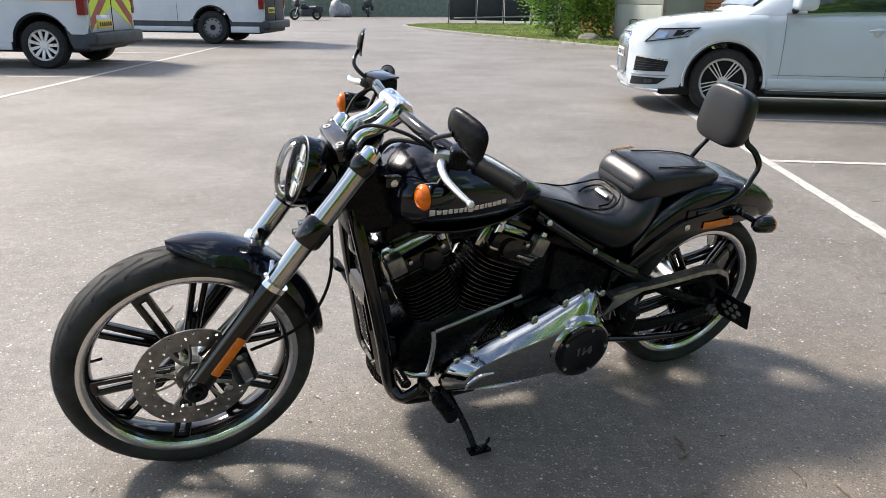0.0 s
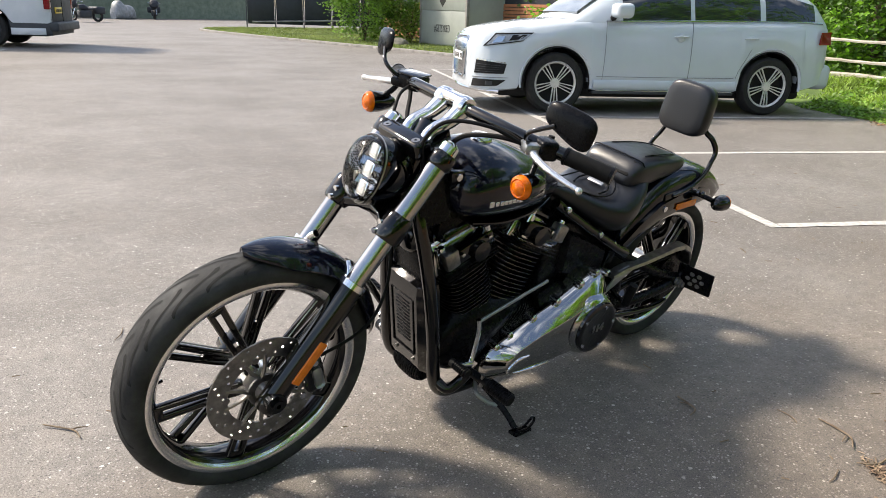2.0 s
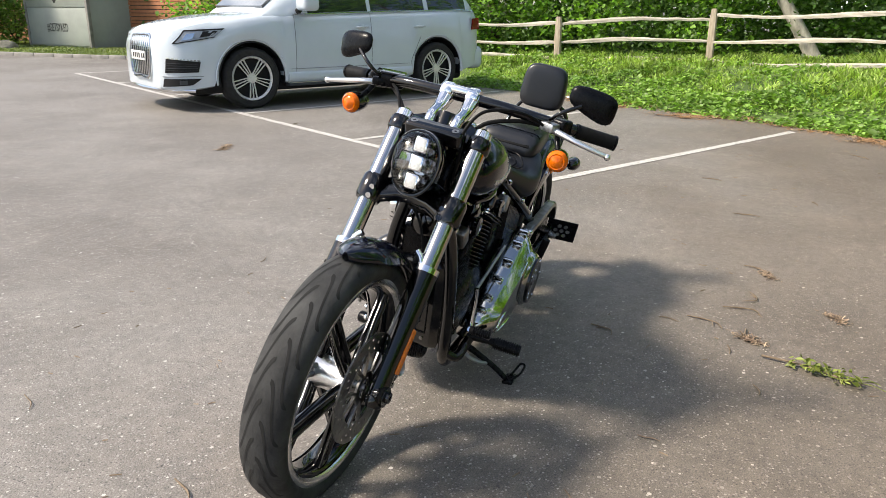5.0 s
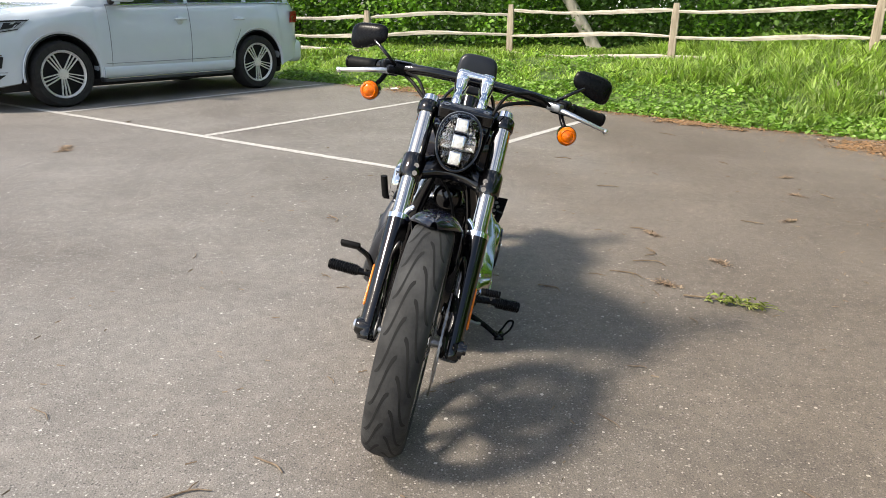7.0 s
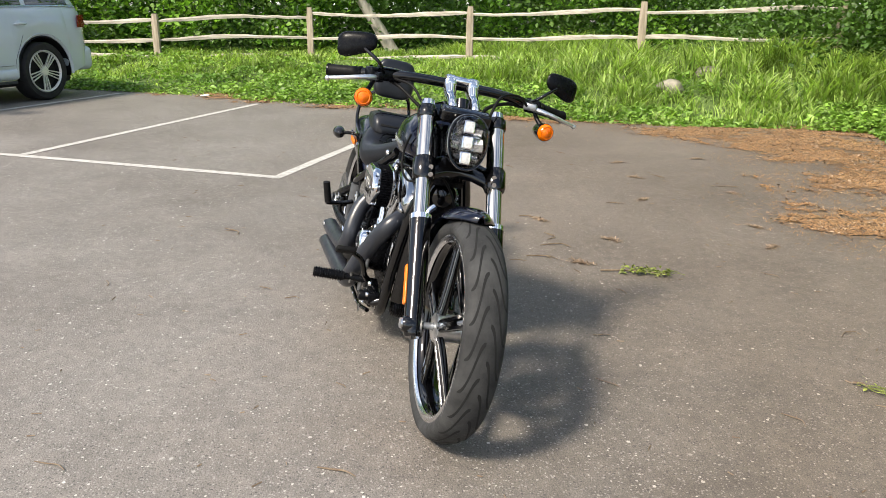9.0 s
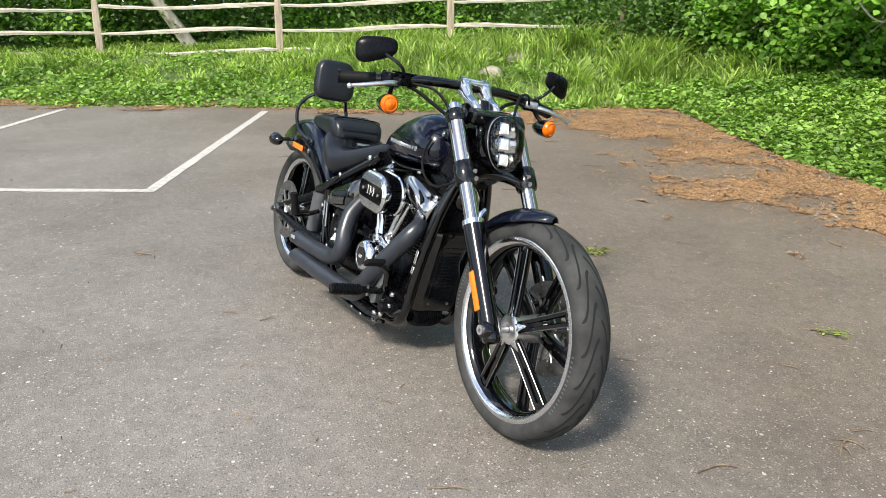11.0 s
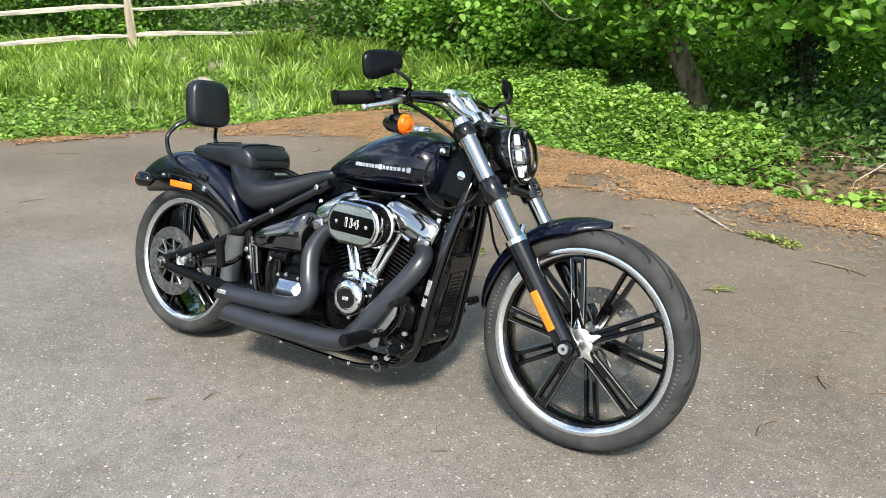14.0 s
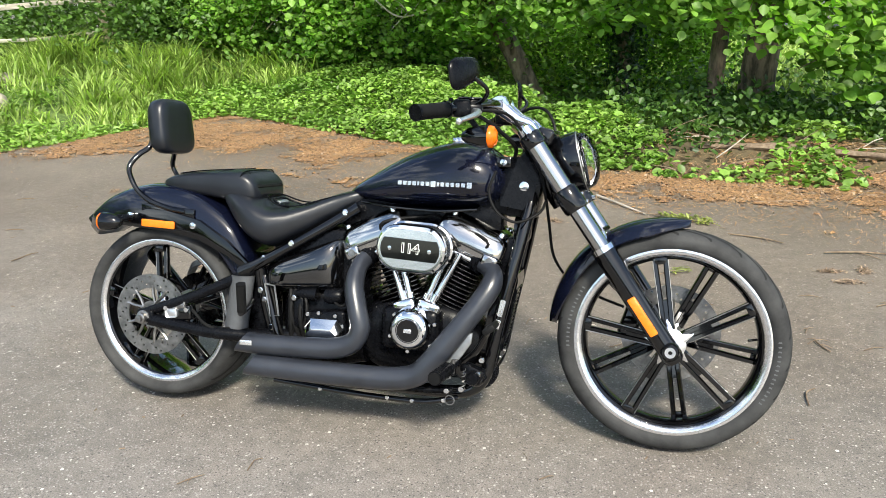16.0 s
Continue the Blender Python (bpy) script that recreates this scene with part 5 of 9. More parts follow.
def van(wheel_at, fwd, k, length, height, back, wheel_r, style, chevrons, label):
    """A panel van, its rear left wheel at wheel_at, scaled by k."""
    f = Vector((*fwd, 0)).normalized()
    left = Vector((-f.y, f.x, 0))
    hw = 0.93
    o = Vector((*wheel_at, 0)) - left * (hw - 0.02) * k
    v = empty("van", Matrix.Translation(o) @ Matrix.Rotation(math.atan2(f.y, f.x), 4, "Z") @ Matrix.Scale(k, 4))
    tagged(v, label, "van")
    wb = length - back - 0.85
    ra, zc = wheel_r + 0.075, wheel_r + 0.02
    xs = sorted(set([round(q, 3) for q in np.linspace(-back, wb + 0.85, 44)] + [round(c + d, 3) for c in (0, wb) for d in np.linspace(-ra, ra, 19)]))

    def body_ring(lo_fn, hi_fn, wmul):
        def ring(x):
            w = hw * wmul * float(np.interp(x, [-back, -back + 0.12, wb + 0.3, wb + 0.85], [0.94, 1.0, 1.0, 0.80]))
            lo, hi = lo_fn(x), hi_fn(x)
            side = [(0.97, lo), (1.0, lo + 0.03), (1.0, lo + (hi - lo) * 0.45), (0.975, lo + (hi - lo) * 0.8), (0.93, hi - 0.03), (0.86, hi)]
            return [(x, w * u, z) for u, z in side] + [(x, -w * u, z) for u, z in reversed(side)]
        return ring

    def arch(x, base):
        for c in (0, wb):
            d = x - c
            if abs(d) <= ra:
                base = max(base, zc + math.sqrt(max(0, ra * ra - d * d)))
        return base

    def roof(x):
        return float(np.interp(x, [-back, wb - 0.55, wb + 0.1, wb + 0.45, wb + 0.85], [height, height, height * 0.72, height * 0.52, height * 0.42]))

    part("body", skin(xs, body_ring(lambda x: arch(x, 0.32), roof, 1.0)), M_VANWHITE, v, "white van body", angle=28)
    part("underbody", box(-back + 0.1, wb + 0.7, -0.8, 0.8, 0.22, 0.5, 0.04), M_GAP, v)
    clad_top = 0.62
    part("lower_cladding", skin(xs, body_ring(lambda x: arch(x, 0.24 if style == "steel" else 0.26), lambda x: max(arch(x, 0.3) + 0.05, clad_top if (style == "steel" or x < -0.30) else 0.36), 1.012)), M_CLAD, v, "dark grey lower cladding", angle=28)
    part("rear_bumper", box(-back - 0.13, -back + 0.12, -0.90, 0.90, 0.32, 0.50, 0.04, 3), M_CLAD, v, "dark grey rear bumper")
    for s in (-1, 1):
        for wx in (0, wb):
            road_wheel("wheel", v, wx, s * (hw - 0.12), wheel_r, wheel_r * 0.66, 0.21, s, 6 if style == "steel" else 11, style)
            part("arch_liner", turned(lathe([(ra - 0.006, s * 0.5), (ra - 0.006, s * (hw - 0.03))], 20, "y", -10, 190), Matrix.Translation((wx, 0, zc))), M_GAP, v)
        part("rear_lamp", box(-back - 0.012, -back + 0.10, min(s * 0.80, s * 0.945), max(s * 0.80, s * 0.945), 0.74, 1.30, 0.02), M_RED, v, "tall red rear lamp")
        part("sill_strip", box(0.42, wb - 0.42, min(s * 0.93, s * 0.958), max(s * 0.93, s * 0.958), 0.26, 0.36, 0.01), M_VANWHITE, v)
        if style == "steel":
            part("sill_strip", box(-back + 0.10, -0.42, min(s * 0.93, s * 0.958), max(s * 0.93, s * 0.958), 0.25, 0.38, 0.01), M_VANWHITE, v)
        part("panel_line", tube([(0.75, s * (hw + 0.001), 0.45), (0.75, s * (hw - 0.01), 1.2)], 0.006, 5, curve=False), M_GAP, v)
        part("side_window", box(wb - 0.75, wb - 0.05, min(s * 0.88, s * 0.925), max(s * 0.88, s * 0.925), height * 0.62, height * 0.82, 0.02), M_WINDOW, v)
    part("rear_door", box(-back - 0.012, -back + 0.02, -0.79, 0.79, 0.50, height - 0.2, 0.01), M_CLAD if style == "steel" else M_VANWHITE, v, "rear doors")
    part("door_seam", box(-back - 0.020, -back - 0.010, -0.006, 0.006, 0.50, height - 0.2), M_GAP, v)
    py, pz = (0.07, 0.55) if chevrons else (0.10, 0.66)
    pl = part("number_plate", box(-back - 0.035, -back - 0.02, py, py + 0.52, pz, pz + 0.12, 0.004), M_PLATEY, v, "yellow plate with plain dark bars")
    for q in range(6):
        part("plate_bar", box(-back - 0.037, -back - 0.0345, py + 0.04 + 0.075 * q, py + 0.085 + 0.075 * q, pz + 0.03, pz + 0.09), M_GAP, pl)
    if chevrons:
        part("plate_surround", box(-back - 0.022, -back - 0.013, 0.08, 0.60, 0.52, 0.74, 0.01), M_VANWHITE, v)
        for s in (-1, 1):
            for q in range(7):
                y0 = s * 0.02
                z0 = 0.50 + 0.20 * q - 0.2
                pts = [(y0, z0 + 0.55), (s * 0.78, z0), (s * 0.78, z0 + 0.20), (y0, z0 + 0.75)]
                pts = [(y, min(max(z, 0.52), 1.65)) for y, z in pts]
                part("chevron", plate(pts, -back - 0.0185, -back - 0.012, axis="x"), M_YELLOW if q % 2 == 0 else M_BRICKRED, v, "slanting yellow or red chevron")
        part("amber_stripe", box(-back + 0.12, wb + 0.2, hw - 0.012, hw + 0.004, 0.93, 0.968), M_AMBERLINE, v, "thin amber stripe")
    else:
        for q in range(9):
            part("writing_bar", box(1.0 + 0.16 * q, 1.11 + 0.16 * q, hw - 0.008, hw + 0.003, 1.18, 1.22), M_BRICKRED, v, "small red bar of unreadable writing")
    return v


van((2.44, -12.95), (0.939, -0.345), 1.22, 4.4, 1.85, 0.64, 0.325, "multi", True, "small white van with red and yellow rear chevrons in a bay")
van((-1.02, -20.1), (0.91, -0.41), 1.25, 5.9, 2.6, 1.15, 0.345, "steel", False, "large white panel van with grey lower trim in a bay")


def distant_motorcycle(x, y, turn, label):
    m = empty("parked_motorcycle", pose(x, y, 0, 0, 0, turn))
    tagged(m, label, "motorcycle", "parked motorcycles")
    for wx in (-0.75, 0.75):
        part("wheel", turned(lathe([(0.21, -0.06), (0.30, -0.07), (0.33, 0), (0.30, 0.07), (0.21, 0.06)], 24, "y", close=True), Matrix.Translation((wx, 0, 0.33))), M_TYRE2, m)
    part("engine", box(-0.35, 0.35, -0.2, 0.2, 0.22, 0.60, 0.08, 3), M_CLAD, m)
    part("tank", sections([(-0.2, 0.60, 0.80, 0.10), (0.05, 0.6, 0.92, 0.16), (0.35, 0.64, 0.88, 0.12)]), M_DARK, m)
    part("seat", sections([(-0.85, 0.62, 0.74, 0.10), (-0.5, 0.6, 0.74, 0.15), (-0.15, 0.6, 0.72, 0.1)]), M_CLAD, m)
    part("pannier", box(-1.0, -0.45, -0.42, 0.42, 0.42, 0.80, 0.08, 3), M_DARK, m)
    part("fairing", sections([(0.45, 0.75, 1.05, 0.12), (0.6, 0.72, 1.25, 0.30), (0.78, 0.8, 1.05, 0.2)]), M_DARK, m)
    part("fork", tube([(0.75, 0.1, 0.33), (0.45, 0.1, 1.0)], 0.03, 8), M_TRIM, m)
    part("handlebar", tube([(0.3, -0.42, 1.05), (0.45, 0, 1.05), (0.3, 0.42, 1.05)], 0.02, 8), M_TRIM, m)


distant_motorcycle(-8.3, -43.2, 20, "dark touring motorcycle parked far off in the yard")
distant_motorcycle(-14.6, -52.0, 75, "dark motorcycle parked against the shed")


def covered_bike():
    bm = sections([(-1.0, 0.0, 0.5, 0.28), (-0.7, 0.0, 0.85, 0.36), (0.0, 0.0, 0.92, 0.40), (0.5, 0.0, 1.15, 0.42), (0.85, 0.0, 0.8, 0.30), (1.0, 0.0, 0.4, 0.2)], e=2.6)
    for v in bm.verts:
        v.co += Vector((0, 1, 0)) * 0.05 * noise.noise(v.co * 5)
    ob = part("covered_motorcycle", bm, M_COVER, angle=30)
    ob.matrix_basis = pose(-12.3, -51.0, 0, 0, 0, 40)
    tagged(ob, "motorcycle under a crumpled silver-grey cover", "motorcycle", "parked motorcycles")


M_COVER = surf("silver_cover", (0.16, 0.17, 0.18), (0.30, 0.31, 0.32), scale=9, rough=0.4, bump=0.8, bscale=20)
covered_bike()


def pickup():
    p = empty("pickup_truck", pose(-22.5, -64.0, 0, 0, 0, 100))
    tagged(p, "dark flatbed truck parked at the end of the yard", "truck")
    part("bed", box(-2.4, 0.4, -0.95, 0.95, 0.75, 0.95, 0.03), M_CLAD, p)
    part("cab", box(0.4, 2.2, -0.9, 0.9, 0.45, 2.0, 0.15, 3), M_DARK, p)
    part("tail_board", box(-2.45, -2.38, -0.95, 0.95, 0.7, 1.1, 0.01), M_ROOF, p)
    part("number_plate", box(-2.47, -2.45, -0.26, 0.26, 0.62, 0.73), M_PLATEY, p)
    for s in (-1, 1):
        for x in (-1.5, 1.5):
            part("wheel", turned(lathe([(0.2, -0.1), (0.33, -0.11), (0.36, 0), (0.33, 0.11), (0.2, 0.1)], 24, "y", close=True), Matrix.Translation((x, s * 0.8, 0.36))), M_TYRE2, p)


pickup()

# ---- the motorcycle ----
K_PAINT = surf("midnight_blue_paint", (0.0016, 0.0023, 0.0072), (0.0032, 0.0044, 0.0125), scale=300, rough=0.22, coat=0.8, spec=0.12, coat_rough=0.012)
K_RIM = surf("polished_rim", (0.72, 0.72, 0.73), (0.82, 0.82, 0.83), scale=60, rough=0.17, rough2=0.24, metal=1.0)
K_BLACK = surf("gloss_black", (0.0010, 0.0010, 0.0013), (0.0022, 0.0022, 0.0027), scale=20, rough=0.06, rough2=0.10, coat=0.35, spec=0.4)
K_GLOSS = surf("polished_black", (0.0012, 0.0012, 0.0015), (0.0025, 0.0025, 0.003), scale=20, rough=0.04, rough2=0.07, coat=1.0, spec=0.8)
K_SATIN = surf("satin_black", (0.0016, 0.0018, 0.0026), (0.0042, 0.0045, 0.0058), scale=30, spec=0.13, rough=0.22, rough2=0.34, bump=0.05, bscale=400)
K_DUST = surf("charcoal_plastic", (0.045, 0.048, 0.052), (0.075, 0.078, 0.083), scale=20, rough=0.42, rough2=0.55, bump=0.1, bscale=300)
K_PIPE = surf("ceramic_black_pipe", (0.012, 0.0138, 0.0185), (0.023, 0.026, 0.034), scale=14, spec=0.55, rough=0.28, rough2=0.38, bump=0.06, bscale=500)
K_CHROME = surf("chrome", (0.72, 0.73, 0.74), (0.80, 0.80, 0.80), scale=9, rough=0.05, rough2=0.11, metal=1.0)
# chrome with the dark surroundings it reflects put into its base colour
K_PRIMARY = surf("dark_reflecting_chrome", (0.41, 0.405, 0.40), (0.48, 0.475, 0.46), scale=9, rough=0.06, rough2=0.13, metal=1.0)
K_ALLOY = surf("machined_alloy", (0.74, 0.74, 0.75), (0.88, 0.88, 0.88), scale=60, rough=0.28, rough2=0.38, metal=1.0)
K_STEEL = surf("brake_steel", (0.19, 0.185, 0.18), (0.38, 0.37, 0.355), scale=40, rough=0.30, rough2=0.44, metal=1.0)
K_GREY = surf("silver_grey_metal", (0.30, 0.31, 0.32), (0.42, 0.43, 0.44), scale=30, rough=0.35, rough2=0.45, metal=0.9)
K_TYRE = surf("tyre_rubber", (0.018, 0.0183, 0.0187), (0.055, 0.0555, 0.055), scale=9, rough=0.60, rough2=0.78, bump=0.25, bscale=120, spec=0.16, detail=8)
K_GROOVE = surf("tread_groove", (0.004, 0.004, 0.004), rough=0.9)
K_RUBBER = surf("black_rubber", (0.003, 0.003, 0.0032), (0.007, 0.007, 0.0072), scale=40, spec=0.15, rough=0.5, rough2=0.7, bump=0.1, bscale=200)
K_VINYL = surf("black_vinyl", (0.0046, 0.0055, 0.0078), (0.0088, 0.0102, 0.0138), scale=10, spec=0.45, rough=0.29, rough2=0.40, bump=0.10, bscale=260)
K_AMBER = surf("amber_lens", (0.52, 0.085, 0.001), (0.76, 0.165, 0.003), scale=60, rough=0.12, coat=0.25, spec=0.3)
K_ORANGE = surf("orange_reflector", (0.66, 0.15, 0.008), (0.78, 0.20, 0.012), scale=80, rough=0.25, bump=0.3, bscale=300)
K_WHITE = surf("white_mark", (0.62, 0.62, 0.60), rough=0.4)
K_SILVER = surf("badge_silver", (0.66, 0.66, 0.66), rough=0.25, metal=0.8)
K_LED = surf("led_module", (0.42, 0.42, 0.41), (0.68, 0.68, 0.66), scale=160, rough=0.12, emit=0.10, coat=0.6, bump=0.4, bscale=260)
K_FACET = surf("silvered_reflector", (0.42, 0.43, 0.44), (0.58, 0.58, 0.58), scale=90, rough=0.07, rough2=0.14, metal=1.0)
K_MIRROR = surf("mirror_glass", (0.85, 0.86, 0.87), rough=0.02, metal=1.0)
K_GLASS = bpy.data.materials.new("lens_glass")
_nt, _n, _l, _p = nodes_of(K_GLASS)
_tr, _gl, _mx, _fr = _n.new("ShaderNodeBsdfTransparent"), _n.new("ShaderNodeBsdfGlossy"), _n.new("ShaderNodeMixShader"), _n.new("ShaderNodeFresnel")
_gl.inputs["Roughness"].default_value = 0.02
_fr.inputs["IOR"].default_value = 1.5
_l.new(_fr.outputs["Fac"], _mx.inputs[0])
_l.new(_tr.outputs["BSDF"], _mx.inputs[1])
_l.new(_gl.outputs["BSDF"], _mx.inputs[2])
_l.new(_mx.outputs["Shader"], _n["Material Output"].inputs["Surface"])

BIKE = empty("motorcycle", pose(0, -0.051, 0, -11.3, 0, 3.4))
tagged(BIKE, "midnight-blue cruiser motorcycle with chrome V-twin leaning on its side stand", "motorcycle")
# the fork, front wheel and bars are turned a little to the right about the steering axis
HEAD = Vector((0.43, 0, 0.905))
STEER = Matrix.Translation(HEAD) @ Matrix.Rotation(radians(-1.2), 4, "X") @ Matrix.Rotation(radians(-2.2), 4, Vector((-0.58, 0, 0.8146))) @ Matrix.Translation(-HEAD)
FC = Vector((0.853, 0, 0.333))
RC = Vector((-0.857, 0, 0.306))


def fx(z):
    """The fork's line: x at height z."""
    return 0.862 - 0.7124 * (z - 0.31)


def put(name, bm, material, parent=None, label="", steer=False, angle=40):
    return part(name, bm, material, parent or BIKE, label, m=STEER if steer else None, angle=angle)


def bolt(parent, x, y, z, r=0.007, h=0.006, side=1, material=None, steer=False):
    bm = lathe([(0.0001, 0), (r, 0), (r, h * 0.7), (r * 0.75, h), (0.0001, h)], 10, "y")
    if side < 0:
        turned(bm, Matrix.Scale(-1, 4, (0, 1, 0)))
    turned(bm, Matrix.Translation((x, y, z)))
    return put("bolt", bm, material or K_CHROME, parent)


def wheel(name, c, R, w, rim_r, hub_w, spokes, phase, steer, label, spoke_y):
    """Cast wheel: rim with machined lips, twin-bar spokes, tyre, hub."""
    T = Matrix.Translation(c)
    hw = w / 2
    rim_w = hw * 0.80
    barrel = [(rim_r - 0.004, -rim_w), (rim_r - 0.022, -rim_w + 0.012), (rim_r - 0.030, -rim_w * 0.55), (rim_r - 0.034, 0), (rim_r - 0.030, rim_w * 0.55), (rim_r - 0.022, rim_w - 0.012), (rim_r - 0.004, rim_w),
              (rim_r - 0.002, rim_w * 0.8), (rim_r - 0.012, 0), (rim_r - 0.002, -rim_w * 0.8)]
    wh = put(name, turned(lathe(barrel, 72, "y", close=True), T), K_BLACK, None, label, steer)
    sub = wh

    def child(nm, bm, mat_, lab="", angle=40):
        return part(nm, turned(bm, T), mat_, sub, lab, angle=angle)

    for s in (-1, 1):
        lip = [(rim_r - 0.019, s * (rim_w - 0.004)), (rim_r - 0.013, s * (rim_w + 0.003)), (rim_r - 0.006, s * (rim_w + 0.006)), (rim_r + 0.003, s * (rim_w + 0.004)), (rim_r + 0.002, s * (rim_w - 0.006))]
        child("rim_lip", lathe(lip, 72, "y", close=True), K_RIM, "bright machined rim edge")
    side = []
    for f, q in ((-0.004, 0.70), (0.004, 0.84), (0.24, 0.985), (0.45, 1.0), (0.66, 0.93), (0.84, 0.72), (0.95, 0.42), (1.0, 0.0)):
        side.append((rim_r + (R - rim_r) * f, hw * q))
    prof = [(r, -h) for r, h in side] + [(r, h) for r, h in side[-2::-1]]
    child("tyre", lathe(prof, 96, "y"), K_TYRE, "worn black rubber tyre", angle=80)
    # curved sipes cut across the tread
    gro = bmesh.new()
    count = 22 if w < 0.2 else 16

    def tread_r(q):
        return float(np.interp(abs(q), [0, 0.42, 0.72, 0.93, 1.0], [R, R - (R - rim_r) * 0.05, R - (R - rim_r) * 0.16, R - (R - rim_r) * 0.34, R - (R - rim_r) * 0.55])) + 0.0006

    for s in (-1, 1):
        for k in range(count):
            a0 = 360.0 * (k + (0.5 if s > 0 else 0)) / count
            verts, faces = [], []
            for i in range(15):
                f = i / 14
                q = s * (0.06 + 0.80 * f)
                a = radians(a0 - 25.0 * (f - 0.75 * math.sin(2 * math.pi * f) / (2 * math.pi)) * (0.335 / R))
                wd = 0.0300 * math.sin(math.pi * min(1, 0.10 + f * 0.86)) * (1 if w < 0.2 else 1.3)
                da = wd / R / 2
                for e in (-1, 1):
                    r = tread_r(q)
                    verts.append((r * math.cos(a + e * da), q * hw, r * math.sin(a + e * da)))
            faces = [(2 * i, 2 * i + 1, 2 * i + 3, 2 * i + 2) for i in range(14)]
            add_mesh(gro, bm_from(verts, faces))
    child("tread_groove", gro, K_GROOVE)
    if steer:
        for g0 in (150, 330):
            marks = bmesh.new()
            for k in range(15):
                a = radians(g0 + k * 2.6)
                add_mesh(marks, turned(box(-0.0045, 0.0045, -0.0004, 0.0004, -0.0022, 0.0022), Matrix.Rotation(-a, 4, "Y") @ Matrix.Translation((rim_r + (R - rim_r) * 0.34, -hw * 0.995, 0))))
            tagged(child("sidewall_mark", marks, K_DUST, "raised grey bars on the tyre wall"), kind="stuff")
    hub_r = 0.046
    child("hub", lathe([(0.012, -hub_w), (hub_r * 0.8, -hub_w), (hub_r, -hub_w + 0.006), (hub_r * 0.9, -hub_w * 0.3), (hub_r * 0.9, hub_w * 0.3), (hub_r, hub_w - 0.006), (hub_r * 0.8, hub_w), (0.012, hub_w)], 28, "y"), K_ALLOY, "machined alloy hub")
    for k in range(spokes):
        a = radians(phase + 360.0 * k / spokes)
        s = -1 if k % 2 == 0 else 1
        r0, r1 = 0.036, rim_r - 0.024
        for e in (-1, 1):
            rings = []
            for f in np.linspace(0, 1, 7):
                r = r0 + (r1 - r0) * f
                off = e * (0.0110 + 0.0045 * f)
                y = s * (spoke_y[0] + (spoke_y[1] - spoke_y[0]) * f ** 0.7)
                hw_, hd = 0.0082 - 0.0006 * f, 0.012 - 0.002 * f
                ring = []
                for (u, v) in ((-1, -0.5), (-0.55, -1), (0.55, -1), (1, -0.5), (1, 0.7), (0.6, 1), (-0.6, 1), (-1, 0.7)):
                    ring.append((r, y + v * hd, off + u * hw_))
                rings.append(ring)
            bm = loft(rings)
            turned(bm, Matrix.Rotation(-a, 4, "Y"))
            child("spoke", bm, K_BLACK, angle=50)
            # a glint along each bar, modelled as a thin bright steel line
            edge = []
            for f in np.linspace(0.08, 0.97, 6):
                r = r0 + (r1 - r0) * f
                off = e * (0.0110 + 0.0045 * f) + e * 0.0066
                y = s * (spoke_y[0] + (spoke_y[1] - spoke_y[0]) * f ** 0.7 + 0.0105 - 0.002 * f)
                edge.append((r, y, off))
            bm = tube(edge, 0.0016, 6, 2)
            turned(bm, Matrix.Rotation(-a, 4, "Y"))
            child("spoke_edge", bm, K_STEEL)
        web = [[(r, s * (spoke_y[0] + (spoke_y[1] - spoke_y[0]) * f ** 0.7) + v * 0.007, u * 0.009) for u, v in ((-1, -1), (1, -1), (1, 1), (-1, 1))] for r, f in ((r0, 0.0), (r0 + (r1 - r0) * 0.22, 0.22), (r0 + (r1 - r0) * 0.42, 0.42))]
        child("spoke_web", turned(loft(web), Matrix.Rotation(-a, 4, "Y")), K_BLACK)
        cap = turned(box(0.0, 0.022, -0.004, 0.004, -0.017, 0.017, 0.003), Matrix.Rotation(-a, 4, "Y") @ Matrix.Translation((r1 - 0.02, s * spoke_y[1] * 1.35, 0)))
        child("spoke_foot", cap, K_BLACK)
    # a star of pale bosses round the hub
    for k in range(spokes):
        a = radians(phase + 360.0 * k / spokes)
        s = -1 if k % 2 == 0 else 1
        petal = []
        for r, half, top, foot in ((0.022, 0.012, 0.0150, -0.010), (0.036, 0.0150, 0.0150, -0.010), (0.048, 0.0140, 0.0136, -0.006), (0.058, 0.0100, 0.0122, 0.002), (0.068, 0.0045, 0.0106, 0.006), (0.073, 0.0012, 0.0092, 0.006)):
            y = spoke_y[0] + (spoke_y[1] - spoke_y[0]) * max(0, (r - 0.036) / (rim_r - 0.06)) ** 0.7
            petal.append([(r, s * (y + top), u * half) for u in (-0.7, 0.7)] + [(r, s * (y + top - 0.003), half), (r, s * (y + foot), half), (r, s * (y + foot), -half), (r, s * (y + top - 0.003), -half)])
        child("hub_petal", turned(loft(petal), Matrix.Rotation(-a, 4, "Y")), K_RIM, "flared machined spoke root")
    valve = turned(tube([(rim_r - 0.035, -0.01, 0), (rim_r - 0.06, -0.02, 0)], 0.004, 8), Matrix.Rotation(radians(-6), 4, "Y"))
    child("valve", valve, K_BLACK)
    return wh


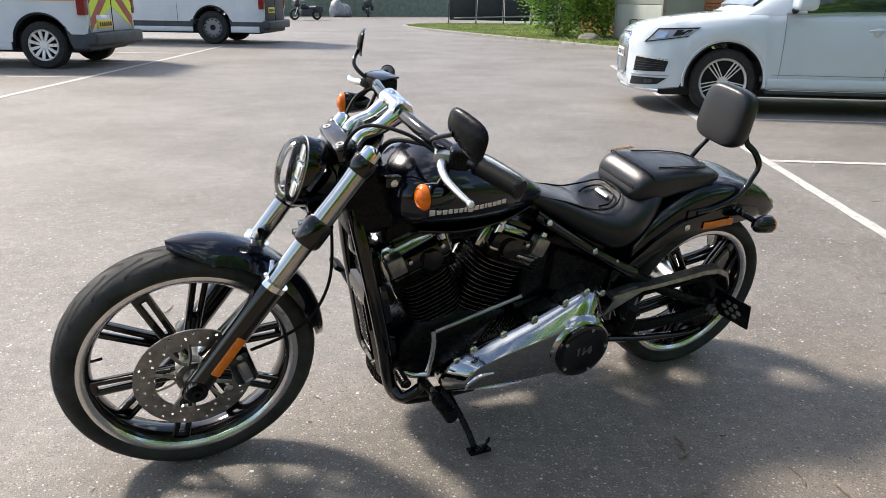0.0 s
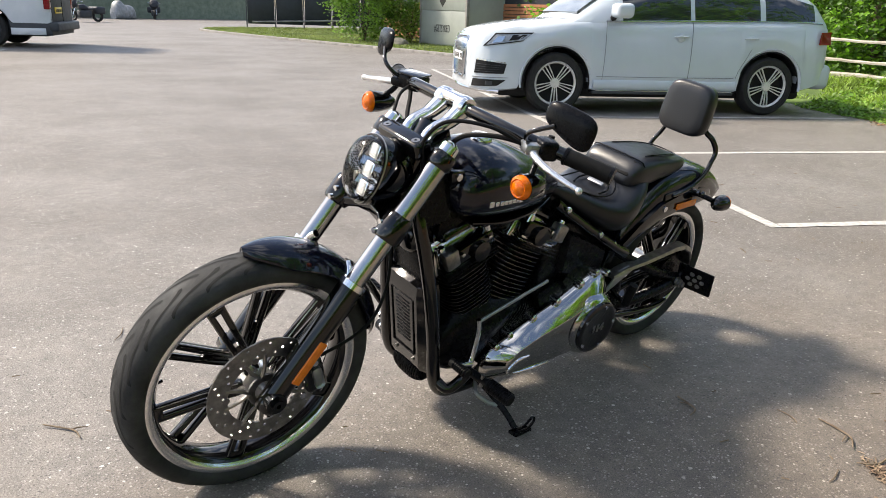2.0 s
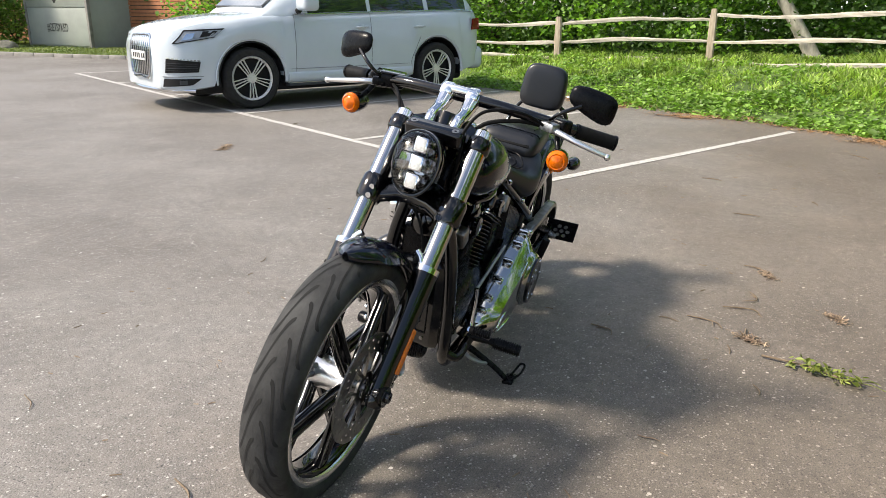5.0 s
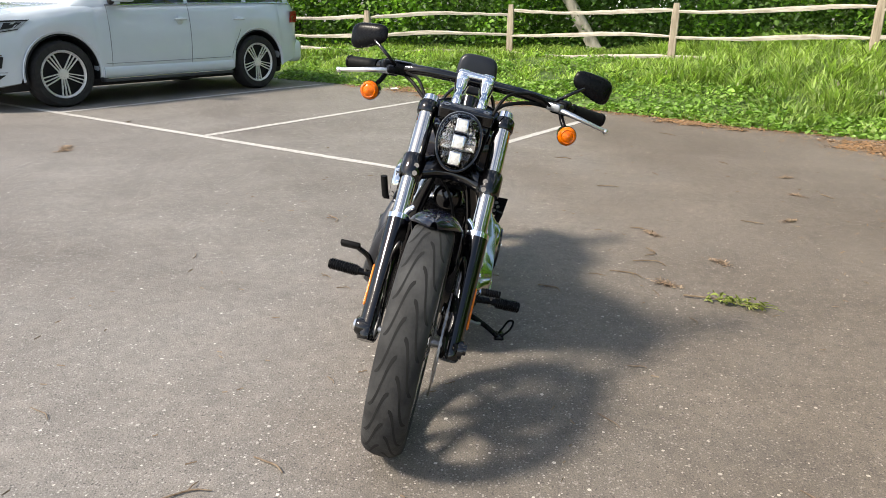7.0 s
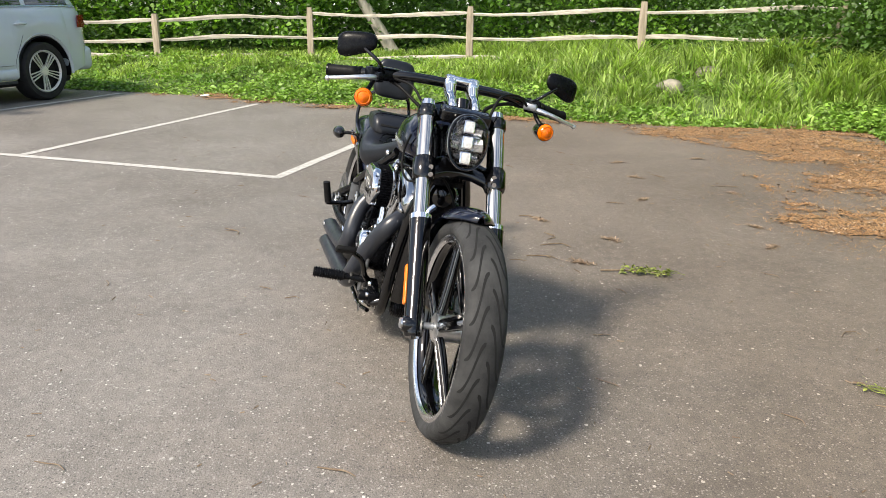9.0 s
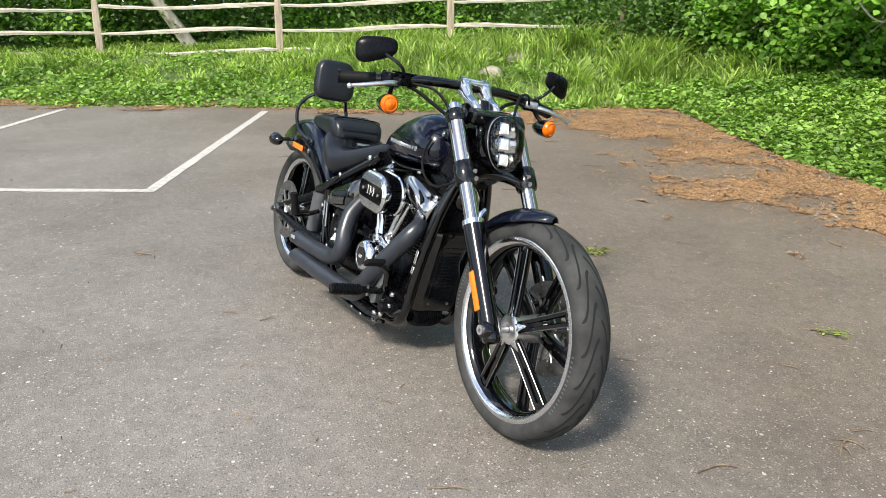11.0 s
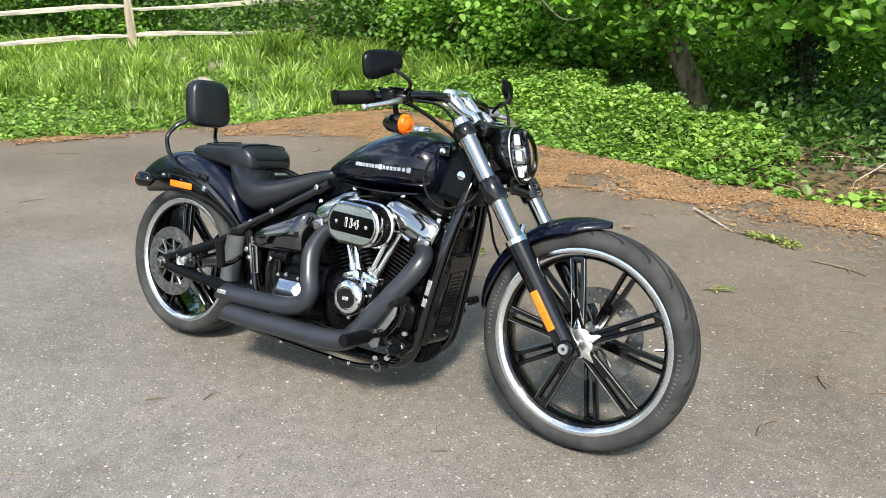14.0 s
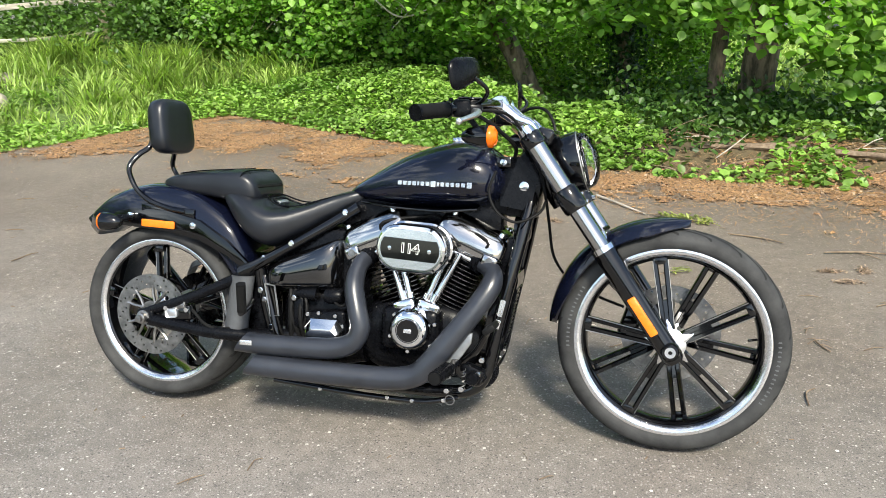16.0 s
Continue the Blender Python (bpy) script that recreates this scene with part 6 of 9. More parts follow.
def disc(parent, c, y, r0, r1, arms, steer, side):
    """Drilled brake disc with its carrier."""
    T = Matrix.Translation((c.x, y, c.z))
    verts, faces = [], []
    cells, hr = 45, 0.0040
    for k in range(cells):
        a0, am, a1 = (2 * math.pi * (k + q) / cells for q in (0, 0.5, 1))
        rh = r0 + (r1 - r0) * (0.24, 0.52, 0.80)[k % 3]
        rim8 = [(r0, a0), (rh, a0), (r1, a0), (r1, am), (r1, a1), (rh, a1), (r0, a1), (r0, am)]
        mid_ = Vector((rh * math.cos(am), rh * math.sin(am)))
        out8 = [Vector((r * math.cos(a), r * math.sin(a))) for r, a in rim8]
        in8 = [mid_ + (p - mid_).normalized() * hr for p in out8]
        b = len(verts)
        for h in (-0.0025, 0.0025):
            verts += [(p.x, h, p.y) for p in out8 + in8]
        for q in range(8):
            w = (q + 1) % 8
            faces += [(b + q, b + w, b + 8 + w, b + 8 + q), (b + 16 + q, b + 16 + w, b + 24 + w, b + 24 + q), (b + 8 + q, b + 8 + w, b + 24 + w, b + 24 + q)]
            if q in (2, 3, 6, 7):
                faces.append((b + q, b + w, b + 16 + w, b + 16 + q))
    plate_ = bm_from(verts, faces)
    bmesh.ops.remove_doubles(plate_, verts=plate_.verts, dist=1e-6)
    d = part("brake_disc", turned(plate_, T), K_STEEL, parent, "drilled steel brake disc", angle=30)
    part("disc_carrier", turned(lathe([(0.028, -0.003), (0.046, -0.003), (0.046, 0.003), (0.028, 0.003)], 32, "y", close=True), T), K_STEEL, parent)
    for k in range(arms):
        a = 2 * math.pi * k / arms
        arm = lathe([(0.0001, -0.005), (0.009, -0.005), (0.009, 0.005), (0.0001, 0.005)], 12, "y")
        turned(arm, Matrix.Translation((r0 + 0.004, 0, 0)))
        for e in (-1, 1):
            p = [(0.040, 0), (0.066, e * 0.016), (r0 + 0.006, e * 0.027)]
            add_mesh(arm, tube([(q[0], 0, q[1]) for q in p], 0.0052, 6, 3))
        part("carrier_arm", turned(turned(arm, Matrix.Rotation(-a, 4, "Y")), T), K_STEEL, parent)
    return d


def front_end():
    fw = wheel("front_wheel", FC, 0.335, 0.118, 0.276, 0.062, 10, 100, True, "black cast front wheel with twin-bar spokes", (0.046, 0.022))
    disc(fw, FC, 0.088, 0.098, 0.149, 5, True, 1)
    put("axle", turned(lathe([(0.0001, -0.155), (0.010, -0.155), (0.010, 0.15), (0.0001, 0.15)], 16, "y"), Matrix.Translation(FC)), K_GREY, None, "", True)
    for s in (-1, 1):
        y = 0.120 * s
        p = lambda z, dy=0.0: (fx(z), y + dy, z)
        leg = put("fork_leg", tube([p(0.298), p(0.315), p(0.40), p(0.57), p(0.60)], [0.024, 0.031, 0.031, 0.034, 0.034], 20, 3), K_BLACK, None, "gloss black lower fork leg", True)
        put("axle_clamp", turned(lathe([(0.0001, -0.022), (0.020, -0.022), (0.027, -0.012), (0.027, 0.018), (0.0001, 0.018)], 20, "y"), Matrix.Translation((FC.x, y + 0.016 * s, FC.z - 0.002))), K_BLACK, leg)
        part("axle_nut", turned(lathe([(0.006, 0.0), (0.015, 0.0), (0.015, 0.010), (0.006, 0.010)], 16, "y", close=True), Matrix.Translation((FC.x, y + 0.034 * s, FC.z)) @ (Matrix.Scale(s, 4, (0, 1, 0)))), K_ALLOY if s < 0 else K_BLACK, leg)
        part("dust_cap", tube([p(0.600), p(0.613)], 0.0352, 20, curve=False), K_CHROME, leg, "polished dust cap")
        a, b = Vector((0.807, y + 0.032 * s, 0.378)), Vector((0.738, y + 0.032 * s, 0.475))
        mid, dv = (a + b) / 2, (b - a).normalized()
        rot = Matrix.Rotation(-math.atan2(dv.z, dv.x), 4, "Y")
        part("reflector", turned(box(-0.062, 0.062, -0.004, 0.004, -0.0125, 0.0125, 0.004), Matrix.Translation(mid) @ rot), K_ORANGE, leg, "long orange side reflector")
        put("fork_tube", tube([p(0.61), p(0.93)], 0.0255, 24, curve=False), K_PRIMARY, None, "polished fork tube", True)
        put("fork_sleeve", tube([p(0.775), p(0.90)], 0.0285, 24, curve=False), K_PRIMARY, None, "polished fork sleeve", True)
        put("fork_cap", tube([p(0.925), p(0.945), p(0.952)], [0.026, 0.024, 0.012], 20, curve=False), K_CHROME, None, "", True)
        put("lower_clamp", tube([p(0.715), p(0.722), p(0.768), p(0.775)], [0.033, 0.037, 0.037, 0.033], 20, curve=False), K_BLACK, None, "gloss black fork clamp", True)
        put("upper_clamp", tube([p(0.893), p(0.898), p(0.922), p(0.927)], [0.030, 0.034, 0.034, 0.030], 20, curve=False), K_BLACK, None, "", True)
        for q in (0.735, 0.756):
            put("clamp_bolt", turned(lathe([(0.0001, 0), (0.008, 0), (0.008, 0.010), (0.0001, 0.010)], 10, "x"), Matrix.Translation((fx(q) + 0.032, y - 0.014 * s, q + 0.005))), K_CHROME, None, "", True)
    # triple trees
    for z, t, nm in ((0.742, 0.018, "lower_triple_tree"), (0.912, 0.014, "upper_triple_tree")):
        x = fx(z)
        out = [(x - 0.03, -0.125), (x + 0.022, -0.135), (x + 0.016, -0.085), (x - 0.004, -0.045), (x - 0.010, 0), (x - 0.004, 0.045), (x + 0.016, 0.085), (x + 0.022, 0.135), (x - 0.03, 0.125), (x - 0.075, 0.045), (x - 0.085, 0), (x - 0.075, -0.045)]
        bm = plate(out, z - t, z + t * 0.6, 0.006, axis="z")
        for v in bm.verts:
            v.co.z += (x - v.co.x) * 0.55
        put(nm, bm, K_BLACK, None, "gloss black triple tree", True)
    # brake caliper on the left leg
    cal = put("brake_caliper", turned(box(-0.030, 0.030, -0.030, 0.030, -0.052, 0.052, 0.014, 3), Matrix.Translation((0.735, 0.098, 0.360)) @ Matrix.Rotation(radians(18), 4, "Y")), K_BLACK, None, "black brake caliper", True)
    part("caliper_badge", turned(box(-0.013, 0.013, 0.029, 0.033, -0.034, 0.034, 0.009, 3), Matrix.Translation((0.730, 0.098, 0.358)) @ Matrix.Rotation(radians(18), 4, "Y")), K_GREY, cal)
    for q in (-0.045, 0.045):
        part("caliper_bolt", turned(lathe([(0.0001, 0), (0.008, 0), (0.008, 0.007), (0.0001, 0.007)], 10, "y"), Matrix.Translation((0.757 - q * 0.3, 0.128, 0.362 + q))), K_CHROME, cal)
    # mudguard
    rings = []
    for i in range(33):
        f = i / 32
        a = radians(84 + (176 - 84) * f)
        r = 0.353 + 0.010 * math.sin(math.pi * f)
        wdt = 0.078 * min(1.0, (0.03 + f * 5.0) ** 0.55) * min(1.0, (0.05 + (1 - f) * 5) ** 0.5)
        ring = []
        for j in range(17):
            u = -1 + 2 * j / 16
            drop = 0.034 * (abs(u) ** 3.0) * min(1, 0.2 + f * 4) * min(1, 0.35 + (1 - f) * 3)
            ring.append((r + 0.010 * (1 - u * u) - drop, u * wdt))
        rings.append((a, ring))
    outer = [[(FC.x + r * math.cos(a), y, FC.z + r * math.sin(a)) for r, y in ring] for a, ring in rings]
    inner = [[(FC.x + (r - 0.004) * math.cos(a), y * 0.965, FC.z + (r - 0.004) * math.sin(a)) for r, y in reversed(ring)] for a, ring in rings]
    put("front_fender", loft([o + n for o, n in zip(outer, inner)]), K_PAINT, None, "midnight blue front mudguard", True, 60)
    for s in (-1, 1):
        put("fender_bracket", tube([(0.645, s * 0.082, 0.650), (0.652, s * 0.100, 0.632), (0.665, s * 0.112, 0.590)], 0.010, 10), K_CHROME, None, "", True)


front_end()


def headlamp():
    c, tilt = Vector((0.560, 0, 0.853)), radians(-15)
    T = Matrix.Translation(c) @ Matrix.Rotation(tilt, 4, "Y") @ Matrix.Diagonal((1.0, 1.01, 1.01, 1.0))

    def oval(rx, rz, x, n=40):
        out = []
        for i in range(n):
            a = 2 * math.pi * i / n
            ca, sa = math.cos(a), math.sin(a)
            wid = rx * (1 + 0.07 * sa)                     # a little wider at the top
            out.append((x, wid * math.copysign(abs(ca) ** 0.92, ca), rz * math.copysign(abs(sa) ** 0.92, sa)))
        return out

    rings = [oval(0.020, 0.028, -0.118), oval(0.042, 0.056, -0.105), oval(0.060, 0.080, -0.070), oval(0.066, 0.089, -0.03), oval(0.0675, 0.0905, 0.004), oval(0.066, 0.088, 0.012), oval(0.061, 0.083, 0.012), oval(0.060, 0.082, -0.002)]
    h = put("headlamp", turned(loft(rings, cap=False), T), K_BLACK, None, "tall oval headlamp with lit white modules", True)
    part("reflector_bowl", turned(loft([oval(0.062, 0.084, -0.002), oval(0.058, 0.079, -0.012), oval(0.048, 0.066, -0.030), oval(0.025, 0.03, -0.042), oval(0.002, 0.002, -0.043)], cap=False), T), K_PRIMARY, h, "dark faceted lamp interior", angle=10)
    for k, z in enumerate((0.048, 0.0, -0.048)):
        half = (0.043, 0.052, 0.040)[k]
        for s in (-1, 1):
            for z0, z1, lean in ((z - 0.022, z - 0.001, 0.010), (z + 0.001, z + 0.022, -0.008)):
                rows = [[(x, s * y, z0), (x + lean, s * y, z1), (x + lean - 0.010, s * y, z1), (x - 0.010, s * y, z0)] for x, y in ((-0.020, 0.020), (-0.012, (0.020 + half) / 2), (0.000, half))]
                part("lamp_facet", turned(loft(rows), T), K_FACET, h, "silvered reflector facet", angle=5)
    part("lamp_rim", turned(loft([oval(0.0615, 0.0835, 0.004), oval(0.0680, 0.0905, 0.0065), oval(0.0665, 0.0885, 0.010), oval(0.0620, 0.084, 0.009), oval(0.0615, 0.0835, 0.004)], cap=False), T), K_STEEL, h)
    for z in (0.050, 0.0, -0.050):
        part("led_block", turned(box(-0.030, 0.004, -0.0195, 0.0195, z - 0.0215, z + 0.0215, 0.006, 2), T), K_CHROME, h, "bright projector housing")
        part("led_core", turned(box(0.0025, 0.0060, -0.0140, 0.0140, z - 0.0170, z + 0.0170, 0.004, 2), T), K_LED, h, "white lit lens")
    g = part("lamp_glass", turned(loft([oval(0.0625, 0.0845, 0.008), oval(0.0615, 0.083, 0.020), oval(0.0565, 0.077, 0.034), oval(0.045, 0.062, 0.046), oval(0.026, 0.036, 0.055), oval(0.002, 0.003, 0.059)], cap=False), T), K_GLASS, h)
    g.visible_shadow = False
    # the shroud behind, and its brow under the bars
    put("headlamp_bracket", tube([(0.455, 0, 0.80), (0.475, 0, 0.87), (0.455, 0, 0.93)], [0.030, 0.045, 0.030], 14), K_SATIN, None, "", True)
    brow = put("headlamp_brow", turned(box(-0.030, 0.022, -0.086, 0.086, -0.042, 0.006, 0.012, 4), Matrix.Translation((0.472, 0, 0.940)) @ Matrix.Rotation(radians(16), 4, "Y")), K_BLACK, None, "gloss black bracket above the headlamp", True)
    for s in (-1, 1):
        part("brow_bolt", turned(lathe([(0.004, 0), (0.010, 0), (0.011, 0.003), (0.004, 0.003)], 12, "z"), Matrix.Translation((0.476, s * 0.062, 0.943)) @ Matrix.Rotation(radians(16), 4, "Y")), K_STEEL, brow)


headlamp()


def controls():
    bar = [(0.190, -0.43, 0.972), (0.225, -0.36, 0.982), (0.285, -0.24, 1.000), (0.312, -0.14, 1.010), (0.318, 0, 1.012), (0.312, 0.14, 1.010), (0.285, 0.24, 1.000), (0.225, 0.36, 0.982), (0.190, 0.43, 0.972)]
    put("handlebar", tube(bar, 0.0165, 16, 5), K_BLACK, None, "wide black handlebar", True)
    put("riser_bridge", turned(box(-0.024, 0.024, -0.058, 0.058, -0.012, 0.016, 0.011, 3), Matrix.Translation((0.318, 0, 1.024)) @ Matrix.Rotation(radians(-8), 4, "Y")), K_CHROME, None, "chrome handlebar clamp", True)
    for s in (-1, 1):
        put("riser", tube([(0.437, s * 0.040, 0.915), (0.415, s * 0.040, 0.955), (0.368, s * 0.040, 0.975), (0.318, s * 0.040, 1.012)], [0.018, 0.017, 0.019, 0.026], 16, 5), K_CHROME, None, "chrome handlebar riser", True)
        put("riser_clamp", turned(lathe([(0.0001, -0.018), (0.026, -0.018), (0.030, -0.012), (0.030, 0.012), (0.026, 0.018), (0.0001, 0.018)], 20, "y"), Matrix.Translation((0.318, s * 0.040, 1.014))), K_CHROME, None, "", True)
        bolt(None, 0.318, s * 0.058, 1.016, 0.008, 0.004, s, K_SATIN)
        y = lambda v: v * s
        g = put("grip", tube([(0.238, y(0.332), 0.985), (0.185, y(0.440), 0.970)], 0.0205, 18, curve=False), K_RUBBER, None, "ribbed black rubber grip", True)
        for f in (0.0, 0.96):
            q = Vector((0.238, y(0.332), 0.985)).lerp(Vector((0.185, y(0.440), 0.970)), f)
            q2 = Vector((0.238, y(0.332), 0.985)).lerp(Vector((0.185, y(0.440), 0.970)), f + 0.06)
            part("grip_collar", tube([q, q2], 0.0225, 16, curve=False), K_SATIN, g)
        hs = put("switch_housing", turned(box(-0.022, 0.026, -0.030, 0.030, -0.024, 0.024, 0.010, 3), Matrix.Translation((0.262, y(0.292), 0.990)) @ Matrix.Rotation(radians(-24 * s), 4, "Z")), K_SATIN, None, "black switch housing", True)
        for k in (-1, 1):
            part("switch", turned(box(-0.004, 0.006, -0.007, 0.007, -0.005, 0.005, 0.002), Matrix.Translation((0.238, y(0.292) + k * 0.012, 1.0 - 0.012 * k))), K_RUBBER, hs)
        lev = [(0.300, y(0.285), 0.985), (0.318, y(0.315), 0.982), (0.325, y(0.36), 0.972), (0.315, y(0.41), 0.958), (0.303, y(0.447), 0.948)]
        lv = put("lever", tube(lev, [0.0115, 0.0105, 0.0090, 0.0078, 0.0066], 10, 5), K_ALLOY, None, "polished alloy hand lever", True)
        for v in lv.data.vertices:
            v.co.z = 0.97 + (v.co.z - 0.97) * 0.85
        bm = bmesh.new()
        bmesh.ops.create_uvsphere(bm, u_segments=12, v_segments=8, radius=0.0092)
        part("lever_ball", turned(bm, Matrix.Translation((0.303, y(0.448), 0.950))), K_ALLOY, lv)
        put("lever_perch", turned(box(-0.016, 0.030, -0.024, 0.024, -0.014, 0.012, 0.007, 2), Matrix.Translation((0.288, y(0.275), 0.990)) @ Matrix.Rotation(radians(-24 * s), 4, "Z")), K_GREY if s > 0 else K_SATIN, None, "", True)
        # mirror
        st = put("mirror_stem", tube([(0.290, y(0.262), 1.000), (0.322, y(0.275), 1.015), (0.338, y(0.300), 1.040), (0.312, y(0.345), 1.068)], 0.0058, 10, 6), K_BLACK, None, "", True)
        head = Matrix.Translation((0.298, y(0.372), 1.080)) @ Matrix.Rotation(radians(-9 * s), 4, "X") @ Matrix.Rotation(radians(13 * s if s > 0 else 20 * s), 4, "Z") @ Matrix.Rotation(radians(-9), 4, "Y")

        def pane(sc, x, n=32):
            out = []
            for i in range(n):
                a = 2 * math.pi * i / n
                ca, sa = math.cos(a), math.sin(a)
                r = 1.0 / (abs(ca) ** 3.4 + abs(sa) ** 3.4) ** (1 / 3.4)
                out.append((x, 0.068 * sc * r * ca * s, 0.038 * sc * r * sa * (1 + 0.24 * ca) - 0.008 * sc * ca))
            return out

        mi = put("mirror", turned(loft([pane(0.20, 0.0085), pane(0.55, 0.0075), pane(0.86, 0.003), pane(0.975, -0.003), pane(1.0, -0.0065), pane(0.975, -0.009)]), head), K_SATIN, None, "black rear-view mirror on a bent stem", True, 60)
        part("mirror_glass", turned(loft([pane(0.92, -0.0092), pane(0.90, -0.0100)]), head), K_MIRROR, mi)
        # turn signal under the bar
        S = Matrix.Translation((0.352, y(0.326), 0.915)) @ Matrix.Rotation(radians(6 * s), 4, "Z")
        sg = put("turn_signal", turned(lathe([(0.0001, -0.076), (0.012, -0.073), (0.024, -0.054), (0.030, -0.022), (0.0315, 0.004), (0.0001, 0.004)], 24, "x"), S), K_BLACK, None, "black bullet turn signal", True)
        part("amber_lens", turned(lathe([(0.0300, 0.003), (0.0290, 0.012), (0.0220, 0.019), (0.0190, 0.0175), (0.0120, 0.0225), (0.0001, 0.024)], 24, "x"), S), K_AMBER, sg, "amber lens")
        part("signal_stalk", tube([(0.325, y(0.318), 0.930), (0.300, y(0.302), 0.955), (0.285, y(0.29), 0.985)], 0.008, 10), K_SATIN, sg)
    res = put("brake_reservoir", turned(box(-0.030, 0.032, -0.036, 0.036, 0, 0.040, 0.007, 2), Matrix.Translation((0.272, -0.242, 0.976)) @ Matrix.Rotation(radians(20), 4, "Z")), K_SATIN, None, "black brake fluid reservoir", True)
    part("reservoir_lid", turned(box(-0.032, 0.034, -0.038, 0.038, 0.040, 0.046, 0.003, 2), Matrix.Translation((0.272, -0.242, 0.976)) @ Matrix.Rotation(radians(20), 4, "Z")), K_BLACK, res)
    # cables and hoses
    for nm, pts, r in (
            ("clutch_cable", [(0.298, 0.262, 0.985), (0.365, 0.20, 1.018), (0.432, 0.12, 1.010), (0.468, 0.085, 0.955), (0.462, 0.082, 0.90), (0.44, 0.07, 0.82), (0.41, 0.06, 0.74)], 0.0048),
            ("throttle_wire", [(0.275, -0.25, 0.985), (0.31, -0.20, 0.965), (0.35, -0.15, 0.93), (0.38, -0.09, 0.89), (0.37, -0.05, 0.85)], 0.0060),
            ("brake_hose", [(0.300, -0.225, 0.990), (0.36, -0.18, 0.985), (0.395, -0.15, 0.955), (0.42, -0.12, 0.905), (0.45, -0.075, 0.83), (0.47, -0.06, 0.75), (0.475, 0.01, 0.66), (0.490, 0.05, 0.55), (0.545, 0.085, 0.47), (0.62, 0.10, 0.43), (0.71, 0.10, 0.40)], 0.0046),
            ("switch_wire", [(0.27, 0.25, 0.982), (0.32, 0.18, 0.985), (0.36, 0.10, 0.96), (0.38, 0.06, 0.90), (0.38, 0.04, 0.85)], 0.0065),
            ("loop_wire", [(0.335, -0.14, 0.82), (0.318, -0.15, 0.76), (0.345, -0.15, 0.70), (0.40, -0.13, 0.672), (0.46, -0.10, 0.70), (0.475, -0.07, 0.735)], 0.0042)):
        put(nm, tube(pts, r, 8, 6), K_RUBBER, None, "black control cable", True)


controls()


def bodywork():
    tank = put("fuel_tank", sections([(-0.178, 0.728, 0.742, 0.020), (-0.15, 0.718, 0.762, 0.048), (-0.09, 0.708, 0.796, 0.080), (-0.01, 0.700, 0.838, 0.112), (0.07, 0.696, 0.872, 0.134), (0.15, 0.695, 0.897, 0.147), (0.22, 0.698, 0.905, 0.150), (0.28, 0.706, 0.893, 0.142), (0.325, 0.726, 0.862, 0.118), (0.348, 0.760, 0.825, 0.070)], e=2.35, low=0.42), K_PAINT, None, "midnight blue teardrop fuel tank", angle=70)
    part("tank_seam", sections([(-0.13, 0.700, 0.712, 0.050), (0.0, 0.690, 0.703, 0.095), (0.15, 0.685, 0.700, 0.118), (0.27, 0.694, 0.708, 0.105)], e=4), K_BLACK, tank)
    part("fuel_cap", turned(lathe([(0.0001, 0.010), (0.026, 0.010), (0.031, 0.006), (0.033, -0.004), (0.0001, -0.004)], 28, "z"), Matrix.Translation((0.195, 0, 0.9075)) @ Matrix.Rotation(radians(-2), 4, "Y")), K_CHROME, tank, "flush chrome fuel cap")
    # the maker's name becomes a row of plain silver bars on the tank's sides
    widths = [0.016, 0.013, 0.013, 0.012, 0.012, 0.012, 0.008, 0.016, 0.013, 0.013, 0.007, 0.013, 0.012, 0.013, 0.014]
    for s in (-1, 1):
        x = 0.262
        for k, wdt in enumerate(widths):
            big = k in (0, 7)
            xa, xb = x - wdt, x
            xm = (xa + xb) / 2
            yy = float(np.interp(xm, [-0.01, 0.07, 0.15, 0.22, 0.28], [0.1115, 0.1330, 0.1460, 0.1490, 0.1420]))
            part("tank_badge", box(xa, xb, s * (yy + 0.0005) - 0.0025, s * (yy + 0.0005) + 0.0025, 0.7745 - (0.009 if big else 0.0065), 0.7745 + (0.009 if big else 0.0065), 0.001, 1), K_SILVER, tank, "silver bar in place of a raised name")
            x = xa - 0.0035
    # rider's seat
    seat = put("rider_seat", sections([(-0.105, 0.722, 0.738, 0.030), (-0.15, 0.690, 0.742, 0.058), (-0.22, 0.650, 0.728, 0.080), (-0.30, 0.605, 0.706, 0.112), (-0.38, 0.565, 0.690, 0.145), (-0.44, 0.548, 0.692, 0.162), (-0.50, 0.565, 0.716, 0.160), (-0.555, 0.615, 0.735, 0.140), (-0.60, 0.675, 0.735, 0.110)], e=2.9, low=0.55), K_VINYL, None, "black stitched vinyl rider's seat", angle=70)
    for v in seat.data.vertices:      # a hollow where the rider sits
        if v.co.z > 0.66:
            v.co.z -= 0.016 * math.exp(-((v.co.x + 0.40) / 0.09) ** 2) * math.exp(-(v.co.y / 0.10) ** 2)
    part("seat_seam", tube([(-0.13, 0.046, 0.738), (-0.24, 0.066, 0.716), (-0.34, 0.088, 0.690), (-0.42, 0.092, 0.690), (-0.475, 0.058, 0.712), (-0.485, 0, 0.716), (-0.475, -0.058, 0.712), (-0.42, -0.092, 0.690), (-0.34, -0.088, 0.690), (-0.24, -0.066, 0.716), (-0.13, -0.046, 0.738)], 0.0028, 6, 5), K_SATIN, seat, "raised seat seam")
    part("seat_panel", tube([(-0.395, -0.055, 0.679), (-0.43, -0.062, 0.688), (-0.462, -0.040, 0.702), (-0.47, 0, 0.705), (-0.462, 0.040, 0.702), (-0.43, 0.062, 0.688), (-0.395, 0.055, 0.679)], 0.0035, 6, 5), K_SATIN, seat)
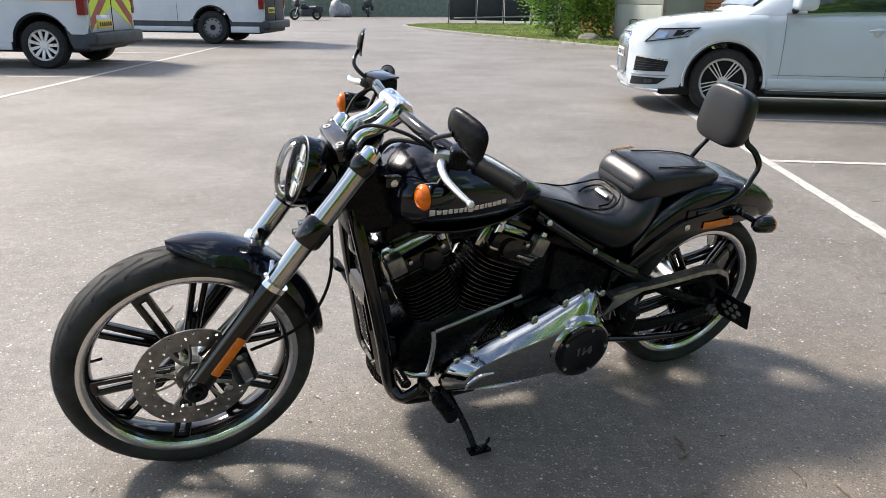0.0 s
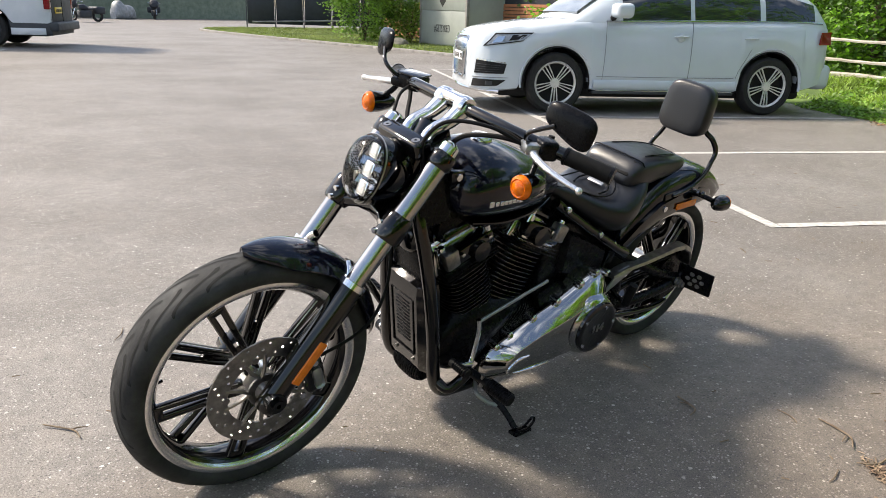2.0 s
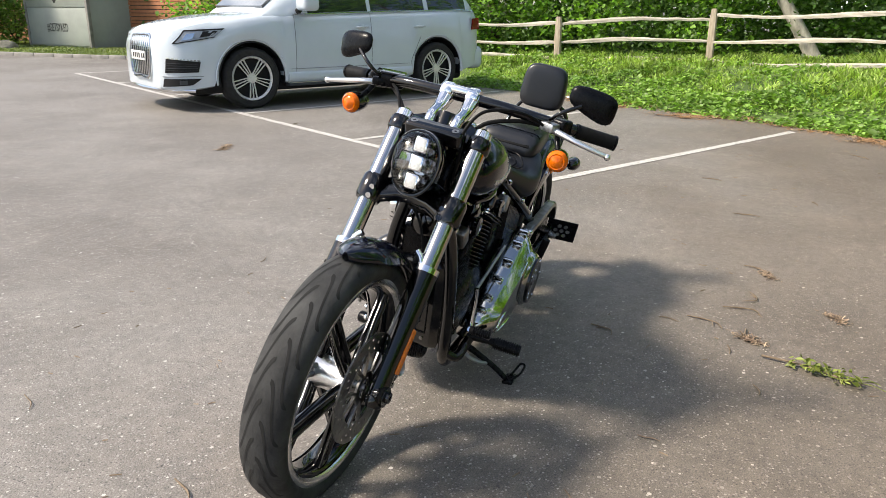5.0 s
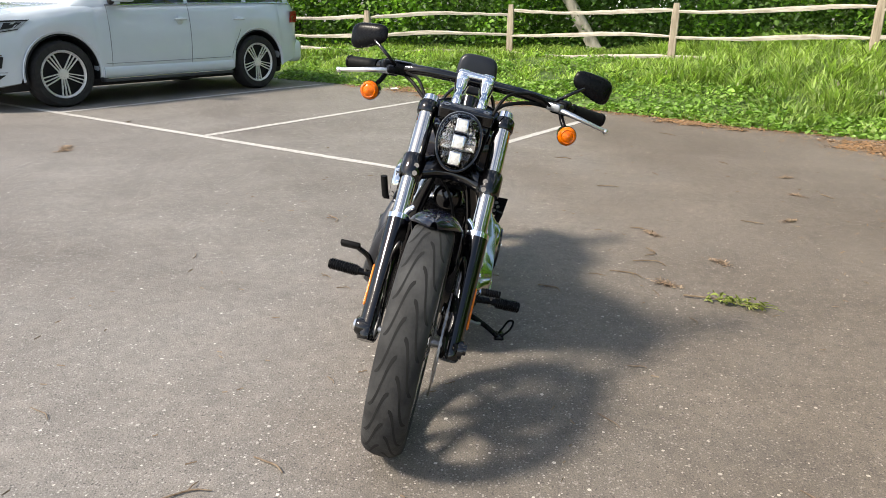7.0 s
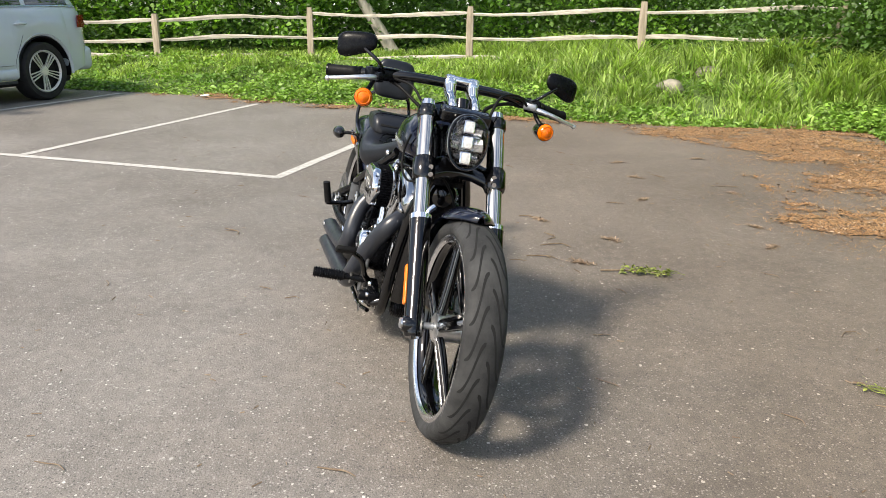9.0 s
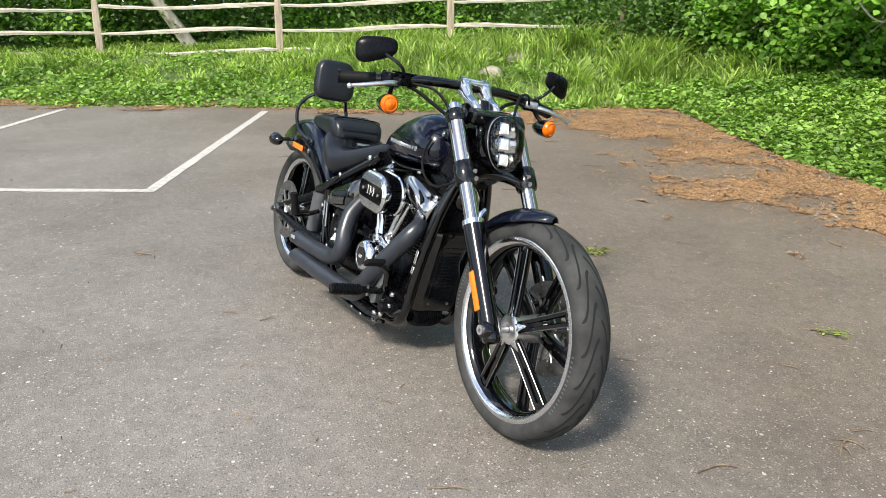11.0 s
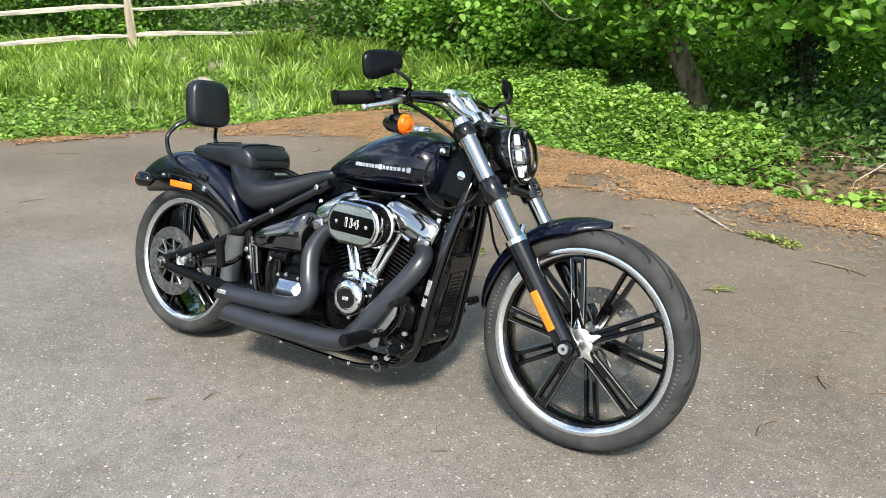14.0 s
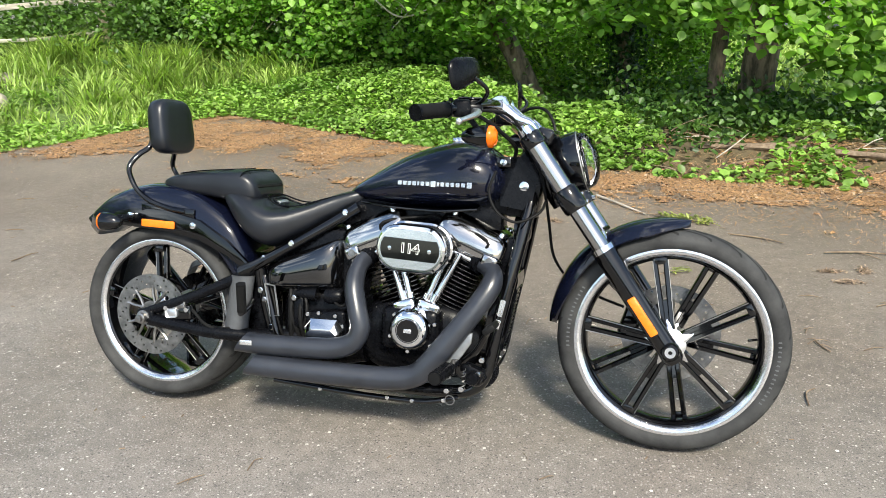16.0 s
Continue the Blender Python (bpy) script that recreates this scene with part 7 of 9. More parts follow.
    part("seat_tag", turned(box(-0.008, 0.008, -0.032, 0.032, -0.002, 0.003, 0.002), Matrix.Translation((-0.447, 0.0, 0.694)) @ Matrix.Rotation(radians(28), 4, "Y")), K_GREY, seat, "small grey tag")
    # pillion
    pil = put("pillion_seat", sections([(-0.490, 0.705, 0.730, 0.080), (-0.505, 0.695, 0.768, 0.106), (-0.540, 0.690, 0.794, 0.116), (-0.60, 0.694, 0.796, 0.116), (-0.68, 0.704, 0.790, 0.108), (-0.78, 0.715, 0.778, 0.098), (-0.84, 0.725, 0.762, 0.080), (-0.862, 0.735, 0.748, 0.050)], e=4.2, low=0.5), K_VINYL, None, "black vinyl pillion pad", angle=60)
    part("pillion_piping", tube([(-0.548, -0.112, 0.770), (-0.538, -0.100, 0.790), (-0.533, -0.05, 0.7955), (-0.533, 0.05, 0.7955), (-0.538, 0.100, 0.790), (-0.548, 0.112, 0.770)], 0.0026, 6, 4), K_SATIN, pil)
    part("pillion_piping", tube([(-0.59, -0.072, 0.7975), (-0.70, -0.068, 0.790), (-0.80, -0.050, 0.777), (-0.80, 0.050, 0.777), (-0.70, 0.068, 0.790), (-0.59, 0.072, 0.7975)], 0.0020, 6, 4), K_SATIN, pil)
    part("pillion_panel", turned(box(-0.004, 0.004, -0.086, 0.086, -0.030, 0.030, 0.004, 2), Matrix.Translation((-0.513, 0, 0.7635)) @ Matrix.Rotation(radians(-40), 4, "Y")), K_RUBBER, pil, "raised front panel")
    # backrest on its hoop
    hoop = []
    for s in (-1, 1):
        hoop.append([(-0.735, s * 0.132, 0.655), (-0.80, s * 0.134, 0.665), (-0.875, s * 0.134, 0.690), (-0.925, s * 0.132, 0.735), (-0.945, s * 0.122, 0.790), (-0.915, s * 0.100, 0.835), (-0.885, s * 0.070, 0.865), (-0.880, s * 0.060, 0.92)])
    bk = put("backrest_hoop", tube(hoop[0], 0.0085, 12, 6), K_BLACK, None, "bent black steel backrest bar")
    part("backrest_rail", tube(hoop[1], 0.0085, 12, 6), K_BLACK, bk)
    rings = []
    for x, sc in ((-0.030, 0.80), (-0.028, 0.90), (-0.018, 0.975), (0.004, 1.0), (0.018, 0.985), (0.027, 0.94), (0.0315, 0.86), (0.034, 0.60), (0.0345, 0.2)):
        ring = []
        for i in range(44):
            a = 2 * math.pi * i / 44
            ca, sa = math.cos(a), math.sin(a)
            r = sc / (abs(ca) ** 4.2 + abs(sa) ** 4.2) ** (1 / 4.2)
            ring.append((x, 0.096 * r * ca * (1 - 0.05 * sa), 0.093 * r * sa))
        rings.append(ring)
    pad = turned(loft(rings), Matrix.Translation((-0.848, -0.004, 0.932)) @ Matrix.Rotation(radians(-6), 4, "Y"))
    put("backrest_pad", pad, K_VINYL, None, "padded black vinyl backrest", angle=70)
    for s in (-1, 1):
        put("hoop_mount", turned(box(-0.10, 0.10, -0.004, 0.004, -0.016, 0.016, 0.004), Matrix.Translation((-0.80, s * 0.130, 0.655)) @ Matrix.Rotation(radians(4), 4, "Y")), K_BLACK)
    # rear mudguard, a skin wrapped over the tyre
    rings = []
    for i in range(37):
        f = i / 36
        a = radians(24 + (137 - 24) * f)
        r = float(np.interp(math.degrees(a), [24, 45, 70, 95, 118, 137], [0.378, 0.428, 0.440, 0.436, 0.432, 0.420]))
        hw = float(np.interp(f, [0, 0.2, 0.7, 0.92, 1.0], [0.118, 0.126, 0.126, 0.112, 0.070]))
        inner_r = float(np.interp(math.degrees(a), [24, 60, 100, 137], [0.325, 0.325, 0.335, 0.365]))
        ring = []
        for j in range(21):
            u = -1 + 2 * j / 20
            rr = inner_r + (r - inner_r) * (1 - abs(u) ** 5.0) ** (1 / 2.4)
            ring.append((RC.x + rr * math.cos(a), math.copysign(min(1, abs(u) * 1.12), u) * hw, RC.z + rr * math.sin(a)))
        back = [(RC.x + (inner_r - 0.004) * math.cos(a), q * hw * 0.97, RC.z + (inner_r - 0.004) * math.sin(a)) for q in (0.9, 0.3, -0.3, -0.9)]
        rings.append(ring + back)
    put("rear_fender", loft(rings), K_PAINT, None, "midnight blue bobbed rear mudguard", angle=60)
    for s in (-1, 1):
        st = put("fender_strut", loft([[(x, s * (y + dy), z + dz) for dy, dz in ((0, -h), (0.012, -h), (0.016, 0), (0.012, h), (0, h))] for x, y, z, h in ((-0.50, 0.125, 0.480, 0.016), (-0.58, 0.128, 0.545, 0.024), (-0.68, 0.128, 0.598, 0.032), (-0.80, 0.126, 0.622, 0.034), (-0.92, 0.120, 0.628, 0.032), (-1.00, 0.112, 0.622, 0.022), (-1.04, 0.100, 0.615, 0.010))]), K_BLACK, None, "gloss black mudguard strut", angle=50)
        part("side_reflector", turned(box(-0.062, 0.062, -0.003, 0.003, -0.0125, 0.0125, 0.003), Matrix.Translation((-0.828, s * 0.146, 0.612)) @ Matrix.Rotation(radians(2), 4, "Y")), K_ORANGE, st, "orange side reflector")
        for bx, bz in ((-0.70, 0.612), (-0.935, 0.636)):
            part("strut_bolt", turned(lathe([(0.0001, 0), (0.011, 0), (0.011, 0.008), (0.0001, 0.010)], 12, "y"), Matrix.Translation((bx, s * 0.138, bz)) @ Matrix.Scale(s, 4, (0, 1, 0))), K_CHROME, st)
        S = Matrix.Translation((-0.985, s * 0.198, 0.617)) @ Matrix.Rotation(math.pi, 4, "Z")
        sg = put("rear_signal", turned(lathe([(0.0001, -0.058), (0.010, -0.056), (0.022, -0.042), (0.029, -0.015), (0.0305, 0.010), (0.0001, 0.010)], 24, "x"), S), K_BLACK, None, "black bullet rear signal")
        part("rear_lens", turned(lathe([(0.0300, 0.009), (0.0280, 0.018), (0.016, 0.024), (0.0001, 0.026)], 24, "x"), S), K_AMBER, sg, "amber lens")
        part("signal_stalk", tube([(-0.955, s * 0.185, 0.622), (-0.94, s * 0.15, 0.628), (-0.935, s * 0.12, 0.630)], 0.009, 10), K_SATIN, sg)
    put("tail_lamp", turned(box(-0.018, 0.018, -0.055, 0.055, -0.022, 0.022, 0.010, 3), Matrix.Translation((-1.155, 0, 0.60)) @ Matrix.Rotation(radians(-38), 4, "Y")), K_BLACK, None, "dark tail lamp")


bodywork()


def running_gear():
    rw = wheel("rear_wheel", RC, 0.305, 0.226, 0.247, 0.085, 10, 166, False, "black cast rear wheel with wide tyre", (0.080, 0.060))
    disc(rw, RC, -0.146, 0.090, 0.136, 5, False, -1)
    put("rear_axle", turned(lathe([(0.0001, -0.205), (0.011, -0.205), (0.011, 0.20), (0.0001, 0.20)], 16, "y"), Matrix.Translation(RC)), K_STEEL)
    for s in (-1, 1):
        ya, yb = s * 0.118, s * 0.178
        sw = put("swingarm", tube([(-0.33, s * 0.105, 0.265), (-0.47, s * 0.13, 0.262), (-0.60, s * 0.165, 0.270), (-0.74, yb, 0.285), (-0.875, yb, 0.304)], [0.026, 0.024, 0.021, 0.020, 0.022], 14, 5), K_SATIN, None, "black tubular swingarm")
        part("swingarm_brace", tube([(-0.865, yb, 0.318), (-0.70, s * 0.170, 0.378), (-0.54, s * 0.135, 0.452), (-0.46, s * 0.12, 0.500)], [0.015, 0.018, 0.018, 0.02], 14, 5), K_SATIN, sw)
        part("axle_block", turned(box(-0.030, 0.034, -0.016, 0.016, -0.026, 0.026, 0.010, 3), Matrix.Translation((RC.x, yb, RC.z))), K_SATIN, sw)
        nut = turned(lathe([(0.0001, 0), (0.024, 0), (0.024, 0.004), (0.017, 0.005), (0.017, 0.018), (0.011, 0.020), (0.011, 0.030), (0.0001, 0.031)], 6 if s > 0 else 18, "y"), Matrix.Translation((RC.x, yb + s * 0.016, RC.z)) @ Matrix.Scale(s, 4, (0, 1, 0)))
        part("axle_nut", nut, K_STEEL, sw)
        put("seat_rail", tube([(-0.13, s * 0.070, 0.690), (-0.20, s * 0.085, 0.648), (-0.33, s * 0.115, 0.575), (-0.47, s * 0.135, 0.500), (-0.53, s * 0.135, 0.470)], [0.018, 0.017, 0.017, 0.018, 0.022], 14, 5), K_BLACK, None, "gloss black frame rail")
        for bx, bz in ((-0.165, 0.674), (-0.345, 0.572), (-0.445, 0.520), (-0.525, 0.478)):
            put("frame_bolt", turned(lathe([(0.0001, 0), (0.011, 0), (0.011, 0.006), (0.007, 0.010), (0.0001, 0.010)], 12, "y"), Matrix.Translation((bx, s * (0.137 if bx < -0.4 else 0.10 if bx > -0.2 else 0.133), bz)) @ Matrix.Scale(s, 4, (0, 1, 0))), K_CHROME)
        put("down_tube", tube([(0.432, s * 0.028, 0.775), (0.420, s * 0.060, 0.70), (0.392, s * 0.095, 0.56), (0.350, s * 0.112, 0.36), (0.322, s * 0.115, 0.215), (0.280, s * 0.112, 0.150), (0.20, s * 0.108, 0.130), (0.0, s * 0.105, 0.128), (-0.25, s * 0.105, 0.130), (-0.36, s * 0.105, 0.16), (-0.42, s * 0.105, 0.26), (-0.46, s * 0.11, 0.40), (-0.47, s * 0.12, 0.49)], 0.0205, 14, 5), K_BLACK, None, "gloss black cradle frame tube")
    put("steering_head", tube([(0.385, 0, 0.965), (0.475, 0, 0.79), (0.515, 0, 0.72)], [0.030, 0.036, 0.030], 18), K_BLACK)
    put("neck_gusset", plate([(0.33, 0.80), (0.40, 0.88), (0.46, 0.80), (0.44, 0.68), (0.36, 0.68), (0.30, 0.70)], -0.055, 0.055, 0.012), K_SATIN, None, "satin black frame neck")
    for s in (-1, 1):
        put("neck_cover", loft([[(0.335, s * 0.062, 0.835), (0.385, s * 0.066, 0.865), (0.445, s * 0.064, 0.80), (0.425, s * 0.072, 0.70), (0.335, s * 0.080, 0.715)], [(0.338, s * 0.052, 0.83), (0.385, s * 0.056, 0.86), (0.44, s * 0.054, 0.80), (0.42, s * 0.060, 0.705), (0.338, s * 0.070, 0.72)]]), K_SATIN, None, "grey-black neck cover")
        if s < 0:
            put("neck_bolt", turned(lathe([(0.0001, 0), (0.014, 0), (0.014, 0.004), (0.007, 0.005), (0.0001, 0.005)], 18, "y"), Matrix.Translation((0.405, s * 0.070, 0.775)) @ Matrix.Scale(s, 4, (0, 1, 0))), K_CHROME)
        put("tank_mount", turned(box(-0.022, 0.022, -0.010, 0.010, -0.016, 0.016, 0.006), Matrix.Translation((0.345, s * 0.085, 0.845))), K_BLACK)
        put("mount_bolt", turned(lathe([(0.0001, 0), (0.010, 0), (0.010, 0.005), (0.0001, 0.006)], 12, "y"), Matrix.Translation((0.345, s * 0.096, 0.845)) @ Matrix.Scale(s, 4, (0, 1, 0))), K_CHROME)
    # oil cooler between the down tubes
    tilt = Matrix.Translation((0.343, 0, 0.385)) @ Matrix.Rotation(radians(11.5), 4, "Y")
    rad = put("oil_cooler", turned(loft([[(-0.030, -w, z), (0.018 * k, -w, z), (0.034 * k, -w * 0.72, z), (0.034 * k, w * 0.72, z), (0.018 * k, w, z), (-0.030, w, z)] for z, w, k in ((-0.192, 0.070, 0.30), (-0.182, 0.086, 0.75), (-0.160, 0.092, 1.0), (0.105, 0.092, 1.0), (0.128, 0.086, 0.8), (0.138, 0.070, 0.35))]), tilt), K_BLACK, None, "smooth black oil cooler shroud", angle=25)
    part("shroud_seam", turned(tube([(0.0355, -0.050, -0.120), (0.0355, -0.050, 0.080), (0.0355, 0.050, 0.080), (0.0355, 0.050, -0.120), (0.0355, -0.050, -0.120)], 0.0022, 6, 1, curve=False), tilt), K_SATIN, rad)
    for k in range(12):
        z = -0.080 + 0.140 * k / 11
        part("cooler_slot", turned(box(0.0335, 0.0365, -0.032, 0.032, z - 0.0022, z + 0.0022, 0.001, 1), tilt), K_SATIN, rad)
    for s in (-1, 1):
        part("shroud_bolt", turned(lathe([(0.0001, 0.034), (0.006, 0.034), (0.006, 0.037), (0.0001, 0.038)], 10, "x"), tilt @ Matrix.Translation((0, s * 0.040, -0.145))), K_STEEL, rad)
    R = Matrix.Translation((0.292, -0.014, 0.176)) @ Matrix.Rotation(radians(20), 4, "Y")
    reg = put("voltage_regulator", turned(lathe([(0.0001, -0.060), (0.030, -0.060), (0.036, -0.052), (0.036, 0.052), (0.030, 0.060), (0.0001, 0.060)], 24, "y"), R), K_SATIN, None, "rounded finned black voltage regulator")
    for k in range(15):
        y = -0.056 + 0.112 * k / 14
        r = 0.046 - 0.010 * (abs(y) / 0.056) ** 3
        part("regulator_fin", turned(lathe([(0.030, y - 0.0016), (r, y - 0.0012), (r, y + 0.0012), (0.030, y + 0.0016)], 24, "y", close=True), R), K_SATIN, reg)
    put("cooler_mount", turned(box(-0.03, 0.012, -0.072, 0.072, 0.115, 0.235, 0.012), Matrix.Translation((0.343, 0, 0.385)) @ Matrix.Rotation(radians(11), 4, "Y")), K_SATIN, None, "black plastic cowl above the cooler")
    put("horn", turned(lathe([(0.0001, 0.030), (0.030, 0.026), (0.046, 0.012), (0.050, 0.0), (0.044, -0.02), (0.0001, -0.02)], 28, "x"), Matrix.Translation((0.395, 0, 0.640))), K_BLACK, None, "round black horn")
    # rear caliper, shock body, belt guard
    rc = put("rear_caliper", turned(box(-0.050, 0.050, -0.022, 0.022, -0.026, 0.026, 0.010, 3), Matrix.Translation((-0.740, -0.160, 0.325)) @ Matrix.Rotation(radians(-8), 4, "Y")), K_BLACK, None, "black rear brake caliper")
    part("caliper_face", turned(box(-0.022, 0.022, -0.027, -0.021, -0.016, 0.016, 0.009, 3), Matrix.Translation((-0.757, -0.160, 0.327)) @ Matrix.Rotation(radians(-8), 4, "Y")), K_ALLOY, rc)
    part("caliper_bridge", turned(box(-0.034, 0.034, -0.018, 0.014, -0.012, 0.012, 0.006, 2), Matrix.Translation((-0.742, -0.168, 0.352)) @ Matrix.Rotation(radians(-8), 4, "Y")), K_STEEL, rc, "bare metal caliper bridge")
    part("bleed_nipple", tube([(-0.712, -0.182, 0.352), (-0.706, -0.186, 0.368)], 0.004, 8, curve=False), K_CHROME, rc)
    for bx in (-0.70, -0.775):
        part("caliper_bolt", turned(lathe([(0.0001, 0), (0.008, 0), (0.008, -0.01), (0.0001, -0.01)], 10, "y"), Matrix.Translation((bx, -0.182, 0.342))), K_CHROME, rc)
    put("brake_line", tube([(-0.69, -0.17, 0.34), (-0.64, -0.18, 0.30), (-0.60, -0.17, 0.285), (-0.54, -0.15, 0.29)], 0.005, 8), K_RUBBER)
    put("rear_inner_guard", tube([(-0.525, -0.02, 0.445), (-0.510, -0.02, 0.36), (-0.505, -0.02, 0.255)], [0.060, 0.062, 0.060], 20, 4), K_SATIN, None, "black canister ahead of the rear tyre")
    put("side_canister", loft([[(-0.525 + 0.040 * math.cos(a) - 0.03 * f, -0.132 + 0.030 * math.sin(a), 0.46 - 0.20 * f) for a in np.linspace(0, 2 * math.pi, 18, endpoint=False)] for f in np.linspace(0, 1, 5)]), K_DUST, None, "black plastic side cover")
    put("side_canister", loft([[(-0.505 + 0.035 * math.cos(a) - 0.02 * f, 0.140 + 0.028 * math.sin(a), 0.40 - 0.16 * f) for a in np.linspace(0, 2 * math.pi, 18, endpoint=False)] for f in np.linspace(0, 1, 5)]), K_SATIN, None, "black plastic side cover")
    guard = []
    for x, z, h in ((-0.420, 0.418, 0.008), (-0.50, 0.430, 0.010), (-0.60, 0.434, 0.011), (-0.70, 0.443, 0.012), (-0.79, 0.453, 0.013), (-0.85, 0.451, 0.014), (-0.895, 0.428, 0.014), (-0.915, 0.388, 0.012), (-0.918, 0.365, 0.006)):
        h *= 0.7
        guard.append([(x, 0.150, z - h), (x, 0.186, z - h), (x - 0.002, 0.190, z - h + 0.004), (x - 0.004, 0.186, z + h), (x - 0.004, 0.150, z + h)])
    put("belt_guard", loft(guard), K_STEEL, None, "bright belt guard", angle=30)
    put("belt_guard_lower", tube([(-0.42, 0.165, 0.250), (-0.60, 0.172, 0.222), (-0.78, 0.172, 0.205), (-0.86, 0.17, 0.212)], [0.010, 0.012, 0.012, 0.008], 10), K_BLACK)
    put("belt_pulley", turned(lathe([(0.0001, -0.012), (0.085, -0.012), (0.098, -0.014), (0.098, 0.014), (0.085, 0.012), (0.0001, 0.012)], 40, "y"), Matrix.Translation((RC.x, 0.142, RC.z))), K_SATIN)
    put("drive_belt", loft([[(x, y, z) for y, dz in ((0.130, 0), (0.156, 0), (0.156, 0.006), (0.130, 0.006)) for z in (z0 + dz,)] for x, z0 in ((-0.30, 0.355), (-0.60, 0.385), (-0.86, 0.400))]), K_RUBBER)
    # plate holder carried beside the wheel on the left, square to the bike
    N = Matrix.Translation((-0.873, 0.215, 0.318)) @ Matrix.Rotation(radians(13), 4, "Z") @ Matrix.Rotation(radians(17), 4, "Y")
    npl = put("plate_holder", turned(box(-0.004, 0.004, -0.069, 0.069, -0.054, 0.054, 0.004), N), K_SATIN, None, "black side-mounted plate holder with pale round holes")
    for py, pz in ((-0.012, 0.024), (0.016, 0.024), (-0.026, 0.0), (0.002, 0.0), (0.030, 0.0), (-0.012, -0.024), (0.016, -0.024)):
        for s in (-1, 1):
            part("holder_hole", turned(lathe([(0.0001, s * 0.0042), (0.0105, s * 0.0042), (0.0105, s * 0.0048), (0.0001, s * 0.0048)], 6, "x"), N @ Matrix.Translation((0, py, pz))), K_GREY, npl)
    part("plate_arm", tube([(-0.868, 0.16, 0.335), (-0.845, 0.165, 0.325), (-0.815, 0.172, 0.304)], 0.012, 8), K_SATIN, npl)
    # silver bracket plate ahead of the belt guard
    put("guard_bracket", plate([(-0.405, 0.352), (-0.565, 0.425), (-0.52, 0.440), (-0.46, 0.430)], 0.172, 0.180, 0.002), K_GREY, None, "bare metal belt guard bracket")


running_gear()


def fin_stack(name, base, axis_deg, length, count, wx, wy, material, label):
    """A cylinder with cooling fins, leaning by axis_deg from upright."""
    T = Matrix.Translation(base) @ Matrix.Rotation(radians(axis_deg), 4, "Y")
    core = put(name, turned(lathe([(0.0001, 0), (0.052, 0), (0.052, length), (0.0001, length)], 28, "z"), T), K_SATIN, None, label)
    for k in range(count):
        z = 0.008 + (length - 0.012) * k / (count - 1)
        grow = 1.0 - 0.08 * abs(k / (count - 1) - 0.5)
        out = []
        for i in range(28):
            a = 2 * math.pi * i / 28
            ca, sa = math.cos(a), math.sin(a)
            out.append((wx * grow * math.copysign(abs(ca) ** 0.55, ca), wy * grow * math.copysign(abs(sa) ** 0.55, sa)))
        part("fin", turned(plate(out, z - 0.0020, z + 0.0012, 0.0, axis="z"), T), material, core)
        part("fin_edge", turned(plate([(q[0] * 1.004, q[1] * 1.004) for q in out], z - 0.0002, z + 0.0008, 0.0, axis="z"), T), K_STEEL, core, "bright machined fin edge")
    return T


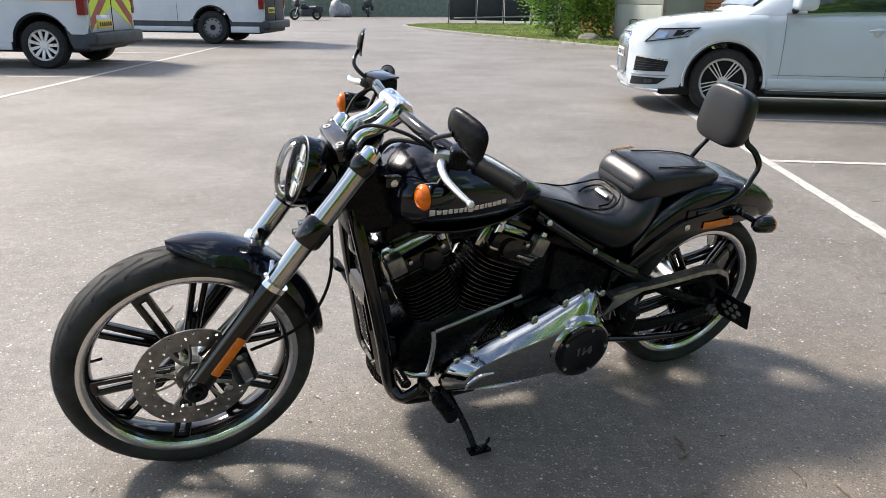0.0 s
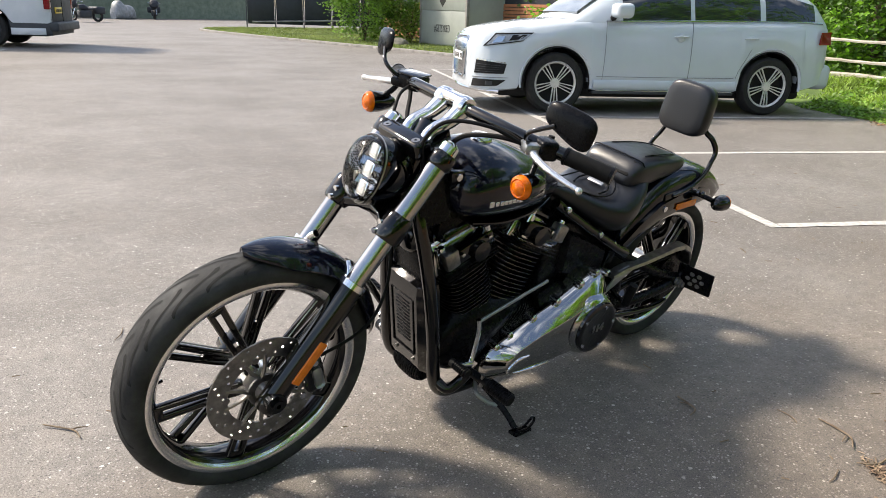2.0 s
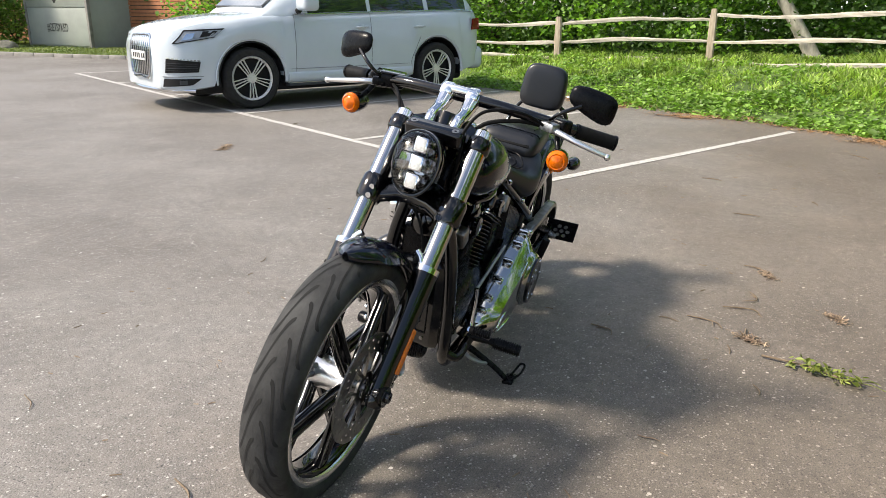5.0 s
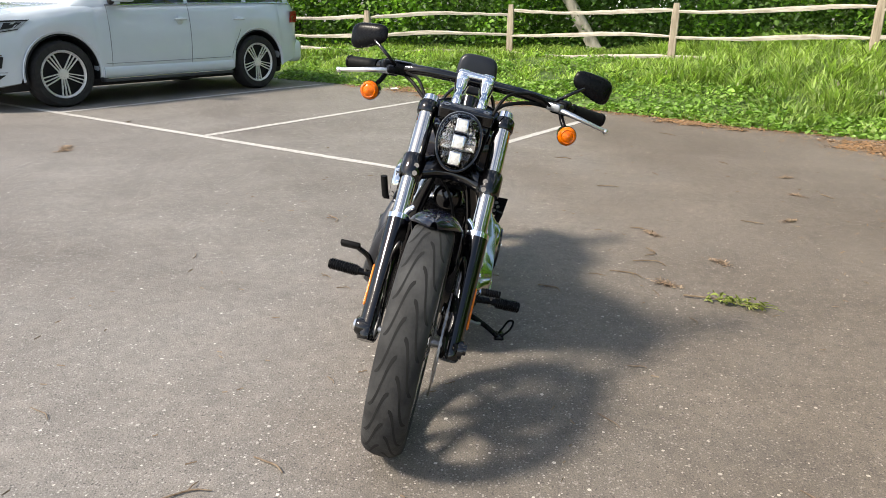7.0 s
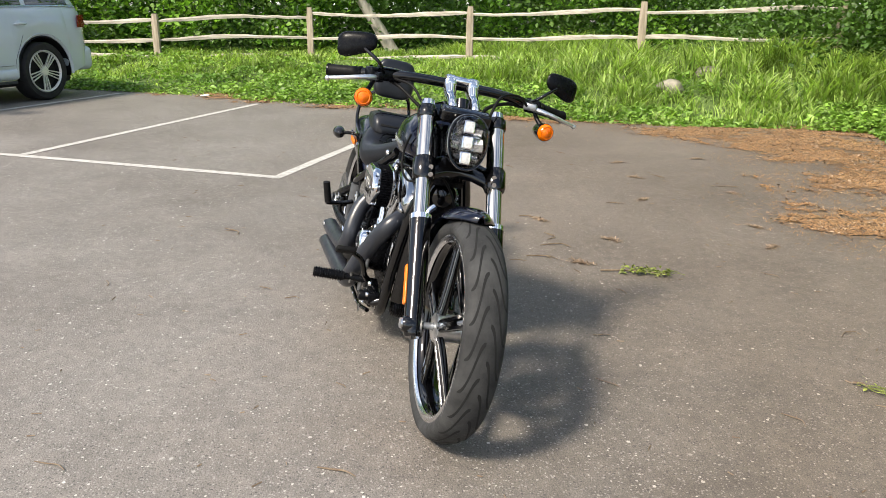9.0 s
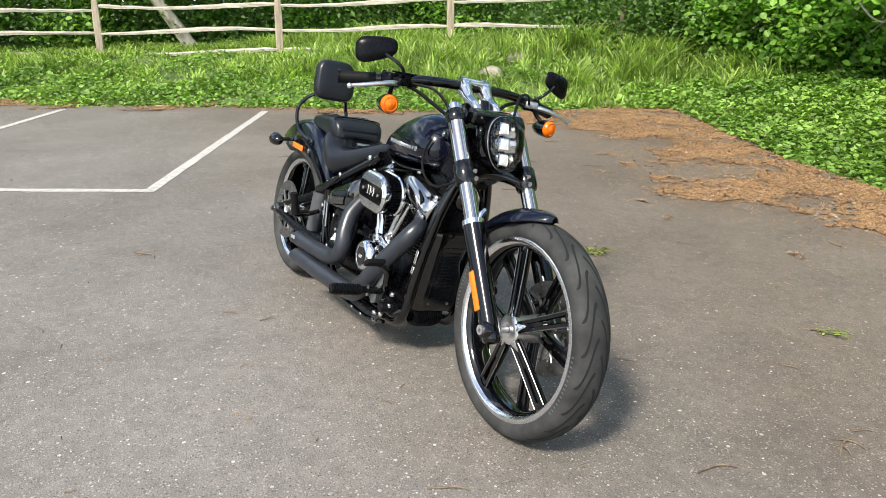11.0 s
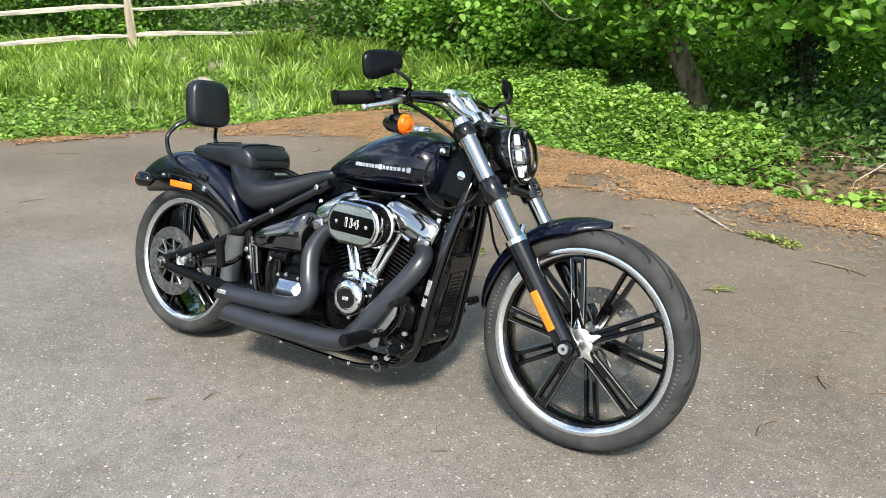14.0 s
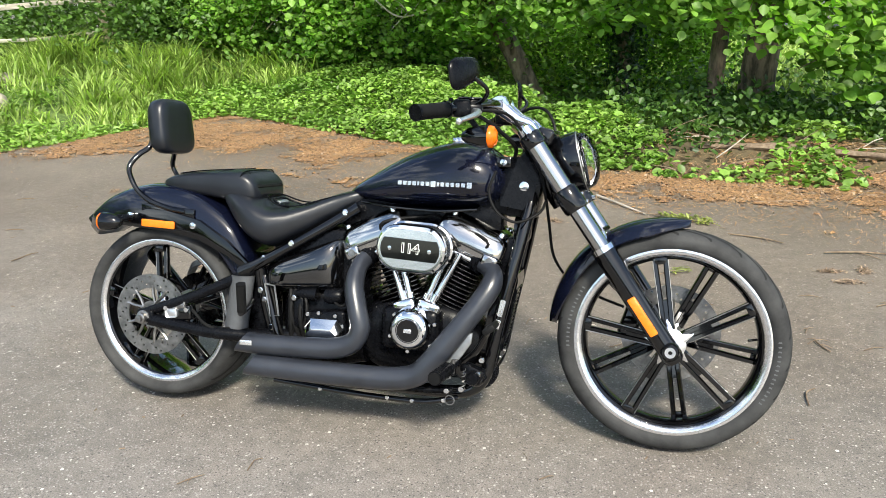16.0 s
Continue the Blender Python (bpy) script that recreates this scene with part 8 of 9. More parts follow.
def engine():
    put("crankcase", sections([(-0.10, 0.20, 0.36, 0.085), (-0.04, 0.165, 0.40, 0.105), (0.10, 0.150, 0.42, 0.115), (0.22, 0.165, 0.40, 0.105), (0.285, 0.20, 0.34, 0.085)], e=3.2, low=0.5), K_SATIN, None, "black crankcase", angle=60)
    put("gearbox", sections([(-0.40, 0.20, 0.40, 0.075), (-0.36, 0.17, 0.43, 0.100), (-0.22, 0.165, 0.44, 0.105), (-0.10, 0.18, 0.40, 0.095)], e=4.0, low=0.5), K_SATIN, None, "black gearbox", angle=60)
    tr = put("transmission_cover", turned(box(-0.075, 0.075, -0.022, 0.016, -0.052, 0.045, 0.014, 3), Matrix.Translation((-0.215, -0.125, 0.318)) @ Matrix.Rotation(radians(-4), 4, "Y")), K_SATIN, None, "black transmission side")
    face = ((-1.1, -1), (1, -1), (1.1, 0.1), (0.75, 1), (-0.75, 1), (-1.1, 0.2))
    part("chrome_cover", turned(loft([[(x * k, y, z * h + dz) for x, z in face] for k, y, h, dz in ((0.066, -0.022, 0.036, 0.0), (0.064, -0.034, 0.034, 0.0), (0.050, -0.056, 0.018, -0.010), (0.046, -0.058, 0.015, -0.010))]), Matrix.Translation((-0.215, -0.125, 0.306))), K_CHROME, tr, "chrome transmission cover", angle=20)
    for bx, bz in ((-0.275, 0.352), (-0.235, 0.358), (-0.175, 0.352), (-0.150, 0.320), (-0.28, 0.30)):
        bolt(tr, bx, -0.150, bz, 0.008, 0.008, -1)
    fin_stack("front_cylinder", (0.140, 0, 0.345), 23, 0.235, 17, 0.086, 0.090, K_SATIN, "black front cylinder with machined fins")
    fin_stack("rear_cylinder", (0.055, 0, 0.345), -23, 0.235, 17, 0.086, 0.090, K_SATIN, "black rear cylinder with machined fins")
    for nm, base, ang in (("front", (0.140, 0, 0.345), 23), ("rear", (0.055, 0, 0.345), -23)):
        T = Matrix.Translation(base) @ Matrix.Rotation(radians(ang), 4, "Y")
        hd = put("cylinder_head", turned(box(-0.090, 0.090, -0.092, 0.092, 0.232, 0.272, 0.012, 2), T), K_CHROME, None, "chrome " + nm + " cylinder head")
        def slab(z0, z1, x0, x1, y0, y1, bev):
            return turned(box(x0, x1, y0, y1, z0, z1, bev, 2), T)

        f = 1 if ang > 0 else -1
        rocker = []
        face = ((-0.084, 0.236), (-0.110, 0.240), (-0.120, 0.254), (-0.122, 0.276), (-0.118, 0.302), (-0.104, 0.326), (-0.074, 0.344), (0.0, 0.350), (0.044, 0.338), (0.062, 0.306), (0.062, 0.240))
        for x, k in ((-0.112, 0.66), (-0.108, 0.82), (-0.098, 0.93), (-0.074, 0.985), (0.0, 1.0), (0.074, 0.985), (0.098, 0.93), (0.108, 0.82), (0.112, 0.66)):
            rocker.append([(x, y * (0.5 + 0.5 * k), 0.236 + (z - 0.236) * k) for y, z in face])
        part("rocker_box", turned(loft(rocker), T), K_PRIMARY, hd, "rounded chrome rocker box", angle=50)
        crown = []
        for z, sx, sy in ((0.330, 0.070, 0.046), (0.350, 0.068, 0.042), (0.357, 0.060, 0.036), (0.359, 0.050, 0.028)):
            crown.append([(cx * sx + f * 0.004, cy * sy + 0.010, z) for cx, cy in ((-1, -0.6), (-0.6, -1), (0.6, -1), (1, -0.6), (1, 0.6), (0.6, 1), (-0.6, 1), (-1, 0.6))])
        part("rocker_cover", turned(loft(crown), T), K_BLACK, hd, "gloss black rocker cover", angle=30)
        # black strip laid on the chrome in place of a dark reflection
        part("rocker_groove", turned(box(-0.094, 0.094, -0.1235, -0.100, 0.266, 0.2705, 0.001, 1), T), K_GROOVE, hd, "dark strip standing for a reflection in the chrome")
        part("head_rim", turned(box(-0.100, 0.100, -0.112, -0.070, 0.226, 0.238, 0.004, 2), T), K_CHROME, hd, "chrome head gasket rim")
        part("corner_boss", turned(box(f * 0.082 - 0.026, f * 0.082 + 0.026, -0.128, -0.080, 0.236, 0.276, 0.010, 3), T), K_PRIMARY, hd, "squared chrome corner boss", angle=30)
        part("boss_socket", turned(lathe([(0.0001, -0.130), (0.011, -0.130), (0.012, -0.127), (0.0001, -0.126)], 16, "y"), T @ Matrix.Translation((f * 0.082, 0, 0.256))), K_STEEL, hd)
        for sx in (-1, 1):
            for sy in (-1, 1):
                b = turned(lathe([(0.0001, 0.345), (0.009, 0.345), (0.011, 0.342), (0.011, 0.330), (0.015, 0.327), (0.016, 0.30), (0.0001, 0.30)], 14, "z"), T @ Matrix.Translation((sx * 0.080, sy * 0.078, 0.0)))
                part("rocker_bolt", b, K_CHROME, hd)
        # side faces: bright ahead, black behind on the left; ribbed lower edge on the right
        part("head_cover", slab(0.276, 0.334, 0.044 if f > 0 else -0.092, 0.092 if f > 0 else -0.044, 0.074, 0.112, 0.007), K_STEEL, hd, "bright stepped head cover", angle=30)
        part("head_cover", slab(0.256, 0.312, -0.094, 0.094, 0.058, 0.100, 0.014), K_BLACK, hd, "gloss black head cover")
        for q in (-0.070, -0.020, 0.030):
            part("cover_screw", turned(lathe([(0.0001, 0), (0.0065, 0), (0.0065, 0.006), (0.0001, 0.007)], 8, "y"), T @ Matrix.Translation((q, 0.104, 0.300))), K_CHROME, hd)
        for k in range(3):
            part("head_fin", slab(0.226 + 0.011 * k, 0.230 + 0.011 * k, -0.094, 0.094, 0.040, 0.106, 0.001), K_SATIN, hd)
        part("head_port", turned(lathe([(0.0001, 0), (0.026, 0), (0.030, 0.006), (0.030, 0.020), (0.0001, 0.022)], 18, "y"), T @ Matrix.Translation((-f * 0.030, 0.096, 0.276))), K_BLACK, hd, "round gloss black cap")
        for q in (-0.062, 0.0, 0.062):
            part("head_bolt", turned(lathe([(0.0001, 0), (0.007, 0), (0.007, -0.008), (0.0001, -0.009)], 8, "y"), T @ Matrix.Translation((q, -0.104, 0.286))), K_STEEL, hd)
        part("spark_lead", tube([T @ Vector((0.03, -0.095, 0.25)), T @ Vector((0.05, -0.12, 0.31)), Vector((0.13, -0.06, 0.675))], 0.005, 8), K_RUBBER, hd)
    # pushrod tubes and lifter blocks
    for x0, x1, z1 in ((0.060, -0.010, 0.575), (0.082, 0.030, 0.575), (0.118, 0.190, 0.575), (0.140, 0.225, 0.565)):
        pr = put("pushrod_tube", tube([(x0, -0.128, 0.395), (x1, -0.112, z1)], 0.0105, 12, curve=False), K_CHROME, None, "chrome pushrod tube")
        part("tube_collar", tube([(x0, -0.128, 0.398), (x0 + (x1 - x0) * 0.22, -0.125, 0.398 + 0.04)], 0.0145, 12, curve=False), K_CHROME, pr)
    for x in (0.062, 0.138):
        put("lifter_block", turned(box(-0.036, 0.036, -0.022, 0.020, -0.024, 0.024, 0.009, 3), Matrix.Translation((x, -0.132, 0.394)) @ Matrix.Rotation(radians(-18 if x < 0.1 else 18), 4, "Y")), K_CHROME, None, "chrome lifter block")
    # cam cover
    C = Matrix.Translation((0.092, 0, 0.336))
    put("cam_chest", turned(box(-0.105, 0.085, -0.165, -0.09, -0.075, 0.060, 0.025, 3), C), K_SATIN, None, "black cam chest")
    cam_ = put("cam_cover", turned(lathe([(0.0001, -0.205), (0.036, -0.205), (0.038, -0.208), (0.048, -0.208), (0.060, -0.198), (0.064, -0.180), (0.066, -0.150), (0.0001, -0.150)], 40, "y"), C), K_CHROME, None, "round chrome cam cover")
    part("cam_centre", turned(lathe([(0.0001, -0.2085), (0.034, -0.2085), (0.034, -0.203), (0.0001, -0.203)], 32, "y"), C), K_BLACK, cam_)
    part("cam_mark", turned(box(-0.012, 0.012, -0.2105, -0.208, -0.006, 0.006, 0.002, 1), C), K_SILVER, cam_)
    for k in range(6):
        a = radians(60 * k + 20)
        bolt(cam_, 0.095 + 0.075 * math.cos(a), -0.166, 0.330 + 0.068 * math.sin(a), 0.007, 0.007, -1)
    # air cleaner
    A = Matrix.Translation((0.094, -0.155, 0.582)) @ Matrix.Rotation(radians(3), 4, "Y") @ Matrix.Diagonal((0.85, 1.0, 0.88, 1.0))

    def stad(w, h, n=20):
        out = []
        r = h / 2
        for i in range(n + 1):
            a = -math.pi / 2 + math.pi * i / n
            out.append((w / 2 - r + r * math.cos(a), r * math.sin(a)))
        for i in range(n + 1):
            a = math.pi / 2 + math.pi * i / n
            out.append((-w / 2 + r + r * math.cos(a), r * math.sin(a)))
        return out

    def stack(rows):
        return turned(loft([[(x, y, z) for x, z in stad(w, h)] for y, w, h in rows]), A)

    ac = put("air_cleaner", stack([(0.06, 0.225, 0.130), (-0.030, 0.238, 0.146)]), K_SATIN, None, "oval chrome air cleaner")
    pleat = bmesh.new()
    ring = stad(0.246, 0.154, 22)
    for i in range(0, len(ring), 1):
        x, z = ring[i]
        x2, z2 = ring[(i + 1) % len(ring)]
        xm, zm = (x + x2) / 2, (z + z2) / 2
        add_mesh(pleat, tube([(xm, 0.020, zm), (xm, -0.028, zm)], 0.0035, 5, curve=False))
    for k in range(14):
        for s in (-1, 1):
            x = -0.044 + 0.088 * k / 13
            add_mesh(pleat, tube([(x, 0.020, s * 0.077), (x, -0.028, s * 0.077)], 0.0035, 5, curve=False))
    part("filter_pleats", turned(pleat, A), K_SATIN, ac, "black pleated filter")
    part("cleaner_back", stack([(0.034, 0.248, 0.156), (0.030, 0.264, 0.172), (0.022, 0.264, 0.172), (0.018, 0.250, 0.158)]), K_CHROME, ac, "chrome back rim", angle=30)
    part("cleaner_ring", stack([(-0.026, 0.252, 0.160), (-0.038, 0.256, 0.164), (-0.048, 0.250, 0.158), (-0.053, 0.236, 0.144)]), K_CHROME, ac, "chrome cover", angle=30)
    part("cleaner_face", stack([(-0.0525, 0.226, 0.134), (-0.0545, 0.222, 0.130)]), K_RIM, ac, "brushed face")
    band = [(x, max(-0.036, min(0.036, z))) for x, z in stad(0.214, 0.124)]
    part("cleaner_band", turned(loft([[(x, -0.0544, z) for x, z in band], [(x * 0.995, -0.0565, z * 0.99) for x, z in band]]), A), K_BLACK, ac, "black centre band")
    for s in (-1, 1):
        part("cleaner_screw", turned(lathe([(0.0001, -0.0595), (0.007, -0.0590), (0.008, -0.056), (0.0001, -0.056)], 14, "y"), A @ Matrix.Translation((s * 0.072, 0, 0))), K_CHROME, ac)
    for size, lift, mat_, bold in ((0.046, 0.0580, K_WHITE, 0.034), (0.046, 0.0592, K_BLACK, -0.012)):
        lettering("114", size, A @ Matrix.Translation((0.0, -lift, 0.003)) @ Matrix.Rotation(radians(90), 4, "X") @ Matrix.Diagonal((1.22, 1, 1, 1)), mat_, ac, "number", bold=bold, space=0.84)
    # primary drive on the left
    outline = spline([(0.185, 0, 0.235), (0.170, 0, 0.275), (0.13, 0, 0.310), (0.03, 0, 0.352), (-0.10, 0, 0.392), (-0.20, 0, 0.432), (-0.275, 0, 0.458), (-0.325, 0, 0.440), (-0.352, 0, 0.38), (-0.362, 0, 0.29), (-0.335, 0, 0.215), (-0.27, 0, 0.185), (-0.15, 0, 0.180), (0.0, 0, 0.178), (0.12, 0, 0.180), (0.170, 0, 0.198), (0.185, 0, 0.235)], 4)[:-1]

    def prim(sc, y):
        cx, cz = -0.09, 0.290
        return [(cx + (p.x - cx) * sc, y, cz + (p.z - cz) * (sc - (1 - sc) * 0.8)) for p in outline]

    pr = put("primary_cover", loft([prim(1.0, 0.105), prim(1.012, 0.150), prim(1.0, 0.168), prim(0.985, 0.180), prim(0.90, 0.203), prim(0.83, 0.221), prim(0.80, 0.2275), prim(0.77, 0.229)]), K_PRIMARY, None, "polished chrome primary cover", angle=35)
    D = Matrix.Translation((-0.248, 0, 0.300))
    part("primary_boss", turned(lathe([(0.120, 0.190), (0.112, 0.215), (0.102, 0.236), (0.094, 0.242), (0.0001, 0.242)], 48, "y"), D), K_PRIMARY, pr, "chrome boss", angle=30)
    part("derby_cover", turned(lathe([(0.092, 0.241), (0.090, 0.250), (0.084, 0.253), (0.070, 0.253), (0.066, 0.2515), (0.0001, 0.2515)], 48, "y"), D), K_BLACK, pr, "round black clutch cover", angle=30)
    lettering("114", 0.036, D @ Matrix.Translation((0, 0.2525, 0)) @ Matrix.Rotation(radians(180), 4, "Z") @ Matrix.Rotation(radians(90), 4, "X") @ Matrix.Diagonal((1.25, 1, 1, 1)), K_STEEL, pr, "number", bold=0.035, space=0.84)
    for k in range(5):
        a = radians(72 * k + 30)
        part("derby_bolt", turned(lathe([(0.0001, 0), (0.006, 0), (0.006, 0.003), (0.0001, 0.003)], 10, "y"), D @ Matrix.Translation((0.078 * math.cos(a), 0.253, 0.078 * math.sin(a)))), K_CHROME, pr)
    for x, z in ((0.145, 0.298), (0.095, 0.328), (0.0, 0.363), (-0.10, 0.398), (-0.20, 0.438), (-0.27, 0.463), (-0.33, 0.448)):
        part("cover_bolt", turned(lathe([(0.0001, 0.150), (0.012, 0.150), (0.012, 0.182), (0.008, 0.186), (0.0001, 0.186)], 12, "y"), Matrix.Translation((x, 0, z + 0.004))), K_CHROME, pr)
    part("cover_rib", tube([(-0.06, 0.229, 0.214), (0.02, 0.229, 0.216), (0.10, 0.228, 0.222)], [0.003, 0.006, 0.003], 8), K_CHROME, pr)
    part("cover_rib", tube([(0.045, 0.2295, 0.272), (0.09, 0.2295, 0.270), (0.122, 0.2285, 0.250), (0.128, 0.2275, 0.228)], [0.003, 0.006, 0.006, 0.003], 8), K_CHROME, pr)
    # gear linkage and controls
    put("shift_rod", tube([(0.215, 0.150, 0.395), (-0.06, 0.150, 0.470)], 0.0055, 10, curve=False), K_GREY, None, "gear shift rod")
    put("shift_arm", tube([(0.218, 0.152, 0.405), (0.214, 0.156, 0.36), (0.222, 0.160, 0.29), (0.235, 0.165, 0.255)], [0.008, 0.009, 0.009, 0.012], 10), K_CHROME, None, "chrome shift arm")


engine()


def exhaust_and_controls():
    r1 = 0.0325
    for nm, pts, r in (("exhaust_pipe", [(-0.075, -0.085, 0.545), (-0.098, -0.130, 0.515), (-0.098, -0.178, 0.455), (-0.075, -0.205, 0.385), (-0.062, -0.212, 0.335), (-0.085, -0.215, 0.290), (-0.145, -0.220, 0.268), (-0.25, -0.225, 0.264), (-0.40, -0.232, 0.266), (-0.505, -0.236, 0.272)], [0.026, 0.028, r1, r1, r1, r1, r1, r1, r1, r1]),
                       ("exhaust_pipe", [(0.270, -0.080, 0.545), (0.325, -0.120, 0.520), (0.330, -0.155, 0.480), (0.285, -0.185, 0.405), (0.215, -0.208, 0.310), (0.165, -0.218, 0.245), (0.120, -0.222, 0.205), (0.040, -0.226, 0.190), (-0.10, -0.230, 0.190), (-0.30, -0.236, 0.196), (-0.470, -0.240, 0.204)], [0.026, 0.028, r1, r1, 0.034, 0.035, 0.035, 0.035, 0.035, 0.035, 0.035])):
        bm = tube(pts, r, 22, 6, cap=False)
        end = Vector(pts[-1])
        bmesh.ops.bisect_plane(bm, geom=bm.verts[:] + bm.edges[:] + bm.faces[:], plane_co=end + Vector((0.035, 0, 0)), plane_no=Vector((-0.80, 0.0, 0.60)), clear_outer=True)
        pipe = put(nm, bm, K_PIPE, None, "matt black slash-cut exhaust pipe")
        inn = tube([Vector(pts[-3]), Vector(pts[-2]), end], r[-1] - 0.004, 22, 6, cap=False)
        bmesh.ops.bisect_plane(inn, geom=inn.verts[:] + inn.edges[:] + inn.faces[:], plane_co=end + Vector((0.036, 0, 0)), plane_no=Vector((-0.80, 0.0, 0.60)), clear_outer=True)
        part("pipe_bore", inn, K_GROOVE, pipe)
        part("exhaust_flange", tube([pts[0], Vector(pts[0]).lerp(Vector(pts[1]), 0.45)], 0.034, 18, curve=False), K_SATIN, pipe)
    put("pipe_badge", turned(box(-0.022, 0.022, -0.002, 0.002, -0.008, 0.008, 0.002), Matrix.Translation((-0.44, -0.2665, 0.276))), K_SILVER, None, "small silver badge plate")
    put("pipe_bracket", tube([(-0.35, -0.10, 0.155), (-0.10, -0.16, 0.150), (0.10, -0.16, 0.145), (0.22, -0.14, 0.145)], 0.011, 10), K_SATIN)
    # right side: side cover, solenoid, hoses
    rings = []
    for f in np.linspace(0, 1, 17):
        x = -0.455 + 0.285 * f
        end = (1 - abs(2 * f - 1) ** 5) ** 0.5 + 0.02
        lo_, hi_ = 0.414 + 0.010 * f, 0.496 + 0.104 * f
        mid_, hh = (lo_ + hi_) / 2, (hi_ - lo_) / 2 * (0.82 + 0.18 * end)
        ring = []
        for i in range(15):
            a = -math.pi / 2 + math.pi * i / 14
            ring.append((x, -0.080 - 0.066 * end * max(0.0, math.cos(a)) ** 0.6, mid_ + hh * math.copysign(abs(math.sin(a)) ** 0.8, math.sin(a))))
        rings.append(ring)
    sc = put("side_cover", loft(rings), K_GLOSS, None, "rounded gloss black oil tank cover", angle=70)
    put("side_cover", loft([[(-0.435, 0.100, 0.400), (-0.435, 0.100, 0.495), (-0.30, 0.100, 0.560), (-0.19, 0.090, 0.600), (-0.19, 0.090, 0.440)], [(-0.425, 0.125, 0.405), (-0.425, 0.125, 0.490), (-0.30, 0.127, 0.548), (-0.20, 0.115, 0.585), (-0.20, 0.115, 0.448)]]), K_SATIN, None, "satin black side cover", angle=20)
    put("battery_box", box(-0.44, -0.10, -0.088, 0.092, 0.40, 0.62, 0.02), K_SATIN, None, "black battery and oil tank box")
    put("backbone", box(-0.20, 0.34, -0.05, 0.05, 0.62, 0.72, 0.02), K_SATIN, None, "black frame backbone")
    put("coil", turned(lathe([(0.0001, 0), (0.024, 0), (0.026, 0.01), (0.026, 0.05), (0.020, 0.06), (0.0001, 0.06)], 16, "x"), Matrix.Translation((-0.225, -0.115, 0.408))), K_SATIN, None, "black connector body")
    put("coil", turned(lathe([(0.0001, -0.09), (0.012, -0.09), (0.022, -0.03), (0.024, 0.0), (0.0001, 0.0)], 16, "x"), Matrix.Translation((-0.255, -0.118, 0.410))), K_SATIN, None, "black connector boot")
    for k, (x, z) in enumerate(((-0.335, 0.36), (-0.31, 0.345), (-0.355, 0.335))):
        put("hose", tube([(x, -0.115, 0.43), (x - 0.012 + 0.01 * k, -0.135, z), (x + 0.008, -0.120, z - 0.08), (x + 0.03, -0.09, z - 0.14)], 0.009, 8), K_RUBBER)
    put("rear_bracket", tube([(-0.455, -0.12, 0.46), (-0.415, -0.14, 0.36), (-0.385, -0.15, 0.25)], [0.012, 0.011, 0.012], 10), K_BLACK)
    for x, z in ((-0.455, 0.418), (-0.44, 0.388), (-0.415, 0.300), (-0.355, 0.262), (-0.33, 0.40)):
        bolt(None, x, -0.142, z, 0.010, 0.008, -1)
    # foot controls
    for s in (-1, 1):
        e = Vector((0.222, s * 0.372, 0.250)) if s < 0 else Vector((0.226, 0.342, 0.246))
        i = Vector((0.238, s * 0.235, 0.250))
        pg = put("foot_peg", tube([i.lerp(e, 0.18), e], 0.0175, 14, curve=False), K_RUBBER, None, "ribbed rubber foot peg")
        ribs = bmesh.new()
        for k in range(11):
            q = i.lerp(e, 0.24 + 0.068 * k)
            add_mesh(ribs, tube([q, q + (e - i).normalized() * 0.004], 0.0215, 12, curve=False))
        part("peg_rib", ribs, K_SATIN, pg)
        part("peg_mount", tube([(0.245, s * 0.165, 0.248), i, i.lerp(e, 0.2)], [0.014, 0.012, 0.015], 12), K_SATIN, pg)
        part("peg_pin", tube([i + Vector((0.004, 0, 0.020)), i + Vector((0.004, 0, -0.020))], 0.006, 10, curve=False), K_STEEL, pg, "steel hinge pin")
        part("peg_bracket", tube([(0.315, s * 0.118, 0.200), (0.295, s * 0.155, 0.185), (0.250, s * 0.165, 0.215), (0.243, s * 0.175, 0.248)], 0.016, 12), K_BLACK, pg)
    sp = put("shift_lever", tube([(0.240, 0.175, 0.270), (0.285, 0.182, 0.285), (0.335, 0.188, 0.318)], [0.010, 0.009, 0.008], 10), K_CHROME, None, "chrome shift lever")
    part("shift_peg", tube([(0.335, 0.188, 0.318), (0.330, 0.255, 0.318)], 0.0125, 12, curve=False), K_RUBBER, sp)
    ribs = bmesh.new()
    for k in range(7):
        y = 0.202 + 0.0075 * k
        add_mesh(ribs, tube([(0.334, y, 0.318), (0.334, y + 0.003, 0.318)], 0.0145, 12, curve=False))
    part("shift_peg_rib", ribs, K_SATIN, sp)
    bp = put("brake_pedal", tube([(0.255, -0.172, 0.250), (0.300, -0.200, 0.290), (0.335, -0.225, 0.350), (0.350, -0.262, 0.378)], [0.012, 0.011, 0.010, 0.009], 10), K_BLACK, None, "black brake pedal")
    part("pedal_pad", turned(box(-0.020, 0.020, -0.035, 0.035, -0.009, 0.009, 0.006, 2), Matrix.Translation((0.360, -0.290, 0.388)) @ Matrix.Rotation(radians(-35), 4, "Y")), K_RUBBER, bp)
    put("brake_master", turned(box(-0.055, 0.05, -0.02, 0.02, -0.024, 0.024, 0.008), Matrix.Translation((0.270, -0.150, 0.215)) @ Matrix.Rotation(radians(20), 4, "Y")), K_SATIN, None, "black rear brake cylinder")
    for x, z in ((0.305, 0.215), (0.255, 0.165), (0.315, 0.26), (0.21, 0.155)):
        bolt(None, x, -0.172, z, 0.010, 0.010, -1)
